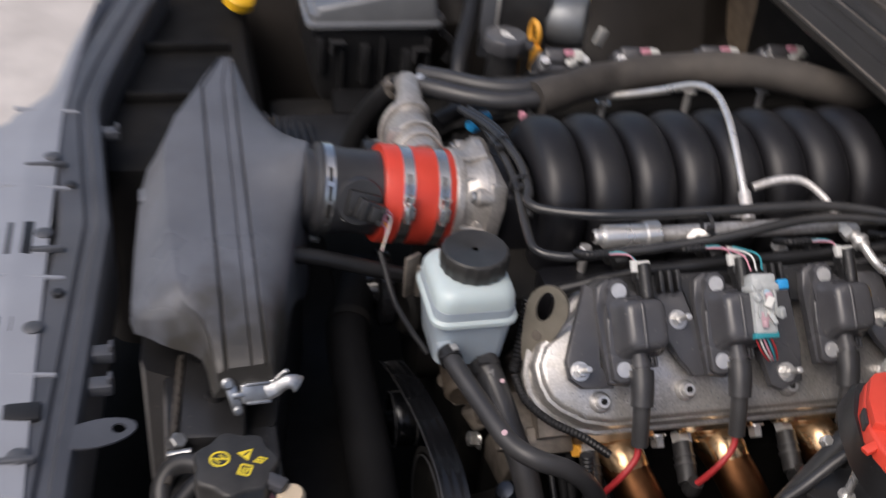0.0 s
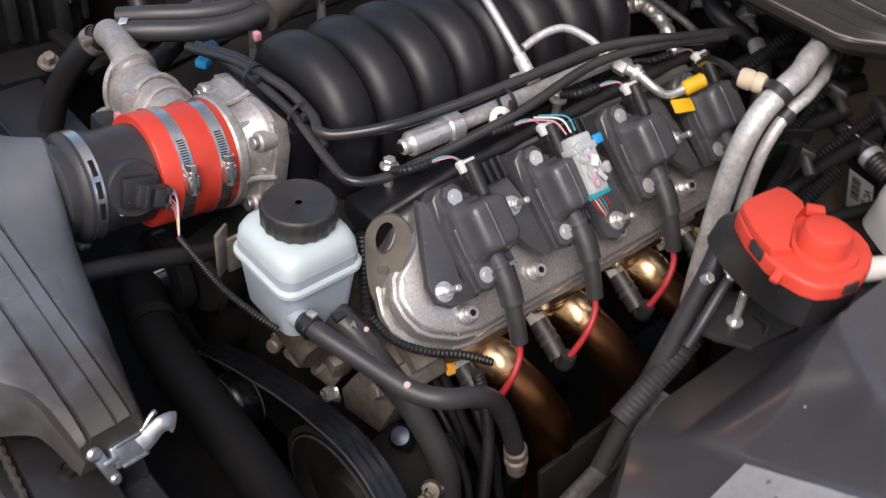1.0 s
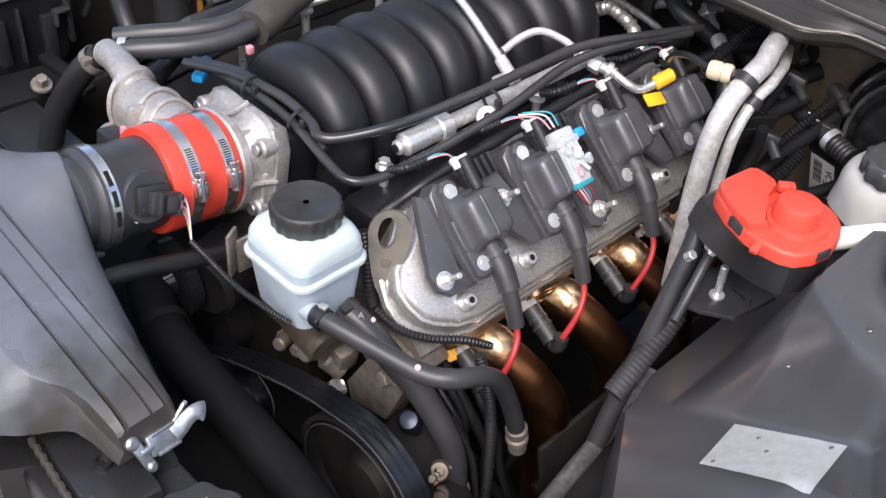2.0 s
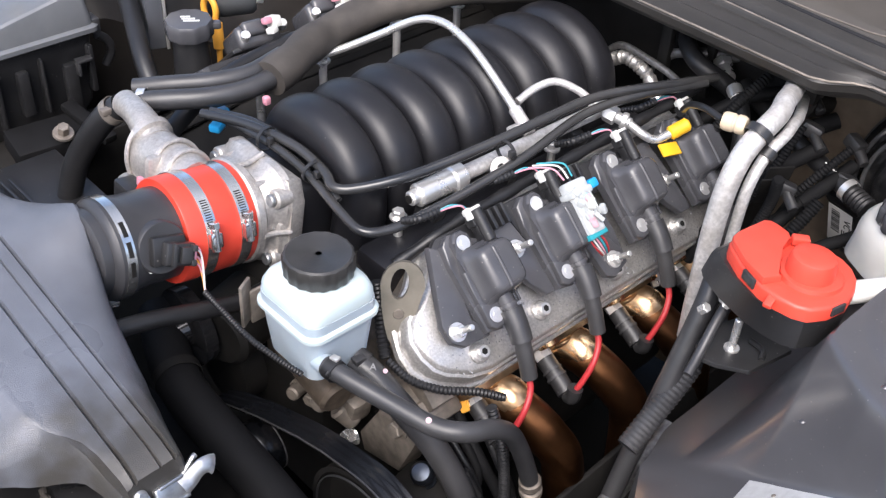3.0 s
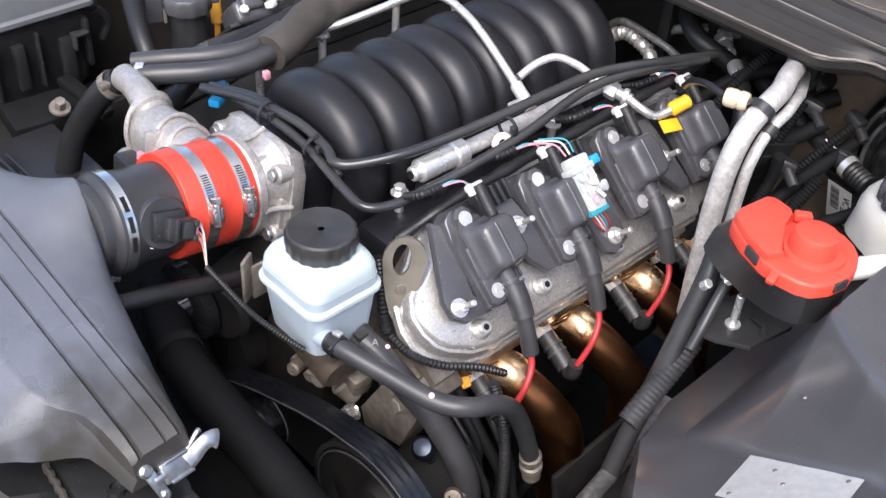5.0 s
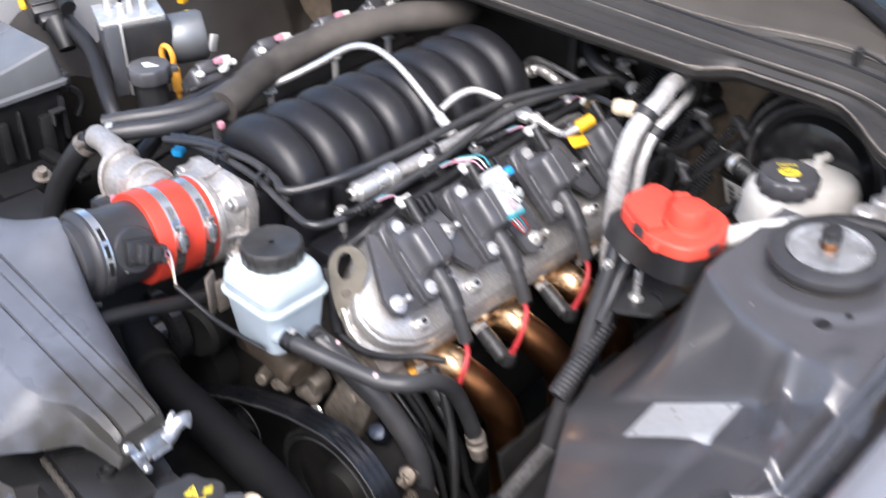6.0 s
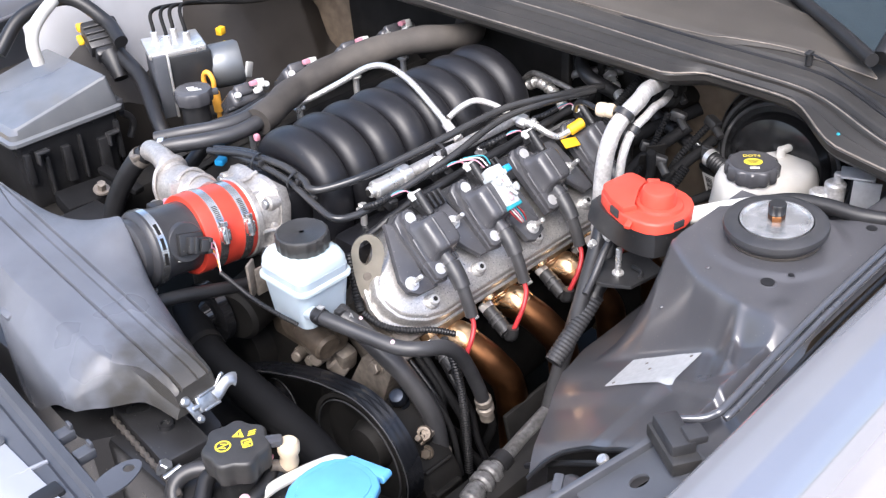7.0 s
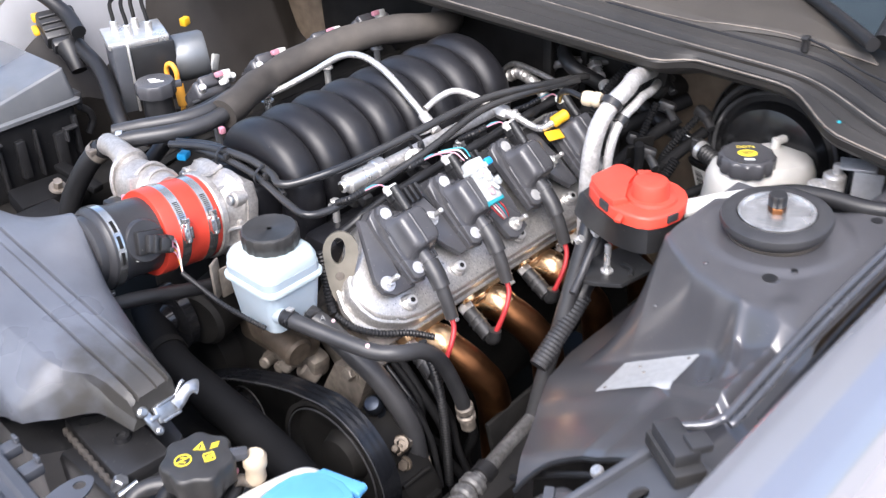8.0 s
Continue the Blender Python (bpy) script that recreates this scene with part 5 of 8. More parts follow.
# plug leads: thick sleeve at the coil, red wire, boot at the plug
lead = thing("plug_lead", on_bank(0.012, -0.03, 0.0), "red spark plug lead with grey-black boots", "spark plug lead", "spark plug leads")
part("coil_boot", merged(tube([on_bank(0.0165, -0.002, 0.006), on_bank(0.015, -0.02, 0.006), on_bank(0.013, -0.036, 0.004)], lambda s: 0.0122 - 0.0012 * s, 16), tube([on_bank(0.0135, -0.034, 0.004), on_bank(0.013, -0.052, -0.003), on_bank(0.013, -0.072, -0.013)], 0.0085, 16)), HOSE, lead)
part("wire", tube([on_bank(0.013, -0.069, -0.012), on_bank(0.009, -0.085, -0.017), on_bank(-0.004, -0.100, -0.024), on_bank(-0.016, -0.114, -0.042), on_bank(-0.021, -0.120, -0.054)], 0.0034, 10), RED_WIRE, lead, "red silicone wire")
part("plug_boot", merged(tube([on_bank(-0.016, -0.078, -0.078), on_bank(-0.018, -0.098, -0.071), on_bank(-0.021, -0.118, -0.064)], 0.0105, 16), tube([on_bank(-0.020, -0.122, -0.066), on_bank(-0.021, -0.124, -0.058), on_bank(-0.020, -0.116, -0.048)], 0.0082, 14)), BLACK, lead)
part("boot_ring", merged(band(frame_of(on_bank(-0.0185, -0.1, -0.0705), (on_bank(-0.021, -0.118, -0.064) - on_bank(-0.016, -0.078, -0.078))), 0.0107, 0.003, 0.001, 20), band(frame_of(on_bank(-0.0175, -0.092, -0.073), (on_bank(-0.021, -0.118, -0.064) - on_bank(-0.016, -0.078, -0.078))), 0.0107, 0.002, 0.001, 20)), HOSE, lead)
part("plug_hex", hexrod(on_bank(-0.016, -0.066, -0.082), on_bank(-0.016, -0.079, -0.078), 0.010), STEEL, lead, "steel plug hex")
for u in (0.103, 0.2225, 0.3365):
    copy_thing(lead, Matrix.Translation(Vector(lead.location) + Vector((u, 0, 0))))

# ---------------------------------------------------------------- exhaust header
header = thing("exhaust_header", on_bank(0.2, -0.1, -0.1), "bronze heat-tinted steel exhaust header tubes", "exhaust header")
for k in range(4):
    u = 0.012 + 0.1118 * k
    prim = part("primary", tube([on_bank(u, -0.060, -0.083), on_bank(u + 0.002, -0.078, -0.083), Vector((0.378 + u, 0.636, 0.676)), Vector((0.394 + u, 0.604, 0.647)), Vector((0.408 + u, 0.588, 0.60)), Vector((0.420 + u, 0.588, 0.44))], 0.0228, 26), HEADER, header)
    part("weld", lathe([(0.0235, 0), (0.0255, 0.002), (0.0252, 0.004), (0.0235, 0.006)], frame_of(on_bank(u, -0.069, -0.083), E2 * -1), 24), HEADER_GOLD, prim, "weld bead")
    # lighter steel paints the lit end of the tube next to the port
    part("collar", tube([on_bank(u, -0.062, -0.083), on_bank(u + 0.001, -0.075, -0.083), Vector((0.3755 + u, 0.648, 0.6835)), Vector((0.378 + u, 0.6385, 0.6775))], lambda s: 0.02295, 26), HEADER_GOLD, prim, "straw-coloured end, lightened as the lit part")
    part("port_flange", prism(rounded(0.084, 0.05, 0.014, 4), 0, 0.009, frame_of(on_bank(u, -0.0585, -0.083), E2 * -1, (1, 0, 0)), 0.001), HEADER_GOLD, header)

# ---------------------------------------------------------------- fuel rail
fuel = thing("fuel_rail", (0.5, 0.79, 0.855), "bare metal fuel rail with crossover pipe and damper", "fuel rail")
part("rail", merged(rod((0.43, 0.794, 0.858), (0.665, 0.782, 0.866), 0.0085, 18, 0.002)), PIPE_ALU, fuel)
part("damper", merged(rod((0.383, 0.795, 0.858), (0.436, 0.794, 0.858), 0.0125, 24, 0.002), rod((0.428, 0.794, 0.858), (0.446, 0.794, 0.858), 0.0145, 24, 0.002), rod((0.374, 0.795, 0.858), (0.385, 0.795, 0.858), 0.008, 16, 0.002)), STEEL, fuel)
part("damper_bore", rod((0.3725, 0.795, 0.858), (0.3745, 0.795, 0.858), 0.0045, 14), DARK, fuel)
part("crossover", tube([(0.40, 1.125, 0.838), (0.45, 1.10, 0.852), (0.50, 1.07, 0.868), (0.535, 1.035, 0.892), (0.560, 0.995, 0.920), (0.568, 0.960, 0.928), (0.564, 0.92, 0.925), (0.558, 0.885, 0.916), (0.551, 0.84, 0.896), (0.547, 0.805, 0.876)], 0.0048, 14), STEEL, fuel)
part("crossover_end", merged(rod((0.549, 0.822, 0.886), (0.545, 0.792, 0.870), 0.0072, 16, 0.001), box((0.018, 0.02, 0.01), 0.002, pose(0.540, 0.805, 0.872, -30, 0, 0))), PIPE_ALU, fuel)
part("feed_pipe", tube([(0.565, 0.832, 0.884), (0.59, 0.83, 0.893), (0.615, 0.823, 0.896), (0.632, 0.805, 0.888), (0.642, 0.785, 0.876)], 0.0045, 12), PIPE_ALU, fuel)
part("fitting", merged(rod((0.642, 0.790, 0.874), (0.656, 0.742, 0.864), 0.0068, 16, 0.001), hexrod((0.647, 0.772, 0.870), (0.651, 0.758, 0.867), 0.0105), rod((0.652, 0.752, 0.866), (0.655, 0.746, 0.865), 0.010, 18, 0.001)), STEEL, fuel)
part("outlet_pipe", tube([(0.655, 0.745, 0.865), (0.660, 0.728, 0.857), (0.671, 0.717, 0.850), (0.686, 0.712, 0.852), (0.70, 0.708, 0.858)], 0.005, 12), STEEL, fuel)
part("tag", merged(rod((0.690, 0.711, 0.853), (0.712, 0.703, 0.862), 0.0082, 18, 0.002), box((0.028, 0.016, 0.003), 0.001, pose(0.683, 0.702, 0.840, 30, 8, -10))), YELLOW, fuel, "yellow quick-release collar and tag")
for x in (0.405, 0.512, 0.628):
    part("injector", merged(rod((x, 0.800, 0.852), (x, 0.81, 0.815), 0.008, 14, 0.001), box((0.016, 0.02, 0.016), 0.003, pose(x, 0.790, 0.832, 20, 0, 0))), BLACK, fuel)
part("ring_tab", ring_plate([(0.0115 * math.cos(radians(18 * k)), 0.0115 * math.sin(radians(18 * k))) for k in range(20)], [(0.0045 * math.cos(radians(18 * k)), 0.0045 * math.sin(radians(18 * k))) for k in range(20)], 0, 0.006, frame_of((0.479, 0.771, 0.864), (-0.4, -0.6, 0.6))), PIPE_ALU, fuel, "round eyelet tab")

# black vapour lines running over the intake
lines = thing("vapour_lines", (0.45, 0.82, 0.87), "pair of glossy black vapour lines tied together over the intake", "hose")
GLOSS = mat("gloss_black_line", (0.02, 0.021, 0.023), 0.16, var=0.15, bump=0.05, dust=0.08)
part("line", tube([(0.30, 1.05, 0.865), (0.308, 1.01, 0.870), (0.316, 0.95, 0.870), (0.318, 0.89, 0.864), (0.313, 0.83, 0.852), (0.314, 0.797, 0.846), (0.335, 0.782, 0.846), (0.365, 0.774, 0.851), (0.42, 0.764, 0.862), (0.50, 0.758, 0.876), (0.60, 0.762, 0.890), (0.68, 0.745, 0.892), (0.76, 0.72, 0.890)], 0.0052, 12), GLOSS, lines)
part("line", tube([(0.292, 1.04, 0.872), (0.312, 0.985, 0.878), (0.326, 0.92, 0.878), (0.324, 0.868, 0.874), (0.318, 0.846, 0.870), (0.334, 0.828, 0.871), (0.385, 0.800, 0.881), (0.476, 0.781, 0.892), (0.56, 0.772, 0.899), (0.63, 0.765, 0.900), (0.72, 0.735, 0.896), (0.78, 0.72, 0.89)], 0.0055, 12), GLOSS, lines)
part("line", tube([(0.300, 1.035, 0.876), (0.320, 0.98, 0.880), (0.330, 0.925, 0.874), (0.327, 0.88, 0.868), (0.320, 0.84, 0.856)], 0.0035, 10), GLOSS, lines)
for p, d in (((0.321, 0.882, 0.868), (-0.05, -1, -0.15)), ((0.316, 0.955, 0.873), (0.1, -1, 0)), ((0.484, 0.770, 0.883), (1, 0, 0.1))):
    part("cable_tie", merged(band(frame_of(p, d), 0.0125, 0.004, 0.001, 24), box((0.007, 0.006, 0.008), 0.001, Matrix.Translation(Vector(p) + Vector((-0.003, -0.011, 0.004))))), BLACK, lines)

# ---------------------------------------------------------------- looms and connectors
loom = thing("sensor_loom", (0.18, 0.79, 0.79), "ribbed black sleeve carrying the airflow sensor's wires", "wire loom")
part("sleeve", corrugated([(0.166, 0.850, 0.813), (0.167, 0.825, 0.808), (0.170, 0.788, 0.798), (0.182, 0.760, 0.783), (0.196, 0.740, 0.768)], 0.0030, 0.003), RUBBER, loom)
loom2 = thing("knock_sensor_loom", (0.3, 0.70, 0.75), "ribbed black wire loom beside the cylinder head", "wire loom")
part("sleeve", corrugated([(0.300, 0.757, 0.815), (0.297, 0.748, 0.785), (0.290, 0.735, 0.760), (0.283, 0.722, 0.748)], 0.0060, 0.0045), RUBBER, loom2)
part("branch", corrugated([(0.283, 0.718, 0.748), (0.288, 0.690, 0.740), (0.306, 0.665, 0.734), (0.335, 0.645, 0.728), (0.36, 0.63, 0.715)], 0.0042, 0.004), RUBBER, loom2)
loom3 = thing("lower_loom", (0.34, 0.6, 0.65), "thin ribbed wire loom hanging behind the return hose", "wire loom")
part("sleeve", corrugated([(0.33, 0.62, 0.73), (0.335, 0.607, 0.69), (0.34, 0.602, 0.64), (0.343, 0.60, 0.58), (0.345, 0.60, 0.50)], 0.0055), RUBBER, loom3)
part("wire", tube([(0.30, 0.62, 0.66), (0.315, 0.60, 0.60), (0.32, 0.59, 0.52)], 0.004, 10), RUBBER, loom3)

conn = thing("harness_connector", on_bank(0.145, 0.05, 0.03), "white multi-pin harness connector with blue clip and coloured wires", "connector")
part("shell", merged(box((0.026, 0.040, 0.018), 0.003, BANK @ pose(0.142, 0.060, 0.026, 0, 0, -3)), box((0.030, 0.008, 0.021), 0.002, BANK @ pose(0.142, 0.066, 0.026, 0, 0, -3)), ), SHELL, conn)
for k in range(4):
    part("rib", box((0.0026, 0.03, 0.003), 0.0008, BANK @ pose(0.133 + 0.006 * k, 0.052, 0.035)), SHELL, conn)
part("lower_shell", box((0.024, 0.026, 0.016), 0.003, BANK @ pose(0.140, 0.034, 0.026, 0, 0, -3)), SHELL, conn, "pink-stained white shell")
part("stain", box((0.012, 0.012, 0.002), 0.0008, BANK @ pose(0.140, 0.040, 0.0335, 0, 0, -3)), PALE_PINK, conn, "pink mark")
part("clip", box((0.012, 0.010, 0.010), 0.002, BANK @ pose(0.163, 0.068, 0.030)), BLUE_CLIP, conn, "blue locking clip")
part("lock", box((0.026, 0.006, 0.014), 0.001, BANK @ pose(0.139, 0.020, 0.026)), TEAL, conn, "teal seal")
for k, mt in enumerate((RED_WIRE, WHITE, PINK, TEAL, RED_WIRE)):
    part("wire", tube([on_bank(0.130 + 0.004 * k, 0.018, 0.026), on_bank(0.136 + 0.004 * k, 0.006, 0.022), on_bank(0.150 + 0.002 * k, -0.004, 0.010), on_bank(0.158, 0.006, -0.004)], 0.0010, 6), mt, conn)
for k, mt in enumerate((PINK, WHITE, TEAL)):
    part("wire", tube([on_bank(0.134 + 0.006 * k, 0.084, 0.028), on_bank(0.130 + 0.008 * k, 0.100, 0.024), on_bank(0.118 + 0.006 * k, 0.112, 0.006)], 0.0010, 6), mt, conn)
random.seed(21)
for k in range(9):
    p = BANK @ pose(0.128 + random.uniform(0, 0.034), 0.028 + random.uniform(0, 0.058), 0.032 + random.uniform(0, 0.006), random.uniform(-25, 25), random.uniform(-25, 25), random.uniform(-40, 40))
    part("pin_housing", box((random.uniform(0.004, 0.009), random.uniform(0.005, 0.012), 0.006), 0.001, p), (SHELL, WHITE, PALE_PINK, SHELL, BLUE_PALE, SHELL)[k % 6], conn)
for u in (0.0, 0.103, 0.2225, 0.3365):
    cw = thing("coil_wires", on_bank(u + 0.02, 0.105, 0.0), "short coloured wires in a black sleeve at a coil plug", "wires", "coil wires")
    for k, mt in enumerate((PINK, TEAL)):
        part("wire", tube([on_bank(u + 0.024 + 0.002 * k, 0.103, 0.006), on_bank(u + 0.018 + 0.002 * k, 0.109, 0.009 - 0.002 * k), on_bank(u + 0.010, 0.112 + 0.002 * k, 0.004), on_bank(u - 0.002, 0.114, -0.004)], 0.0010, 6), mt, cw)
    part("sleeve", corrugated([on_bank(u + 0.002, 0.114, -0.002), on_bank(u - 0.016, 0.116, -0.014), on_bank(u - 0.020, 0.122, -0.035)], 0.0040, 0.004), RUBBER, cw)

wireh = thing("main_harness", (0.55, 0.75, 0.85), "black taped wiring harness along the coil row", "wiring harness")
part("trunk", tube([(0.33, 0.765, 0.815), (0.40, 0.752, 0.842), (0.50, 0.75, 0.85), (0.60, 0.75, 0.852), (0.70, 0.745, 0.86), (0.78, 0.74, 0.87)], lambda s: 0.0062 + 0.0008 * math.sin(s * 60), 12, 14), RUBBER, wireh)

# ---------------------------------------------------------------- air conditioning pipes
ac = thing("air_conditioning_pipes", (0.6, 0.58, 0.8), "dusty silver aluminium air conditioning pipes curving over the engine's rear", "pipe")
part("large_pipe", tube([(0.590, 0.575, 0.70), (0.592, 0.578, 0.78), (0.596, 0.58, 0.85), (0.603, 0.58, 0.895), (0.619, 0.58, 0.924), (0.645, 0.58, 0.939), (0.675, 0.583, 0.945), (0.705, 0.594, 0.944), (0.733, 0.604, 0.937), (0.760, 0.615, 0.928), (0.785, 0.626, 0.919), (0.815, 0.638, 0.908)], 0.0112, 22), PIPE_ALU, ac)
part("small_pipe", tube([(0.615, 0.566, 0.70), (0.617, 0.568, 0.80), (0.620, 0.569, 0.86), (0.627, 0.569, 0.893), (0.645, 0.569, 0.917), (0.675, 0.570, 0.926), (0.704, 0.578, 0.925), (0.730, 0.587, 0.918), (0.750, 0.596, 0.911), (0.775, 0.607, 0.903), (0.815, 0.626, 0.893)], 0.0060, 16), PIPE_ALU, ac)
part("block", merged(box((0.026, 0.036, 0.034), 0.005, pose(0.826, 0.634, 0.900, 0, 25, 15)), rod((0.82, 0.632, 0.885), (0.884, 0.635, 0.86), 0.018, 20, 0.003)), DARK, ac, "dark coupling block")
part("clip", band(frame_of((0.638, 0.580, 0.938), (0.82, 0.0, 0.55)), 0.0123, 0.009, 0.002, 24), BLACK, ac, "black pipe clip")
part("clip", band(frame_of((0.645, 0.569, 0.917), (0.78, 0.0, 0.6)), 0.0067, 0.010, 0.0025, 20), BLACK, ac, "black pipe clip")
low = thing("air_conditioning_hose", (0.4, 0.48, 0.75), "black and silver air conditioning hose along the apron", "hose")
part("hose", tube([(0.545, 0.538, 0.835), (0.526, 0.532, 0.809), (0.499, 0.53, 0.755), (0.474, 0.53, 0.699), (0.451, 0.53, 0.655), (0.43, 0.53, 0.60)], 0.0105, 18), HOSE, low)
part("ribbed_sleeve", corrugated([(0.515, 0.523, 0.743), (0.492, 0.523, 0.725), (0.465, 0.524, 0.705), (0.430, 0.524, 0.682)], 0.0118, 0.0055, 0.05, 18), HOSE, low)
part("upper_hose", tube([(0.57, 0.54, 0.82), (0.552, 0.528, 0.802), (0.535, 0.524, 0.772), (0.510, 0.523, 0.740)], lambda s: 0.0108 + 0.0008 * math.sin(40 * s), 16), RUBBER, low)
part("wrap", merged(*[box((0.010, 0.004, 0.003), 0.001, pose(0.541 - 0.004 * k, 0.514, 0.792 - 0.009 * k, 60, 20 * k, 30 * k)) for k in range(3)]), HOSE, low, "torn tape wrap")
part("pipe", tube([(0.535, 0.539, 0.628), (0.50, 0.536, 0.612), (0.44, 0.531, 0.599), (0.38, 0.522, 0.598), (0.32, 0.511, 0.60), (0.28, 0.504, 0.601), (0.22, 0.49, 0.60)], 0.0102, 18), STAINED_PIPE, low, "bare aluminium pipe")
part("sleeve_end", merged(band(frame_of((0.312, 0.5095, 0.60), (-1, -0.18, 0)), 0.0108, 0.018, 0.004, 24)), RUBBER, low)
part("fitting", merged(rod((0.296, 0.507, 0.601), (0.280, 0.504, 0.601), 0.0165, 20, 0.003), rod((0.276, 0.503, 0.601), (0.262, 0.50, 0.601), 0.0165, 20, 0.003), rod((0.258, 0.499, 0.601), (0.235, 0.494, 0.60), 0.014, 20, 0.003)), STAINED_PIPE, low, "ribbed metal fitting")
part("bare_lead", tube([(0.52, 0.505, 0.838), (0.50, 0.503, 0.822), (0.475, 0.498, 0.802), (0.455, 0.494, 0.79)], 0.005, 10), HOSE, low, "frayed wrapped lead")
for x, y, z in ((0.49, 0.516, 0.835), (0.51, 0.508, 0.842), (0.503, 0.50, 0.845)):
    part("clamp_screw", hexrod((x, y, z), (x, y - 0.006, z + 0.008), 0.005), STEEL, low)

# ---------------------------------------------------------------- jump start terminal
term = thing("jump_terminal", (0.52, 0.465, 0.86), "battery terminal box with a bright red cover on a black base", "terminal box")
CAP = [(0.474, 0.459), (0.485, 0.487), (0.500, 0.509), (0.507, 0.514), (0.516, 0.515), (0.551, 0.511), (0.558, 0.507), (0.559, 0.500), (0.556, 0.484), (0.550, 0.475),
       (0.562, 0.463), (0.570, 0.449), (0.568, 0.434), (0.562, 0.422), (0.552, 0.412), (0.538, 0.405), (0.518, 0.401), (0.496, 0.405), (0.480, 0.414), (0.474, 0.425), (0.472, 0.442)]
TM = Matrix.Translation((0, 0, 0.902)) @ Matrix.Rotation(radians(2), 4, "Y")
TM.translation = Vector((0.521, 0.456, 0.905)) - TM.to_3x3() @ Vector((0.521, 0.456, 0))
capp = part("cover", prism(CAP, -0.010, 0.004, TM, 0.0035, 3), RED_PLASTIC, term, "bright red cover")
part("plate", prism([(0.476, 0.460), (0.486, 0.486), (0.501, 0.508), (0.508, 0.513), (0.517, 0.514), (0.552, 0.510), (0.557, 0.505), (0.557, 0.497), (0.554, 0.484), (0.546, 0.476), (0.528, 0.477), (0.506, 0.466), (0.492, 0.452)], 0.004, 0.011, TM, 0.0025, 2), RED_PLASTIC, capp)
part("dome", lathe([(0.0215, 0.004), (0.0205, 0.021), (0.0188, 0.0255), (0.016, 0.0272), (0.006, 0.0276)], TM @ Matrix.Translation((0.519, 0.441, 0)), 40), RED_PLASTIC, capp)
part("collar", lathe([(0.0290, 0.003), (0.0275, 0.0075), (0.025, 0.0085)], TM @ Matrix.Translation((0.521, 0.440, 0)), 40), RED_PLASTIC, capp)
part("hinge", box((0.010, 0.016, 0.008), 0.002, TM @ pose(0.552, 0.471, 0.010, 0, 0, 40)), RED_PLASTIC, capp)
part("strap", box((0.026, 0.008, 0.005), 0.0015, TM @ pose(0.475, 0.447, -0.001, 0, -14, 12)), RED_PLASTIC, capp)
part("window", box((0.018, 0.003, 0.010), 0.001, TM @ pose(0.4795, 0.474, -0.001, 0, 0, 66)), HOSE, capp, "dark slot")
part("window", box((0.016, 0.003, 0.009), 0.001, TM @ pose(0.5065, 0.4025, -0.002, 0, 0, -10)), HOSE, capp, "dark slot")
def term_base(z, grow, left):
    return [TM @ Vector((0.519 + (x - 0.521) * grow + left * 0.25, 0.459 + (y - 0.457) * grow + left * max(0.0, (y - 0.44) / 0.07), z)) for x, y in CAP]


part("base", loft([term_base(-0.046, 0.90, 0.020), term_base(-0.044, 0.97, 0.020), term_base(-0.018, 1.0, 0.012), term_base(-0.010, 1.0, 0.004)]), BLACK, term, "black base", 30)
shelf = thing("terminal_bracket", (0.52, 0.475, 0.80), "black sheet metal shelf with a threaded stud", "bracket")
part("shelf", prism([(0.474, 0.498), (0.478, 0.482), (0.495, 0.455), (0.55, 0.445), (0.57, 0.50), (0.52, 0.515), (0.487, 0.510)], 0.794, 0.799, None, 0.001), BLACK, shelf)
part("stud", merged(rod((0.507, 0.484, 0.799), (0.507, 0.484, 0.836), 0.004, 14, 0.001), lathe([(0.0075, 0.799), (0.0075, 0.801)], Matrix.Translation((0.507, 0.484, 0)), 18)), STEEL, shelf)
part("rib", tube([(0.53, 0.478, 0.80), (0.526, 0.462, 0.801), (0.515, 0.456, 0.80)], 0.003, 8), BLACK, shelf)
cable = thing("earth_cable", (0.62, 0.38, 0.89), "white and black sleeved cable beside the strut tower", "cable")
part("white_sleeve", tube([(0.545, 0.418, 0.890), (0.565, 0.405, 0.891), (0.585, 0.390, 0.893), (0.605, 0.372, 0.895), (0.615, 0.362, 0.896)], 0.0105, 16), WHITE, cable, "white cloth sleeve")
part("black_sleeve", tube([(0.600, 0.372, 0.896), (0.622, 0.352, 0.900), (0.640, 0.328, 0.903), (0.648, 0.296, 0.905), (0.654, 0.258, 0.904), (0.668, 0.222, 0.904)], 0.0095, 16), RUBBER, cable, "black taped sleeve")

# ---------------------------------------------------------------- brake reservoir and booster
# gloss black lightened to paint the highlights on the booster's pressed rings
GLOSS_RIM = mat("lightened_gloss_black", (0.05, 0.05, 0.052), 0.16, var=0.2, bump=0.03)
booster = thing("brake_booster", (0.85, 0.45, 0.85), "large round black brake booster on the firewall", "brake booster")
BM = frame_of((0.885, 0.452, 0.824), (-1, 0, 0.06))
part("shell", lathe([(0.108, 0.0), (0.114, 0.012), (0.114, 0.024), (0.107, 0.030), (0.103, 0.040), (0.096, 0.041), (0.090, 0.052), (0.078, 0.053), (0.074, 0.060), (0.070, 0.066), (0.05, 0.072)], BM, 56), mat("booster_black_paint", (0.009, 0.009, 0.0095), 0.2, spec=0.5, var=0.15, bump=0.05), booster)
part("rim", band(BM @ Matrix.Translation((0, 0, 0.018)), 0.1135, 0.007, 0.003, 56), BLACK, booster)
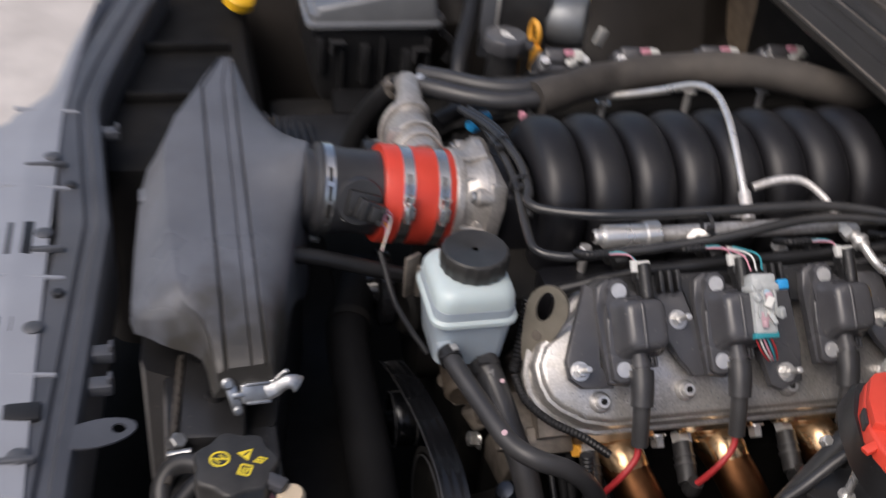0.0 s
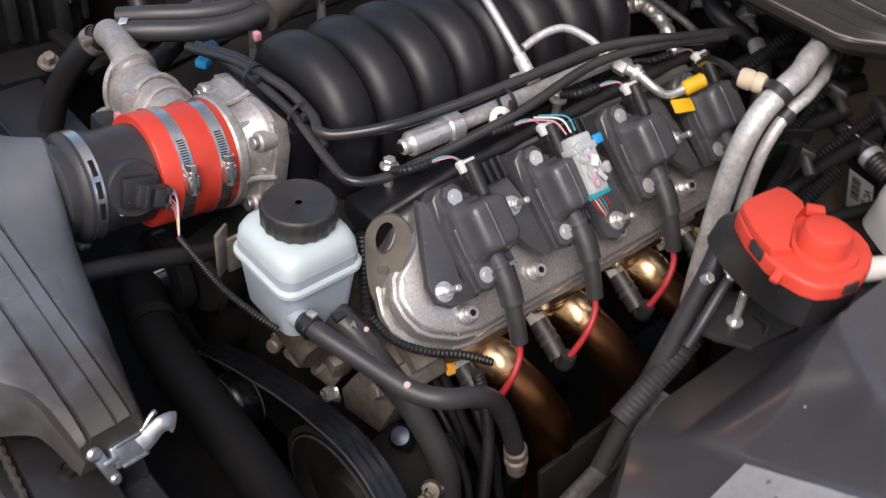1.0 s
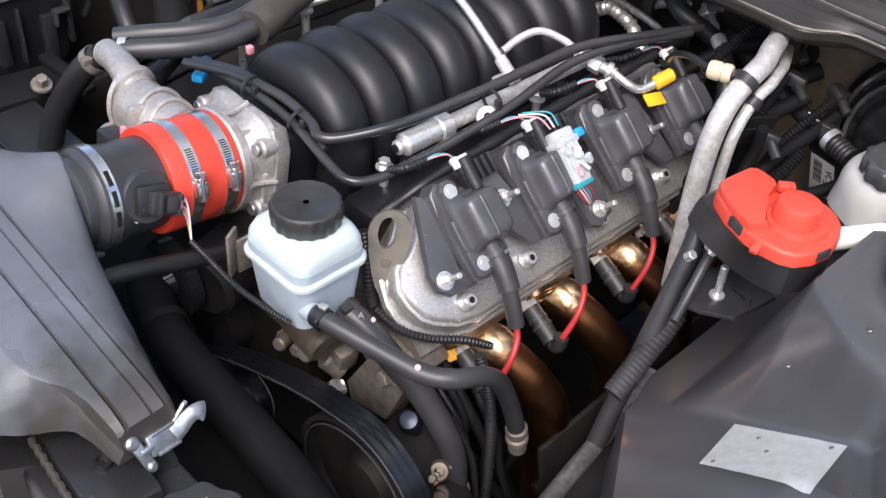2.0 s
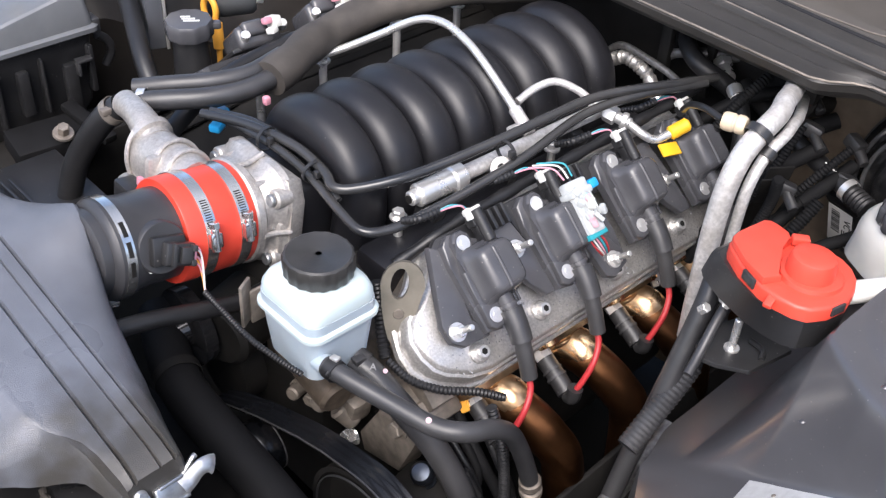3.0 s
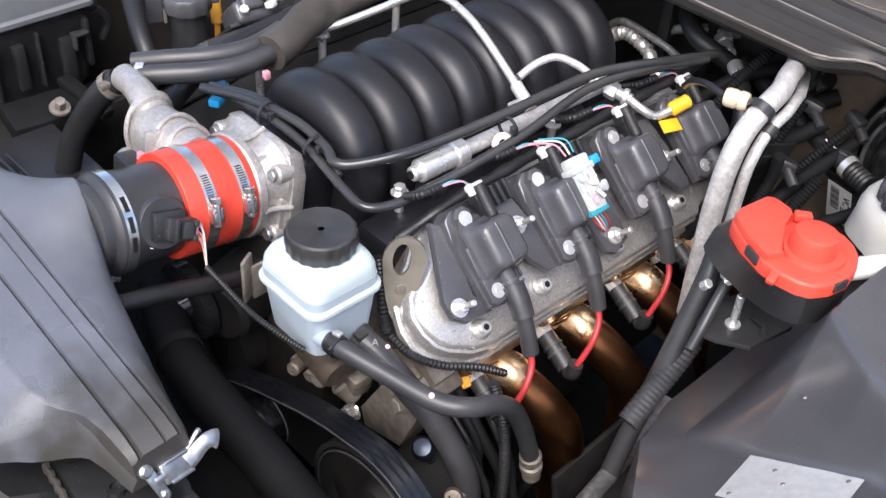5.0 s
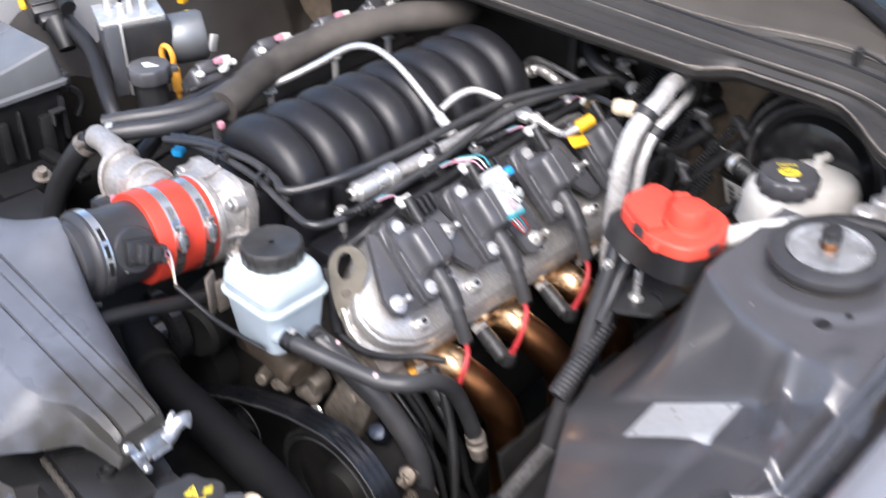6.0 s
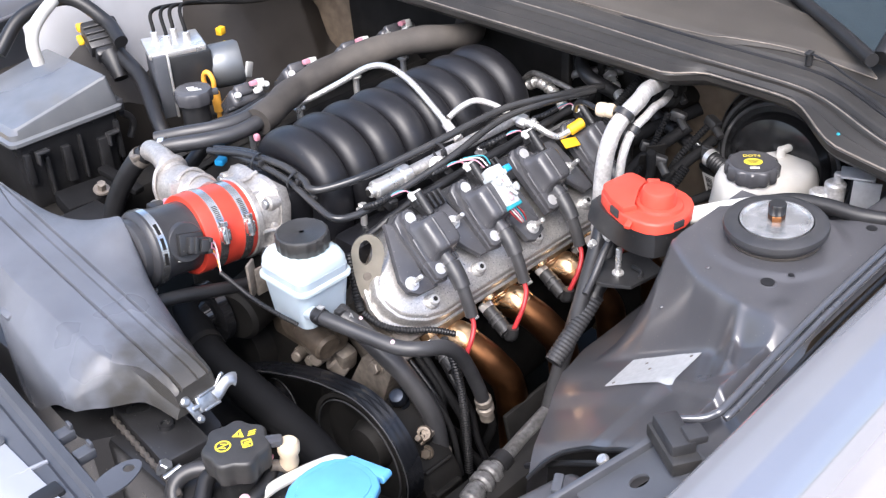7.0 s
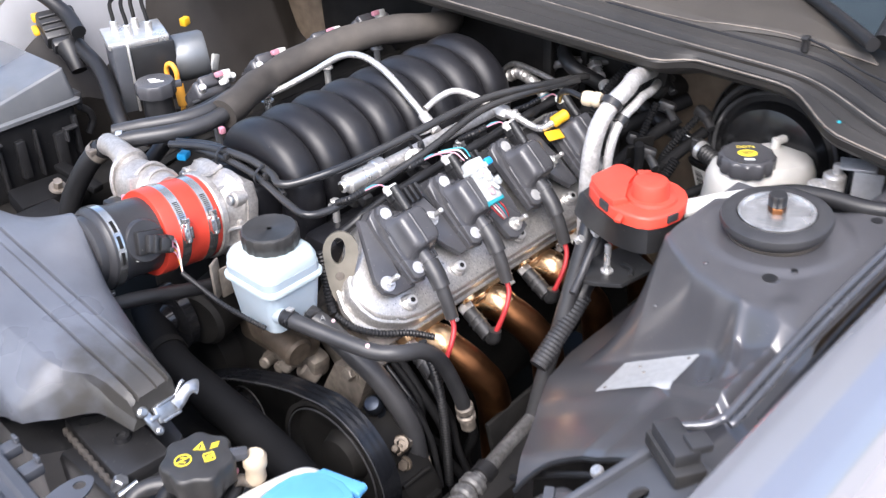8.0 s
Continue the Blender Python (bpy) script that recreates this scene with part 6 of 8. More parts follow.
for r, h in ((0.1025, 0.040), (0.0885, 0.053)):
    part("pressed_ring", sweep([BM @ Vector((r * math.cos(2 * math.pi * k / 72), r * math.sin(2 * math.pi * k / 72), h)) for k in range(73)], 0.0028, 8), GLOSS_RIM, booster, "shiny pressed ring")
brake = thing("brake_reservoir", (0.745, 0.44, 0.80), "milky white brake fluid reservoir with black cap", "reservoir")
BR = pose(0.770, 0.436, 0, 0, 0, -30)


def bloop(w, d, r, z):
    return [BR @ Vector((x, y, z)) for x, y in rounded(w, d, r, 5)]


part("tank", loft([bloop(0.11, 0.07, 0.02, 0.785), bloop(0.140, 0.090, 0.03, 0.80), bloop(0.142, 0.086, 0.038, 0.826), bloop(0.141, 0.085, 0.038, 0.839), bloop(0.132, 0.080, 0.036, 0.850), bloop(0.118, 0.072, 0.034, 0.857), bloop(0.08, 0.05, 0.024, 0.860)]), WHITE_TANK, brake)
capb = part("cap", merged(lathe([(0.0325, 0.855), (0.0345, 0.858), (0.0345, 0.873), (0.0325, 0.8755)], Matrix.Translation((0.737, 0.441, 0)), 84, 12, 0.045), lathe([(0.0325, 0.8755), (0.030, 0.8768), (0.028, 0.8763)], Matrix.Translation((0.737, 0.441, 0)), 36)), BLACK_SOFT, brake, "black screw cap with yellow symbol")
PM = frame_of((0.737, 0.441, 0.8763), (0, 0, 1), (0.62, -0.78, 0))
part("symbol", merged(lathe([(0.0105, 0), (0.0105, 0.0004)], PM @ Matrix.Diagonal((1.15, 0.85, 1, 1)), 28)), YELLOW_PRINT, capb, "yellow brake symbol")
part("symbol_ring", merged(*[box((0.018 - 0.004 * k, 0.0011, 0.0004), 0, PM @ Matrix.Translation((0, 0.003 - 0.003 * k, 0.0006))) for k in range(3)]), INK, capb)
part("lettering", text_mesh("DOT4", 0.0085, PM @ Matrix.Translation((0, 0.0165, 0.0))), YELLOW_PRINT, capb, "small yellow lettering")
part("lettering", merged(box((0.012, 0.004, 0.0004), 0, PM @ Matrix.Translation((0, -0.0165, 0.0002)))), PAPER, capb)
part("nipple", merged(rod((0.800, 0.437, 0.845), (0.803, 0.436, 0.872), 0.006, 14, 0.001), rod((0.803, 0.436, 0.868), (0.826, 0.430, 0.868), 0.0055, 14, 0.001)), WHITE_TANK, brake)
master = thing("master_cylinder", (0.78, 0.35, 0.85), "silver metal line block and bracket beside the brake booster", "bracket")
part("bracket", merged(box((0.034, 0.040, 0.003), 0.001, pose(0.778, 0.318, 0.884, 0, 4, 24)), box((0.003, 0.034, 0.052), 0.001, pose(0.7665, 0.2985, 0.860, 0, -8, 20)), box((0.026, 0.003, 0.046), 0.001, pose(0.788, 0.300, 0.862, 0, 0, 24))), GALV, master, "bent galvanised bracket")
part("block", merged(rod((0.764, 0.338, 0.835), (0.764, 0.338, 0.872), 0.0135, 24, 0.003), rod((0.755, 0.352, 0.838), (0.755, 0.352, 0.858), 0.014, 24, 0.003), rod((0.765, 0.336, 0.872), (0.765, 0.336, 0.885), 0.006, 12, 0.001)), PIPE_ALU, master, "cast line block with bleed nipple")

vac = thing("vacuum_hose", (0.78, 0.55, 0.86), "black ribbed vacuum hose to the brake booster", "hose")
part("clamp", band(frame_of((0.7925, 0.536, 0.8262), (0.26, 1, 0.13)), 0.0122, 0.008, 0.001, 24), STEEL, vac, "steel hose clamp")
part("hose", tube([(0.845, 0.72, 0.858), (0.832, 0.67, 0.846), (0.82, 0.629, 0.838), (0.806, 0.583, 0.832), (0.792, 0.535, 0.826), (0.783, 0.505, 0.822)], 0.0105, 16), RUBBER, vac)
part("ribs", corrugated([(0.79, 0.530, 0.8255), (0.783, 0.505, 0.822)], 0.0118, 0.005, 0.06, 16), RUBBER, vac)
for k in range(4):
    part("white_mark", box((0.0016, 0.006, 0.0006), 0, frame_of((0.7985 - 0.0014 * k, 0.571 - 0.0055 * k, 0.8402 - 0.0007 * k), (-0.5, -0.1, 0.85), (1, -0.5, 0.4))), PAPER, vac)

vc = thing("bar_code_label", (0.829, 0.546, 0.752), "white bar code label with the letters VC", "label")
VM = frame_of((0.8295, 0.546, 0.752), (Vector((-0.005, -0.036, -0.001)).cross(Vector((-0.034, -0.018, 0.078)))), (-0.005, -0.036, -0.001))
part("sheet", box((0.034, 0.066, 0.0008), 0.0002, VM), PAPER, vc)
part("letters", text_mesh("VC", 0.013, VM @ pose(0.010, 0.012, 0.0006, 0, 0, -90)), INK, vc, "black letters")
part("bars", merged(*[box((0.012, 0.0012 + 0.0008 * (k % 3), 0.0003), 0, VM @ Matrix.Translation((-0.006, 0.026 - 0.0036 * k, 0.0006))) for k in range(11)]), INK, vc)
part("print", merged(*[box((0.0016, 0.03, 0.0003), 0, VM @ Matrix.Translation((0.004 + 0.003 * k, -0.016, 0.0006))) for k in range(3)]), INK, vc)
holder = thing("relay_housing", (0.84, 0.55, 0.74), "black relay housing carrying the bar code label", "housing")
part("housing", box((0.042, 0.084, 0.040), 0.005, VM @ pose(0, -0.006, -0.0212)), BLACK, holder)
part("lid", box((0.046, 0.012, 0.044), 0.003, VM @ pose(0, 0.040, -0.022)), BLACK, holder)

rear = thing("rear_harness", (0.8, 0.65, 0.85), "bundle of black cables and connectors by the firewall", "wiring harness")
for k, (a, b, c2, r) in enumerate((((0.70, 0.66, 0.70), (0.74, 0.63, 0.80), (0.80, 0.58, 0.86), 0.009), ((0.68, 0.60, 0.72), (0.72, 0.57, 0.80), (0.82, 0.55, 0.84), 0.008),
                                  ((0.72, 0.70, 0.74), (0.78, 0.66, 0.82), (0.86, 0.60, 0.86), 0.010), ((0.66, 0.55, 0.70), (0.70, 0.53, 0.78), (0.76, 0.50, 0.80), 0.007),
                                  ((0.74, 0.76, 0.78), (0.80, 0.70, 0.86), (0.87, 0.64, 0.88), 0.008), ((0.70, 0.63, 0.68), (0.70, 0.60, 0.76), (0.74, 0.56, 0.82), 0.006))):
    part("cable", tube([a, b, c2], r, 12), MATTE_HOSE, rear)
for x, y, z, rz in ((0.80, 0.60, 0.87, 20), (0.83, 0.56, 0.86, -15), (0.76, 0.62, 0.83, 40), (0.84, 0.63, 0.89, 0), (0.72, 0.575, 0.84, 30), (0.80, 0.545, 0.83, 10)):
    part("plug", merged(box((0.017, 0.024, 0.016), 0.004, pose(x, y, z, 15, 10, rz)), rod((x, y, z), (x - 0.012, y - 0.022, z - 0.012), 0.006, 12, 0.001)), BLACK, rear)
part("bracket", merged(box((0.03, 0.003, 0.06), 0.001, pose(0.745, 0.60, 0.82, 15, 0, -35)), box((0.02, 0.003, 0.02), 0.001, pose(0.71, 0.59, 0.84, 15, 0, -35))), DARK, rear)
part("heater_hose", tube([(0.87, 0.70, 0.80), (0.82, 0.72, 0.86), (0.80, 0.76, 0.885), (0.83, 0.80, 0.89), (0.88, 0.82, 0.88)], 0.011, 14), RUBBER, rear)
for k, (p, q, r2, rr) in enumerate((((0.70, 0.60, 0.74), (0.715, 0.585, 0.81), (0.70, 0.575, 0.86), 0.006), ((0.73, 0.64, 0.75), (0.74, 0.61, 0.82), (0.775, 0.60, 0.885), 0.005),
                                   ((0.76, 0.67, 0.78), (0.755, 0.64, 0.85), (0.79, 0.625, 0.905), 0.0045), ((0.68, 0.58, 0.72), (0.69, 0.555, 0.78), (0.735, 0.54, 0.835), 0.007),
                                   ((0.74, 0.70, 0.80), (0.75, 0.68, 0.87), (0.80, 0.66, 0.92), 0.006), ((0.78, 0.60, 0.76), (0.765, 0.575, 0.82), (0.80, 0.55, 0.87), 0.005))):
    part("wire_loom", corrugated([p, q, r2], rr, 0.004), MATTE_HOSE, rear)
part("white_plug", merged(lathe([(0.0085, 0), (0.0098, 0.003), (0.0098, 0.011), (0.0088, 0.012), (0.0088, 0.014), (0.0098, 0.015), (0.0098, 0.021), (0.008, 0.024)], frame_of((0.632, 0.618, 0.938), (0.25, -0.9, 0.05)), 22)), CREAM, rear, "cream round connector")
part("connector_lead", tube([(0.632, 0.619, 0.938), (0.640, 0.645, 0.936), (0.662, 0.675, 0.918), (0.69, 0.70, 0.890)], 0.0038, 10), RUBBER, rear)
port = thing("service_port", (0.82, 0.72, 0.88), "pale metal service port with ringed cap", "service port")
part("body", merged(rod((0.835, 0.745, 0.874), (0.822, 0.728, 0.870), 0.009, 16, 0.001), hexrod((0.842, 0.754, 0.877), (0.834, 0.744, 0.873), 0.012), rod((0.812, 0.713, 0.868), (0.800, 0.697, 0.864), 0.0095, 16, 0.001)), STEEL, port)
part("hose", tube([(0.803, 0.70, 0.865), (0.79, 0.683, 0.855), (0.77, 0.665, 0.83), (0.76, 0.66, 0.78)], 0.010, 14), RUBBER, port)
heat = thing("heat_shield_pipes", (0.85, 0.86, 0.85), "pale foil-wrapped pipes behind the intake", "pipe")
part("pipe", tube([(0.775, 0.73, 0.80), (0.79, 0.765, 0.845), (0.80, 0.79, 0.853), (0.80, 0.83, 0.860), (0.80, 0.872, 0.862), (0.805, 0.90, 0.84)], 0.0045, 12), STAINED_PIPE, heat)
part("pipe", tube([(0.86, 0.74, 0.88), (0.832, 0.775, 0.882), (0.83, 0.80, 0.872), (0.83, 0.82, 0.86), (0.85, 0.85, 0.82)], 0.006, 12), STAINED_PIPE, heat)
part("wrap", tube([(0.795, 0.80, 0.815), (0.80, 0.826, 0.838), (0.80, 0.845, 0.846), (0.80, 0.864, 0.849), (0.80, 0.88, 0.84)], lambda s: 0.0085 + 0.0012 * math.sin(70 * s), 14), ALU, heat, "crinkled foil wrap")
part("stay", merged(box((0.012, 0.016, 0.11), 0.003, pose(0.822, 0.822, 0.87)), box((0.010, 0.012, 0.11), 0.003, pose(0.835, 0.765, 0.88))), DARK, heat, "black stay")

# ---------------------------------------------------------------- strut mount and label
strut = thing("strut_mount", (0.55, 0.306, 0.90), "black rubber strut mount with a silver cup and capped nut", "strut mount")
SM = frame_of((0.551, 0.306, 0.9075), (-0.05, 0.02, 1))
part("rubber", lathe([(0.046, -0.002), (0.0525, 0.004), (0.0570, 0.0105), (0.0578, 0.014), (0.0565, 0.018), (0.052, 0.0205), (0.0410, 0.0205), (0.039, 0.012)], SM, 56), HOSE, strut)
part("rubber_base", lathe([(0.046, -0.004), (0.0515, -0.001), (0.0525, 0.0025), (0.049, 0.004)], SM, 48), FOAM, strut, "worn tan underside")
part("cup", lathe([(0.0395, 0.0190), (0.0395, 0.0216), (0.0370, 0.0218), (0.0340, 0.0150), (0.0305, 0.0138), (0.0290, 0.0150), (0.0225, 0.0146), (0.0190, 0.0122), (0.0140, 0.0128), (0.0125, 0.0165), (0.0110, 0.0168)], SM, 48), mat("dull_zinc", (0.56, 0.56, 0.56), 0.24, 0.8, var=0.35, scale=60, dust=0.4, dust_color=(0.2, 0.19, 0.17)), strut, "bright dished steel cup")
part("nut", merged(hexrod(SM @ Vector((0.004, 0.002, 0.015)), SM @ Vector((0.004, 0.002, 0.026)), 0.0095)), HEADER, strut, "coppery nut")
part("cap", merged(lathe([(0.0088, 0.026), (0.0095, 0.027), (0.0095, 0.038), (0.0085, 0.0395)], SM @ Matrix.Translation((0.004, 0.002, 0)), 40, 14, 0.05)), BLACK, strut, "black knurled cap")
for x, y, r in ((0.472, 0.268, 0.0075), (0.497, 0.255, 0.0032), (0.64, 0.235, 0.006)):
    part("apron_hole", lathe([(r, 0), (r, 0.0008)], frame_of((x, y, apron_height(x, y) + 0.0004), (0, 0, 1)), 24), RUBBER, car, "dark hole in the apron")
    part("apron_hole_rim", lathe([(r * 1.35, 0), (r * 1.25, 0.0006)], frame_of((x, y, apron_height(x, y) - 0.0004), (0, 0, 1)), 24), BAY_PAINT, car)


def draped(u, v):
    a, b, c3, d = (Vector((0.353, 0.386, 0)), Vector((0.341, 0.292, 0)), Vector((0.416, 0.392, 0)), Vector((0.401, 0.296, 0)))
    p = (a * (1 - u) + c3 * u) * (1 - v) + (b * (1 - u) + d * u) * v
    return Vector((p.x, p.y, apron_height(p.x, p.y) + 0.0012 + 0.0006 * noise.noise(p * 90)))


label = thing("apron_label", (0.385, 0.345, 0.80), "wrinkled silver foil label stuck on the apron", "label")
part("foil", surface(draped, 20, 24), LABEL, label)
for u, v in ((0.1, 0.1), (0.9, 0.9), (0.55, 0.45), (0.8, 0.3)):
    p = draped(u, v)
    part("rivet_mark", lathe([(0.0022, 0), (0.0018, 0.0007)], frame_of(p, (0, 0.59, 0.8)), 10), ALU_DIRTY, label)
for x, y in ((0.44, 0.375), (0.455, 0.33)):
    part("weld_dimple", lathe([(0.0035, 0), (0.0028, 0.0012), (0.001, 0.0018)], frame_of((x, y, apron_height(x, y)), (0, 0.5, 0.86)), 14), BAY_PAINT, car)

# ---------------------------------------------------------------- coolant and washer fillers
radiator = thing("radiator", (-0.03, 0.7, 0.5), "black radiator end tank under the air box", "radiator")
part("tank", merged(cbox(-0.06, 0.045, 0.36, 1.35, 0.45, 0.735, 0.01), box((0.060, 0.13, 0.022), 0.006, pose(-0.012, 0.735, 0.741, 0, 0, -5))), BLACK, radiator)
part("drain_boss", lathe([(0.009, 0), (0.009, 0.006), (0.005, 0.006), (0.005, 0.003)], Matrix.Translation((-0.012, 0.722, 0.752)), 18), BLACK, radiator)
part("crimp_edge", sweep([Vector((-0.058 + 0.0006 * k + 0.0012 * (k % 2), 0.628 + 0.006 * k, 0.743 + 0.002 * (k % 2))) for k in range(28)], 0.0036, 8), FOAM, radiator, "crimped metal edge")
part("bolt", merged(hexrod((-0.052, 0.672, 0.742), (-0.046, 0.668, 0.756), 0.008), rod((-0.056, 0.66, 0.745), (-0.036, 0.656, 0.751), 0.004, 10)), LATCH, radiator)
part("hose", tube([(-0.05, 0.60, 0.745), (-0.03, 0.615, 0.755), (-0.012, 0.612, 0.757), (0.0, 0.605, 0.755)], 0.0095, 14), RUBBER, radiator)
part("overflow_hose", tube([(-0.012, 0.618, 0.757), (-0.034, 0.637, 0.756), (-0.052, 0.643, 0.748), (-0.063, 0.634, 0.735), (-0.062, 0.615, 0.722), (-0.05, 0.60, 0.70)], 0.0092, 14), HOSE, radiator)
part("bleed_hose", tube([(0.030, 0.580, 0.755), (0.010, 0.566, 0.752), (-0.012, 0.560, 0.750), (-0.035, 0.568, 0.745), (-0.055, 0.585, 0.73), (-0.07, 0.60, 0.70)], 0.0085, 14), RUBBER, radiator)
part("paint_mark", lathe([(0.006, 0), (0.005, 0.0007)], frame_of((-0.022, 0.5595, 0.7578), (-0.2, -0.35, 0.9)), 12), PALE_PINK, radiator, "pink paint dab")
coolant = thing("coolant_filler", (-0.001, 0.593, 0.76), "black scalloped coolant cap with yellow warning symbols", "filler cap")
CM = Matrix.Translation((-0.001, 0.593, 0))
part("neck", lathe([(0.024, 0.70), (0.024, 0.770), (0.026, 0.775)], CM, 28), BLACK, coolant)
capc = part("cap", lathe([(0.029, 0.768), (0.033, 0.772), (0.034, 0.785), (0.0345, 0.797), (0.0325, 0.800), (0.0315, 0.8005)], CM, 72, 7, 0.065), CAP_GREY, coolant)
part("handle", box((0.028, 0.014, 0.010), 0.004, pose(0.027, 0.573, 0.795, 0, 0, -38)), BLACK_SOFT, capc)
TOP = frame_of((-0.001, 0.593, 0.8007), (0, 0, 1), (0.66, -0.75, 0))
ringsym = [(0.0085 * math.cos(radians(15 * k)), 0.0085 * math.sin(radians(15 * k))) for k in range(24)]
ringin = [(0.0068 * math.cos(radians(15 * k)), 0.0068 * math.sin(radians(15 * k))) for k in range(24)]
part("symbol", merged(ring_plate(ringsym, ringin, 0, 0.0004, TOP @ Matrix.Translation((-0.012, -0.006, 0))), box((0.014, 0.0016, 0.0004), 0, TOP @ pose(-0.012, -0.006, 0.0003, 0, 0, 40)), box((0.007, 0.0012, 0.0004), 0, TOP @ pose(-0.012, -0.003, 0.0003)), box((0.007, 0.0012, 0.0004), 0, TOP @ pose(-0.012, -0.009, 0.0003))), YELLOW_PRINT, capc, "yellow round warning symbol")
part("symbol", prism([(-0.006, 0.008), (0.007, 0.008), (0.0005, 0.020)], 0, 0.0004, TOP), YELLOW_PRINT, capc, "yellow warning triangle")
part("symbol_mark", box((0.0014, 0.006, 0.0004), 0, TOP @ pose(0.0005, 0.0125, 0.0005)), INK, capc)
part("symbol", merged(ring_plate(rounded(0.011, 0.012, 0.002, 5), rounded(0.008, 0.009, 0.001, 5), 0, 0.0004, TOP @ pose(0.012, -0.001, 0, 0, 0, 25)), *[box((0.007, 0.001, 0.0004), 0, TOP @ pose(0.012, 0.001 - 0.0025 * k, 0.0003, 0, 0, 25)) for k in range(3)]), YELLOW_PRINT, capc, "yellow manual symbol")
part("print", merged(*[box((0.008, 0.0014, 0.0004), 0, TOP @ pose(0.014, 0.012 + 0.003 * k, 0.0002, 0, 0, 25)) for k in range(3)]), YELLOW_PRINT, capc)
washer = thing("washer_filler", (0.065, 0.508, 0.74), "bright blue washer fluid cap on a pale filler neck", "filler cap")
WM = Matrix.Translation((0, 0, 0.764)) @ Matrix.Translation((0.045, 0.49, 0)) @ Matrix.Rotation(radians(4), 4, "Y") @ Matrix.Translation((-0.045, -0.49, 0))
WCAP = [(-0.005, 0.503), (0.0, 0.519), (0.012, 0.528), (0.027, 0.533), (0.043, 0.5345), (0.060, 0.532), (0.073, 0.528), (0.082, 0.520), (0.088, 0.506), (0.090, 0.490), (0.087, 0.474), (0.079, 0.462), (0.066, 0.455), (0.050, 0.451), (0.032, 0.451), (0.014, 0.457), (0.002, 0.468), (-0.005, 0.485)]
part("cap", merged(prism(WCAP, -0.003, 0.0055, WM, 0.003, 3), prism([(0.045 + (x - 0.045) * 0.8, 0.492 + (y - 0.492) * 0.8) for x, y in WCAP], 0.0055, 0.0068, WM, 0.001), prism([(0.045 + (x - 0.045) * 0.93, 0.492 + (y - 0.492) * 0.93) for x, y in WCAP], -0.016, -0.003, WM)), BLUE, washer)
part("tab", merged(prism([(0.080, 0.521), (0.090, 0.519), (0.102, 0.478), (0.096, 0.472), (0.086, 0.474)], 0.001, 0.005, WM, 0.0015), rod(WM @ Vector((0.088, 0.472, 0.0)), WM @ Vector((0.103, 0.476, 0.0)), 0.005, 14, 0.001)), BLUE, washer)
part("neck", tube([(0.045, 0.492, 0.752), (0.042, 0.50, 0.735), (0.02, 0.54, 0.69), (0.0, 0.55, 0.62)], 0.034, 24), WHITE_TANK, washer)
part("rim", tube([(-0.040, 0.562, 0.720), (-0.012, 0.560, 0.742), (0.010, 0.555, 0.753), (0.035, 0.547, 0.758), (0.060, 0.541, 0.758), (0.080, 0.534, 0.756), (0.092, 0.515, 0.75)], 0.0062, 14), WHITE_TANK, washer)
bung = thing("rubber_bung", (0.042, 0.56, 0.775), "cream rubber plug with a pink wire tag", "plug")
part("plug", lathe([(0.009, 0), (0.0105, 0.006), (0.0095, 0.016), (0.012, 0.022), (0.012, 0.031), (0.009, 0.035)], frame_of((0.040, 0.563, 0.758), (0.05, -0.05, 1)), 24), CREAM, bung)
part("tag", box((0.014, 0.008, 0.006), 0.002, pose(0.022, 0.573, 0.775, 0, 20, 30)), PINK, bung, "pink tag")
part("pipe", tube([(0.022, 0.572, 0.765), (0.032, 0.568, 0.76), (0.044, 0.55, 0.75), (0.05, 0.53, 0.73)], 0.006, 10), ALU_DIRTY, bung)

# ---------------------------------------------------------------- belt drive
drive = thing("belt_drive", (0.18, 0.65, 0.64), "black ribbed drive belt on steel pulleys", "belt drive")
PC = Vector((0.20, 0.635, 0.625))
part("pulley", lathe([(0.080, -0.013), (0.0845, -0.012), (0.0835, -0.009), (0.0835, 0.010), (0.0845, 0.012), (0.079, 0.012), (0.074, -0.002), (0.050, -0.006), (0.034, -0.012), (0.028, 0.004), (0.012, 0.006)], frame_of(PC, (-1, 0, 0)), 64), DARK, drive)
IC = Vector((0.20, 0.830, 0.586))
part("pulley", lathe([(0.030, -0.013), (0.032, -0.010), (0.032, 0.010), (0.030, 0.013), (0.024, 0.010), (0.012, 0.010), (0.008, 0.018)], frame_of(IC, (-1, 0, 0)), 40), BELT, drive)
# paler rings paint the glints on the black pulley rims
part("pulley_rim", band(frame_of((0.1865, PC.y, PC.z), (1, 0, 0)), 0.0752, 0.002, 0.0012, 56), HOSE, drive, "pale highlight ring on the pulley rim")
for x in (0.1875, 0.2125):
    part("pulley_rim", band(frame_of((x, IC.y, IC.z), (1, 0, 0)), 0.0315, 0.0014, 0.0008, 40), STAINED_PIPE, drive, "pale highlight ring on the pulley rim")
loop = [(PC.y - 0.0875 * math.sin(radians(t)), PC.z + 0.0875 * math.cos(radians(t))) for t in range(150, -14, -6)] + [(0.70, 0.701), (0.74, 0.688), (0.81, 0.659), (0.86, 0.634), (0.90, 0.61)]
belt = bmesh.new()
rails = []
RIBS = [(0.002 - 0.0006 * (k % 4 == 2), 0.187 + 0.026 * k / 12) for k in range(13)]
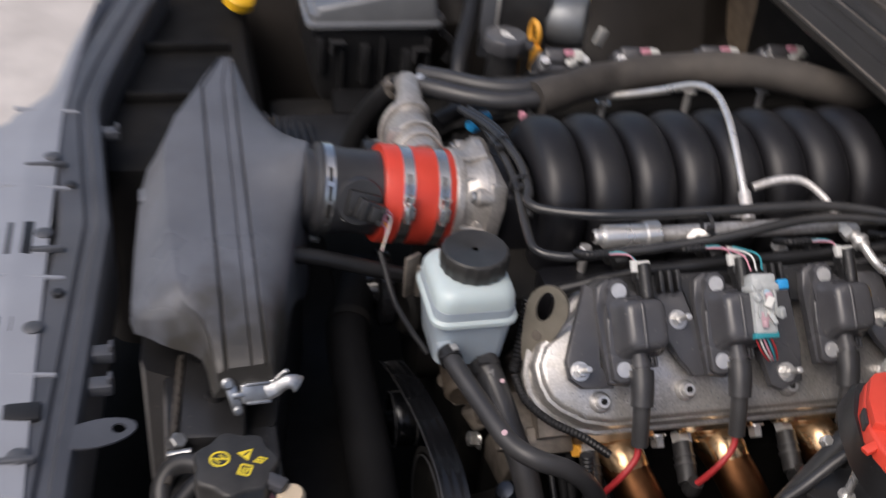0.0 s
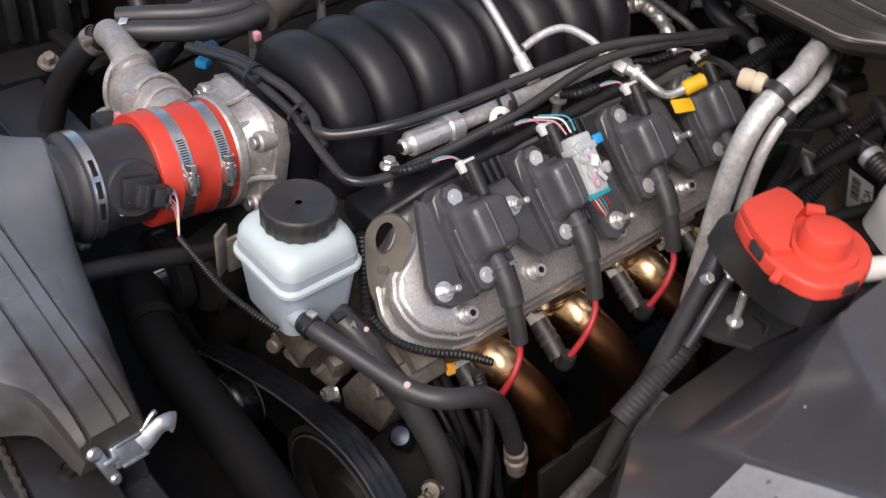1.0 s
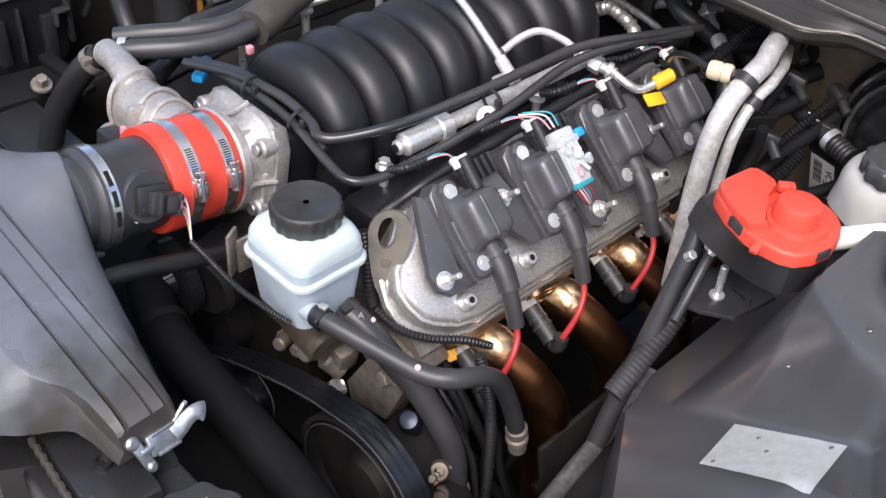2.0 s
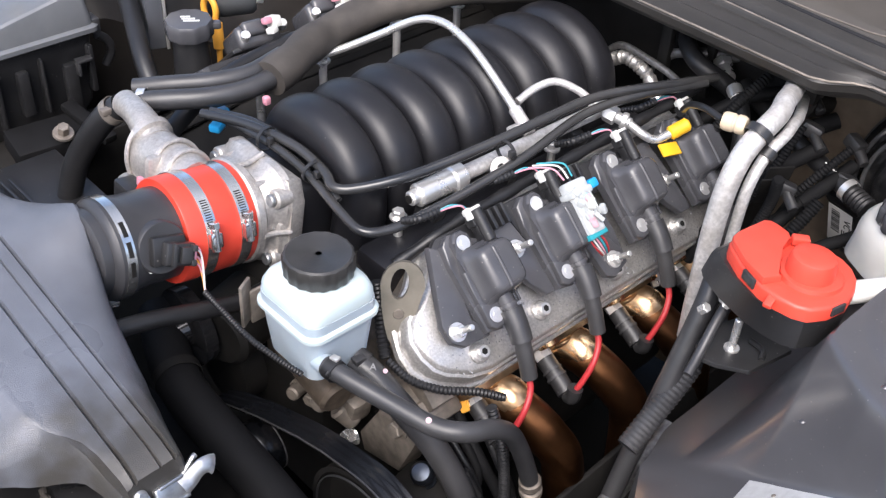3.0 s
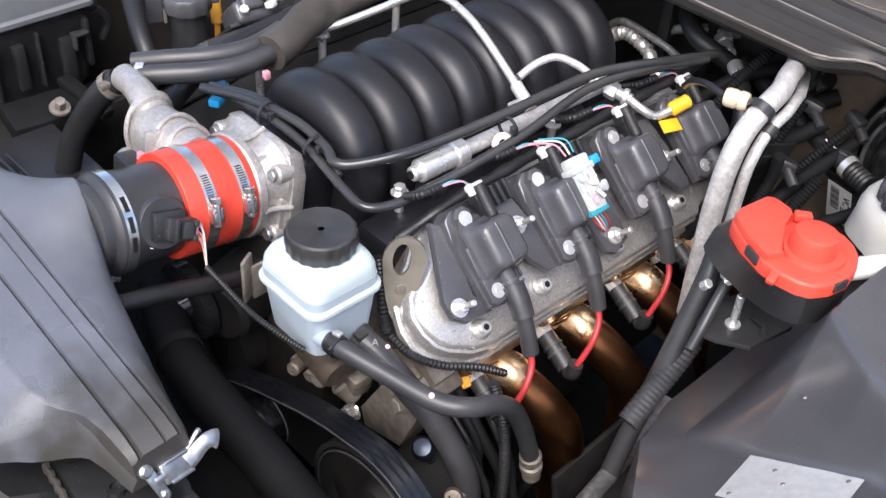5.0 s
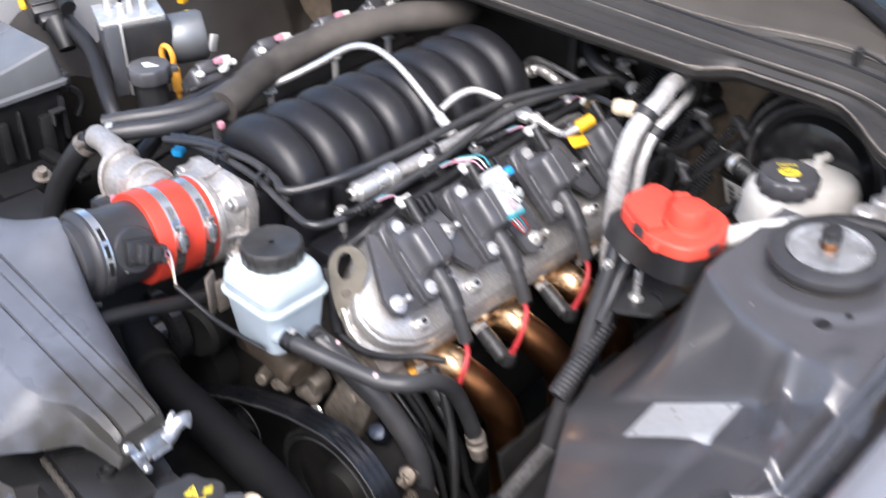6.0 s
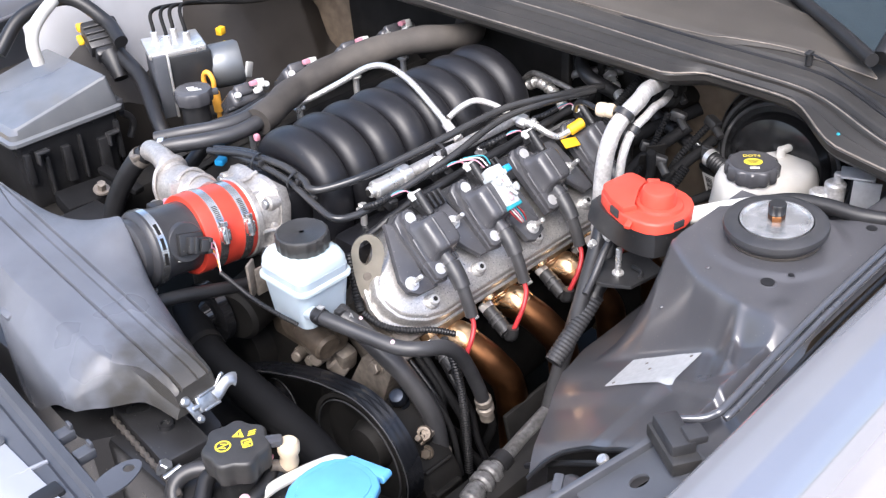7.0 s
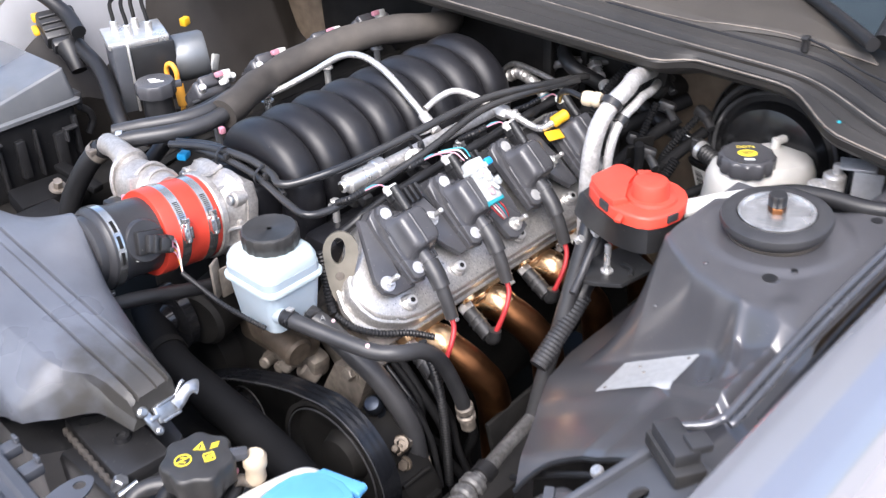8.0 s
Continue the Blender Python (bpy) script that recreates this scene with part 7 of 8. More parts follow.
for off, x in [(-0.002, 0.187)] + RIBS + [(-0.002, 0.213)]:
    rails.append([])
    for k, (y, z) in enumerate(loop):
        a, b = loop[max(k - 1, 0)], loop[min(k + 1, len(loop) - 1)]
        d = math.hypot(b[0] - a[0], b[1] - a[1])
        rails[-1].append(belt.verts.new((x, y - off * (b[1] - a[1]) / d, z + off * (b[0] - a[0]) / d)))
for p, q in zip(rails, rails[1:] + rails[:1]):
    for k in range(len(loop) - 1):
        belt.faces.new((p[k], p[k + 1], q[k + 1], q[k]))
part("belt", belt, BELT, drive)
# paler line that paints the highlight along the belt's edge
edge_line = []
for k, (y, z) in enumerate(loop):
    a, b = loop[max(k - 1, 0)], loop[min(k + 1, len(loop) - 1)]
    d = math.hypot(b[0] - a[0], b[1] - a[1])
    edge_line.append(Vector((0.1868, y - 0.0012 * (b[1] - a[1]) / d, z + 0.0012 * (b[0] - a[0]) / d)))
part("belt_edge", sweep(edge_line, 0.0010, 6), HOSE, drive, "grey highlight line on the belt edge")
pump = thing("steering_pump", (0.24, 0.68, 0.66), "dull cast aluminium pump bracket with bolts under the reservoir", "pump")
part("bracket", merged(prism([(0.753, 0.622), (0.724, 0.676), (0.668, 0.690), (0.664, 0.682), (0.690, 0.614), (0.746, 0.599)], 0.0, 0.03, frame_of((0.306, 0, 0), (-1, 0, 0), (0, 1, 0)) @ Matrix.Diagonal((1, -1, 1, 1)), 0.002), rod((0.272, 0.755, 0.64), (0.258, 0.768, 0.66), 0.012, 16, 0.003)), ALU_DIRTY, pump)
part("bracket_arm", box((0.04, 0.06, 0.018), 0.004, pose(0.30, 0.70, 0.70, 25, 0, 0)), ALU_DIRTY, pump)
part("bolt", merged(hexrod((0.277, 0.690, 0.680), (0.266, 0.690, 0.682), 0.009), lathe([(0.012, 0), (0.012, 0.002)], frame_of((0.276, 0.69, 0.68), (-1, 0, 0)), 16)), ALU_DIRTY, pump)
part("bolt", merged(hexrod((0.272, 0.757, 0.618), (0.258, 0.757, 0.62), 0.0085), lathe([(0.012, 0), (0.011, 0.002)], frame_of((0.270, 0.757, 0.618), (-1, 0, 0)), 16)), STEEL, pump)
part("sensor", merged(lathe([(0.0115, 0), (0.012, 0.004), (0.012, 0.009), (0.009, 0.013), (0.003, 0.014)], frame_of((0.270, 0.646, 0.654), (-0.5, -0.15, 0.8)), 22), rod((0.275, 0.645, 0.60), (0.271, 0.646, 0.645), 0.012, 18), rod((0.272, 0.645, 0.625), (0.272, 0.645, 0.635), 0.0145, 20, 0.002)), DULL_BLUE, pump, "steel pressure fitting")
part("rotor", merged(rod((0.235, 0.635, 0.60), (0.30, 0.65, 0.60), 0.045, 30, 0.006)), DARK, pump)
GLOSS_PULLEY = mat("polished_black_pulley", (0.012, 0.012, 0.013), 0.14, var=0.15, bump=0.03)
alt = thing("water_pump", (0.22, 0.80, 0.72), "grimy dark water pump housing with dull studs", "water pump")
part("housing", merged(box((0.05, 0.10, 0.05), 0.015, pose(0.262, 0.80, 0.70, 0, 8, 0)), rod((0.242, 0.745, 0.70), (0.245, 0.80, 0.71), 0.020, 20, 0.004), box((0.05, 0.09, 0.11), 0.014, pose(0.285, 0.862, 0.69, 0, 0, 0))), BROWN_CAST, alt)
part("drum", rod((0.20, 0.90, 0.70), (0.27, 0.92, 0.70), 0.040, 32, 0.006), DARK, alt)
part("neck", merged(rod((0.262, 0.832, 0.640), (0.240, 0.824, 0.645), 0.008, 16, 0.002), rod((0.262, 0.79, 0.655), (0.244, 0.785, 0.658), 0.010, 18, 0.002)), ALU_DIRTY, alt, "paler machined boss")
for y, z in ((0.838, 0.64), (0.815, 0.636), (0.80, 0.66)):
    part("stud", hexrod((0.268, y, z), (0.252, y - 0.003, z), 0.008), ALU_DIRTY, alt)
part("ledge", merged(box((0.03, 0.09, 0.035), 0.008, pose(0.275, 0.79, 0.665, 12, 0, 0)), rod((0.262, 0.81, 0.665), (0.262, 0.77, 0.672), 0.016, 16, 0.004)), ALU_DIRTY, alt, "dull cast ledge")
part("pulley_hub", lathe([(0.045, 0), (0.045, 0.014), (0.038, 0.016), (0.02, 0.016), (0.016, 0.03), (0.008, 0.032)], frame_of((0.196, 0.932, 0.70), (-1, 0, 0)), 36), GLOSS_PULLEY, alt)
# ring added to catch a glint, polished black like the hub
part("pulley_edge", band(frame_of((0.1835, 0.932, 0.70), (1, 0, 0)), 0.0445, 0.0014, 0.0008, 40), GLOSS_PULLEY, alt, "thin polished black rim")
bypass = thing("bypass_hose", (0.15, 0.86, 0.79), "black rubber hose under the intake tube", "hose")
part("hose", tube([(0.07, 0.855, 0.815), (0.11, 0.858, 0.803), (0.16, 0.86, 0.785), (0.21, 0.862, 0.768), (0.25, 0.87, 0.76)], 0.009, 14), RUBBER, bypass)
big = thing("radiator_hose", (0.13, 0.7, 0.7), "thick black radiator hose running down beside the air box", "hose")
part("hose", tube([(0.175, 0.97, 0.70), (0.150, 0.91, 0.693), (0.138, 0.86, 0.686), (0.136, 0.79, 0.679), (0.136, 0.72, 0.670), (0.134, 0.65, 0.658), (0.125, 0.56, 0.635), (0.10, 0.46, 0.59)], 0.0235, 24), MATTE_HOSE, big)
part("clamp", band(frame_of((0.1435, 0.885, 0.6895), (0.25, 1, 0.13)), 0.0243, 0.011, 0.001, 32), DARK, big, "dark spring clamp")

# ---------------------------------------------------------------- far side of the bay
heater = thing("insulated_hose", (0.5, 1.06, 0.88), "grey-brown foam-sleeved heater hose lying over the intake's far side", "hose")
part("foam", tube([(0.385, 1.045, 0.880), (0.42, 1.055, 0.884), (0.46, 1.075, 0.884), (0.50, 1.09, 0.882), (0.55, 1.092, 0.888), (0.60, 1.082, 0.896), (0.65, 1.062, 0.904), (0.70, 1.037, 0.908), (0.745, 1.018, 0.903), (0.79, 1.01, 0.895), (0.83, 1.03, 0.89), (0.855, 1.07, 0.88)], lambda s: 0.0215 + 0.0008 * math.sin(s * 40), 22), FOAM, heater)
part("hose", tube([(0.246, 1.112, 0.869), (0.27, 1.088, 0.874), (0.31, 1.060, 0.876), (0.35, 1.046, 0.877), (0.39, 1.047, 0.880), (0.43, 1.06, 0.884)], 0.0115, 18), HOSE, heater)
part("hose", tube([(0.262, 1.128, 0.874), (0.29, 1.102, 0.880), (0.33, 1.074, 0.883), (0.37, 1.062, 0.885), (0.42, 1.07, 0.888)], 0.0105, 18), HOSE, heater)
part("clamp", band(frame_of((0.258, 1.104, 0.871), (0.7, -0.7, 0.1)), 0.0123, 0.009, 0.001, 24), STEEL, heater, "steel clamp")
down = thing("bypass_pipe", (0.21, 1.16, 0.8), "black corrugated hose dropping from the coolant neck", "hose")
part("hose", tube([(0.240, 1.122, 0.862), (0.228, 1.135, 0.848), (0.212, 1.155, 0.815), (0.197, 1.172, 0.775), (0.185, 1.185, 0.72)], 0.0145, 18), RUBBER, down)
part("clamp", merged(band(frame_of((0.233, 1.129, 0.855), (-0.4, 0.5, -0.6)), 0.0152, 0.010, 0.001, 24), box((0.014, 0.01, 0.008), 0.002, pose(0.222, 1.122, 0.862))), ALU_DIRTY, down, "dull clamp")

fuse = thing("fuse_box", (0.26, 1.40, 0.74), "dark grey fuse box with a pale sloping lid", "fuse box")


def fuse_loop(d, z, slope=0.0, r=0.012):
    """Outline of the box, grown by d; the lid's top falls towards the nose."""
    return [Vector((x, y, z - slope * (0.352 - x) - slope * 0.3 * max(0.0, y - 1.54))) for x, y in rounded(0.194 + 2 * d, 0.222 + 2 * d, r, 4, 0.257, 1.511)]


part("lid", loft([fuse_loop(0.0, 0.814), fuse_loop(-0.001, 0.828, 0.01), fuse_loop(-0.008, 0.866, 0.20, 0.008), fuse_loop(-0.011, 0.869, 0.20, 0.008)]), FUSE, fuse, "pale dusty lid", 25)
part("rim", loft([fuse_loop(0.002, 0.806), fuse_loop(0.005, 0.808), fuse_loop(0.005, 0.814), fuse_loop(0.001, 0.817)]), FUSE, fuse)
part("tray", loft([fuse_loop(-0.03, 0.66), fuse_loop(-0.012, 0.70), fuse_loop(-0.004, 0.808)]), BLACK, fuse)
for x, w, z0, z1 in ((0.172, 0.016, 0.735, 0.790), (0.205, 0.010, 0.70, 0.775), (0.236, 0.022, 0.715, 0.780), (0.268, 0.008, 0.71, 0.79), (0.300, 0.026, 0.70, 0.770), (0.335, 0.012, 0.72, 0.79)):
    part("rib", cbox(x, x + w * 0.7, 1.397, 1.412, z0, z1, 0.003), BLACK, fuse)
for x, z in ((0.19, 0.786), (0.315, 0.772)):
    part("clip", merged(cbox(x, x + 0.022, 1.388, 1.402, z, z + 0.004, 0.001), cbox(x, x + 0.004, 1.388, 1.402, z - 0.018, z, 0.001)), HOSE, fuse, "worn moulded clip")
part("latch", merged(cbox(0.350, 0.362, 1.402, 1.428, 0.800, 0.822, 0.003), tube([(0.362, 1.42, 0.79), (0.378, 1.425, 0.775), (0.384, 1.43, 0.755), (0.374, 1.432, 0.735)], 0.006, 10)), HOSE, fuse)
part("bolt", merged(hexrod((0.250, 1.320, 0.725), (0.249, 1.314, 0.739), 0.0075), lathe([(0.014, 0), (0.013, 0.003)], frame_of((0.250, 1.321, 0.724), (0, -0.4, 1)), 16)), ALU_DIRTY, fuse)
part("foot", merged(box((0.11, 0.06, 0.03), 0.006, pose(0.245, 1.345, 0.705, 8, 0, -6)), box((0.02, 0.09, 0.012), 0.003, pose(0.29, 1.33, 0.722, 12, 0, 10))), MATTE_HOSE, fuse)

abs_unit = thing("brake_control_unit", (0.45, 1.37, 0.80), "silver and black brake control unit with a round motor", "control unit")
AM = pose(0.455, 1.36, 0.0, 0, 0, -22)
part("valve_block", box((0.075, 0.085, 0.10), 0.004, AM @ Matrix.Translation((0.012, 0.0, 0.845))), BLACK, abs_unit)
part("controller", box((0.022, 0.09, 0.11), 0.003, AM @ Matrix.Translation((-0.036, 0.0, 0.845))), SUPPORT, abs_unit)
part("edge_strip", box((0.004, 0.006, 0.11), 0.001, AM @ Matrix.Translation((-0.023, -0.045, 0.845))), STEEL, abs_unit, "bright metal edge strip")
part("top_plate", box((0.095, 0.080, 0.012), 0.003, AM @ Matrix.Translation((-0.004, 0.0, 0.899))), STEEL, abs_unit)
for k in range(4):
    part("fitting", merged(rod(AM @ Vector((-0.03 + 0.016 * k, 0.014 * (-1) ** k, 0.903)), AM @ Vector((-0.03 + 0.016 * k, 0.014 * (-1) ** k, 0.922)), 0.006, 12, 0.001)), STEEL, abs_unit)
part("motor", lathe([(0.036, 0), (0.038, 0.006), (0.038, 0.046), (0.034, 0.052)], frame_of(AM @ Vector((0.05, -0.008, 0.850)), AM.to_3x3() @ Vector((1, -0.1, 0.05))), 36), MOTOR, abs_unit, "round dull silver motor")
for k in range(4):
    part("brake_line", tube([AM @ Vector((-0.03 + 0.016 * k, 0.014 * (-1) ** k, 0.92)), AM @ Vector((-0.02 + 0.016 * k, 0.05, 0.945)), (0.56 + 0.01 * k, 1.47 - 0.012 * k, 0.915), (0.70, 1.50 - 0.018 * k, 0.885), (0.84, 1.52 - 0.018 * k, 0.87)], 0.0032, 8), DARK, abs_unit, "thin black brake line")
part("line_clip", box((0.016, 0.012, 0.014), 0.002, pose(0.583, 1.42, 0.868, 0, 0, 20)), YELLOW, abs_unit, "yellow clip")
part("line_clip", box((0.012, 0.010, 0.010), 0.002, pose(0.575, 1.40, 0.850, 0, 0, 20)), YELLOW_PRINT, abs_unit, "yellow clip")
part("white_tag", box((0.018, 0.006, 0.028), 0.002, pose(0.600, 1.375, 0.800, 0, 25, 20)), WHITE, abs_unit, "white tag")
ecu = thing("loom_plug", (0.35, 1.41, 0.88), "large black loom plug with yellow lock and thick cable", "connector")
PL = frame_of((0.402, 1.505, 0.893), (-0.15, -0.5, 0.85), (1, -0.25, 0))
part("shell", merged(box((0.062, 0.060, 0.030), 0.006, PL, 2), box((0.050, 0.020, 0.026), 0.006, PL @ Matrix.Translation((0, -0.036, 0)), 2)), BLACK, ecu)
for k in range(3):
    part("rib", box((0.058, 0.005, 0.006), 0.002, PL @ Matrix.Translation((0, -0.014 + 0.014 * k, 0.016))), BLACK, ecu)
part("boot", sweep(spline([PL @ Vector((0, -0.04, 0)), PL @ Vector((0, -0.06, -0.004)), PL @ Vector((0, -0.085, -0.012))], 6), lambda s: 0.022 - 0.009 * s, 16), RUBBER, ecu)
part("lock", merged(box((0.016, 0.02, 0.012), 0.003, pose(0.385, 1.545, 0.905, 0, 0, -20)), box((0.010, 0.03, 0.01), 0.003, pose(0.368, 1.522, 0.893, 0, 0, -20))), YELLOW, ecu, "yellow lock")
part("cable", tube([(0.403, 1.465, 0.873), (0.402, 1.445, 0.868), (0.395, 1.385, 0.848), (0.358, 1.29, 0.815), (0.345, 1.24, 0.77), (0.33, 1.22, 0.70)], 0.0125, 14), RUBBER, ecu)
prop = thing("cable_loop", (0.28, 1.52, 0.9), "pale plastic cable guide by the far fender", "cable")
part("guide", tube([(0.277, 1.50, 0.885), (0.276, 1.503, 0.915), (0.284, 1.508, 0.936), (0.305, 1.518, 0.952), (0.345, 1.54, 0.966)], 0.0105, 16), WHITE_TANK, prop)
part("dark_cable", tube([(0.24, 1.56, 0.90), (0.30, 1.57, 0.945), (0.38, 1.56, 0.955), (0.41, 1.50, 0.92), (0.40, 1.44, 0.90)], 0.012, 12), RUBBER, prop)

filler = thing("oil_filler", (0.41, 1.25, 0.80), "black oil filler neck and cap with printed symbol", "filler cap")
OM = Matrix.Translation((0.408, 1.252, 0))
part("neck", lathe([(0.026, 0.775), (0.024, 0.80), (0.022, 0.846)], OM, 28), BLACK, filler)
part("cap", merged(lathe([(0.029, 0.844), (0.030, 0.848), (0.030, 0.862), (0.028, 0.865)], OM, 48, 10, 0.03), box((0.016, 0.012, 0.010), 0.003, pose(0.435, 1.235, 0.856, 0, 0, -30))), BLACK_SOFT, filler)
part("print", merged(*[box((0.02 - 0.004 * k, 0.003, 0.0005), 0, pose(0.408, 1.245 + 0.007 * k, 0.8655, 0, 0, -35)) for k in range(3)]), PAPER, filler, "worn white print")
dip = thing("dipstick", (0.465, 1.28, 0.83), "orange-yellow dipstick ring handle", "dipstick")
part("ring", sweep([Vector((0.462 + 0.002 * math.sin(a), 1.285 - 0.016 * math.sin(a) * 0.7 + 0.004, 0.848 + 0.017 * math.cos(a))) for a in [radians(-140 + 280 * k / 20) for k in range(21)]], 0.0042, 10), ORANGE, dip)
part("stem", merged(rod((0.462, 1.275, 0.835), (0.46, 1.27, 0.80), 0.0075, 12, 0.001), rod((0.46, 1.27, 0.80), (0.455, 1.265, 0.74), 0.004, 10)), ORANGE, dip)

far_coil = thing("far_ignition_coil", (0.46, 1.19, 0.83), "black ignition coil with pale and pink connector on the far bank", "coil", "far ignition coils")
part("body", merged(box((0.058, 0.06, 0.03), 0.007, pose(0.462, 1.195, 0.842, -42, 0, -8), 3), box((0.03, 0.03, 0.02), 0.005, pose(0.455, 1.185, 0.862, -42, 0, -8), 3)), BLACK_SOFT, far_coil)
part("bracket", box((0.09, 0.07, 0.006), 0.002, pose(0.465, 1.20, 0.824, -42, 0, 0)), BLACK, far_coil)
part("connector", merged(box((0.014, 0.02, 0.014), 0.002, pose(0.480, 1.172, 0.872, -20, 0, 0)), box((0.012, 0.012, 0.008), 0.002, pose(0.470, 1.160, 0.868, -20, 0, 20))), WHITE, far_coil, "pale connector lock")
part("pink_lock", box((0.012, 0.010, 0.008), 0.002, pose(0.468, 1.168, 0.878, -20, 0, 0)), PINK, far_coil, "pink connector lock")
part("bolt", rod((0.44, 1.176, 0.858), (0.438, 1.17, 0.868), 0.006, 12, 0.001), STEEL, far_coil)
part("bolt", rod((0.495, 1.176, 0.858), (0.493, 1.17, 0.868), 0.006, 12, 0.001), STEEL, far_coil)
for dx in (0.105, 0.22, 0.32):
    copy_thing(far_coil, Matrix.Translation(Vector(far_coil.location) + Vector((dx, -0.004, 0.002))))
far_plate = thing("coil_bracket", FAR_BANK @ Vector((0.17, 0.03, -0.02)), "black coil bracket along the far valve cover", "bracket")
part("spine", prism([(-0.06, -0.01), (0.40, -0.03), (0.40, 0.092), (-0.02, 0.094), (-0.06, 0.05)], -0.030, -0.012, FAR_BANK, 0.003), BLACK, far_plate)
# added dark flap that stands in for shade over the cover's front end
part("shade_flap", prism([(-0.075, -0.04), (-0.02, -0.05), (-0.02, 0.06), (-0.075, 0.04)], -0.034, -0.024, FAR_BANK, 0.003), DARK, far_plate)
far_loom = thing("far_harness", (0.5, 1.15, 0.84), "black harness with blue and pink plugs beside the far coils", "wiring harness")
part("trunk", tube([(0.28, 1.10, 0.82), (0.36, 1.13, 0.84), (0.46, 1.145, 0.85), (0.60, 1.14, 0.86), (0.76, 1.12, 0.87)], 0.011, 12), RUBBER, far_loom)
part("blue_plug", merged(box((0.018, 0.014, 0.010), 0.003, pose(0.312, 1.045, 0.846, 0, 0, 30)), box((0.012, 0.012, 0.01), 0.002, pose(0.330, 1.06, 0.85))), BLUE_CLIP, far_loom, "blue plug")
part("pink_plug", box((0.008, 0.008, 0.01), 0.002, pose(0.362, 1.02, 0.872)), PINK, far_loom, "pink plug")

# clutter low in the bay
low_dark = thing("front_subframe", (0.2, 1.2, 0.6), "dark painted subframe and brackets low in the bay", "subframe")
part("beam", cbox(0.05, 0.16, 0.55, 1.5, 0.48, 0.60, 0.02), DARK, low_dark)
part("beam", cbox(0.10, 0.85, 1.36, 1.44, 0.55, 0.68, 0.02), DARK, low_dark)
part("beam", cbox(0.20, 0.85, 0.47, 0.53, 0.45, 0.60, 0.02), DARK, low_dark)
for k in range(6):
    part("rib", cbox(0.08 + 0.012 * k, 0.085 + 0.012 * k, 1.12, 1.24, 0.74, 0.765 - 0.004 * k, 0.002), BLACK, low_dark)
part("tray", box((0.16, 0.18, 0.01), 0.003, pose(0.14, 1.19, 0.73, 0, 0, 0)), BLACK, low_dark)

alternator = thing("alternator", (0.30, 0.63, 0.55), "grimy cast alternator case with bolts and cables low beside the belt", "alternator")
part("case", merged(lathe([(0.060, 0.0), (0.068, 0.008), (0.068, 0.05), (0.060, 0.062), (0.03, 0.07)], frame_of((0.235, 0.625, 0.54), (1, 0, 0)), 36)), DARK, alternator)
for k in range(9):
    a = radians(20 + 26 * k)
    part("fin", box((0.045, 0.005, 0.012), 0.0015, Matrix.Translation((0.262, 0.625, 0.54)) @ Matrix.Rotation(a, 4, "X") @ Matrix.Translation((0, 0, 0.070))), DARK, alternator)
for p in ((0.268, 0.622, 0.612), (0.285, 0.606, 0.592), (0.302, 0.600, 0.560), (0.262, 0.592, 0.600)):
    part("bolt", merged(hexrod(p, (p[0] - 0.008, p[1] - 0.006, p[2] + 0.006), 0.007), lathe([(0.010, 0), (0.009, 0.003)], frame_of(p, (-0.8, -0.4, 0.5)), 14)), BROWN_CAST, alternator)
part("lug", merged(box((0.035, 0.03, 0.05), 0.006, pose(0.285, 0.618, 0.602, 20, 10, 15)), rod((0.30, 0.60, 0.575), (0.275, 0.59, 0.58), 0.013, 16, 0.003)), ALU_DIRTY, alternator)
part("boss", merged(*[lathe([(r, -0.02), (r, 0.004), (r * 0.8, 0.007), (r * 0.45, 0.0075), (r * 0.42, 0.002)], frame_of(p, d), 20) for p, r, d in (((0.262, 0.668, 0.602), 0.015, (-0.7, -0.1, 0.7)), ((0.262, 0.640, 0.612), 0.012, (-0.6, -0.4, 0.7)),
                                                                                                                                      ((0.268, 0.602, 0.622), 0.011, (-0.5, -0.5, 0.7)), ((0.272, 0.630, 0.585), 0.014, (-0.8, -0.2, 0.5)), ((0.265, 0.690, 0.570), 0.014, (-0.9, 0, 0.3)))]), BROWN_CAST, alternator, "grimy cast bosses")
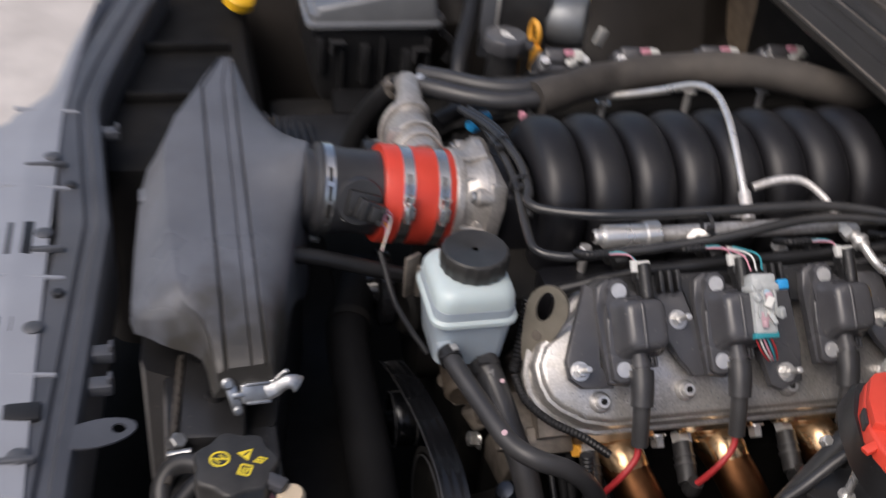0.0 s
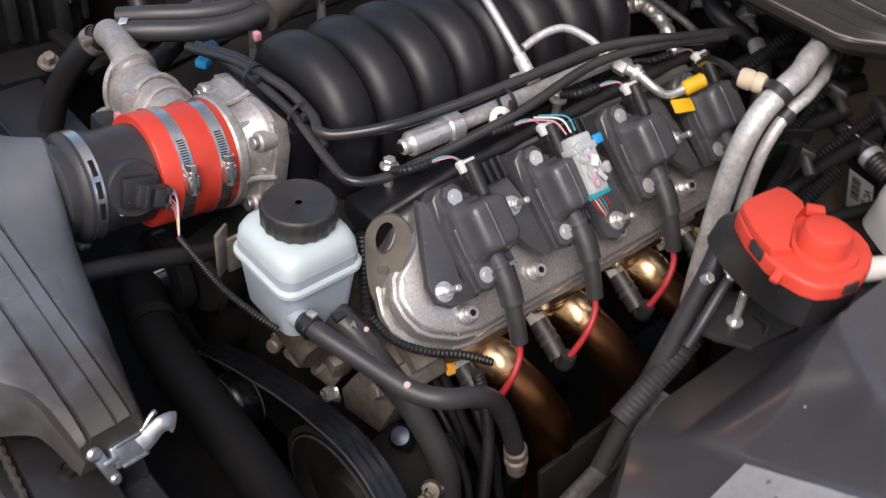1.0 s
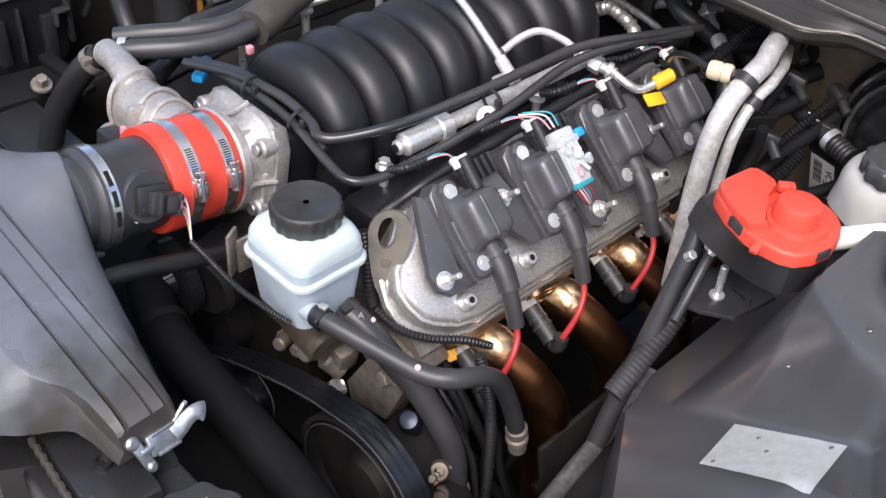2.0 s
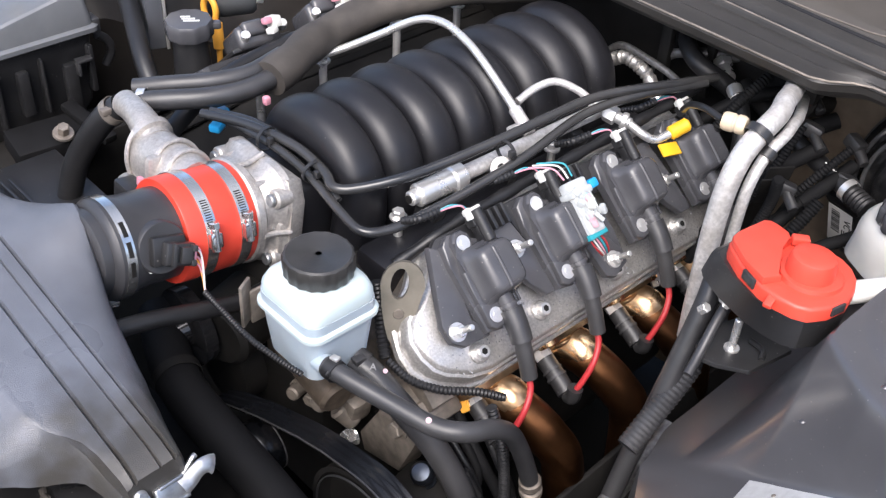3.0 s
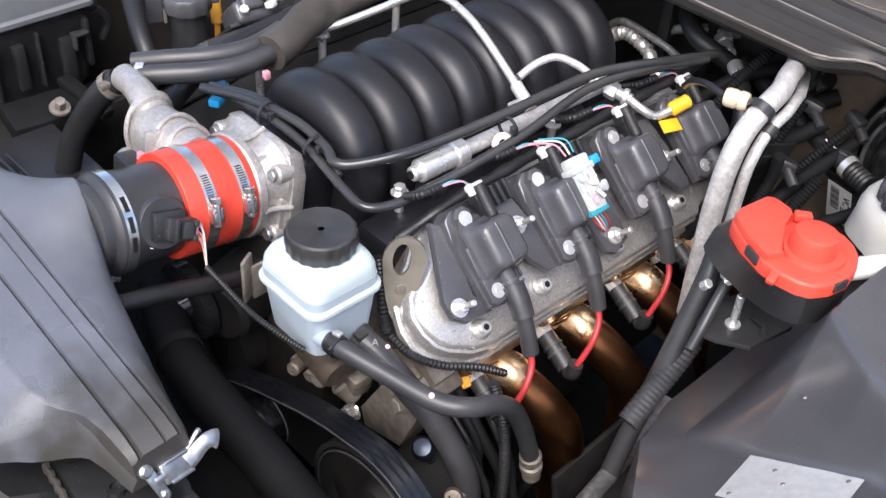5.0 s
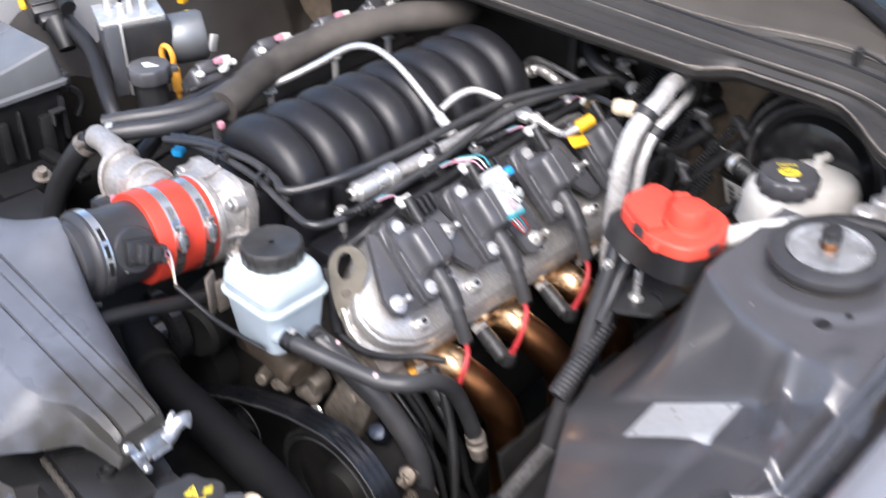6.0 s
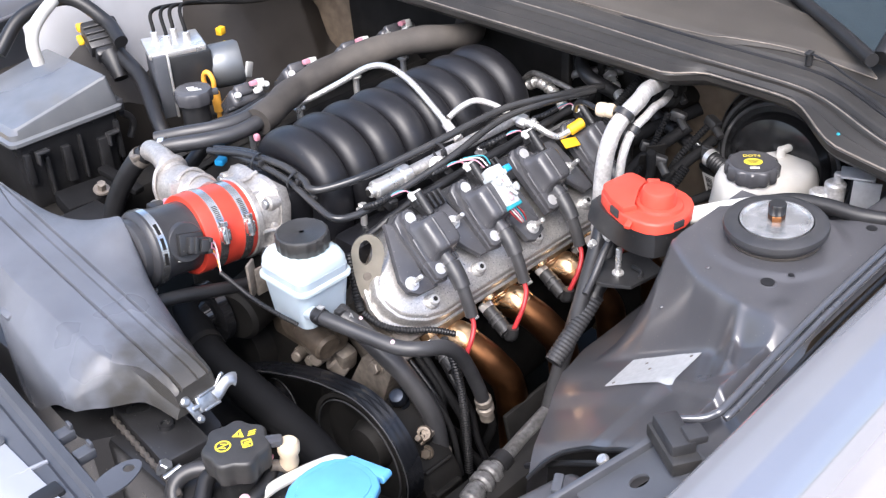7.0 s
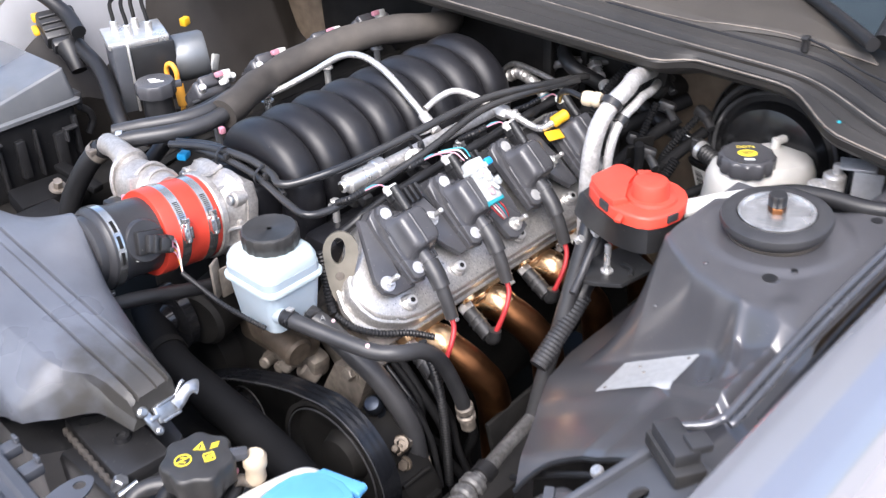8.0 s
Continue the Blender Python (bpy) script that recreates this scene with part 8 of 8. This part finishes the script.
part("stud", merged(rod((0.262, 0.602, 0.615), (0.250, 0.594, 0.632), 0.0045, 12, 0.001), hexrod((0.264, 0.603, 0.613), (0.259, 0.600, 0.620), 0.008)), BROWN_CAST, alternator, "worn stud")
engine_wires = thing("engine_cables", (0.34, 0.62, 0.62), "tangle of black taped cables beside the engine block", "cables")
random.seed(7)
for k in range(6):
    x0, y0 = 0.315 + 0.012 * k, 0.640 - 0.008 * (k % 4)
    pts = [(x0, y0 + 0.05, 0.69 - 0.008 * (k % 3))]
    for j in range(1, 6):
        pts.append((x0 + 0.006 * j + random.uniform(-0.012, 0.012), y0 - 0.004 * j + random.uniform(-0.012, 0.012), 0.69 - 0.05 * j))
    part("cable", tube(pts, random.choice((0.0035, 0.005, 0.0065, 0.004)), 10), (RUBBER, MATTE_HOSE, MATTE_HOSE)[k % 3], engine_wires)
# unseen shaft and plate, added to darken the space under the headers
crossmember = thing("steering_shaft", (0.5, 0.56, 0.5), "assumed dark steering shaft and added shading plate under the headers", "steering shaft")
part("shaft", rod((0.40, 0.57, 0.50), (0.88, 0.50, 0.66), 0.013, 16, 0.002), DARK, crossmember)
part("joint", merged(rod((0.46, 0.556, 0.52), (0.50, 0.55, 0.533), 0.022, 16, 0.004)), DARK, crossmember)
part("shield", box((0.36, 0.008, 0.16), 0.003, pose(0.56, 0.555, 0.52, -12, 0, 2)), DARK, crossmember)

# fine droplets lying on the valve cover
random.seed(11)
drops = bmesh.new()
for k in range(420):
    u, v = random.uniform(-0.05, 0.38), random.uniform(-0.046, 0.0)
    r = random.choice((0.0004, 0.0005, 0.0007, 0.0011))
    m = frame_of(on_bank(u, v, -0.0341), E3)
    ring = [drops.verts.new(m @ Vector((r * math.cos(a), r * math.sin(a), 0))) for a in [radians(60 * q) for q in range(6)]]
    top = [drops.verts.new(m @ Vector((0.6 * r * math.cos(a), 0.6 * r * math.sin(a), 0.45 * r))) for a in [radians(60 * q) for q in range(6)]]
    for q in range(6):
        drops.faces.new((ring[q], ring[(q + 1) % 6], top[(q + 1) % 6], top[q]))
    drops.faces.new(top)
solo("water_droplets", drops, DROPLET, on_bank(0.17, -0.02, -0.034), "scattered fine water droplets on the valve cover", "droplets", kind="stuff")
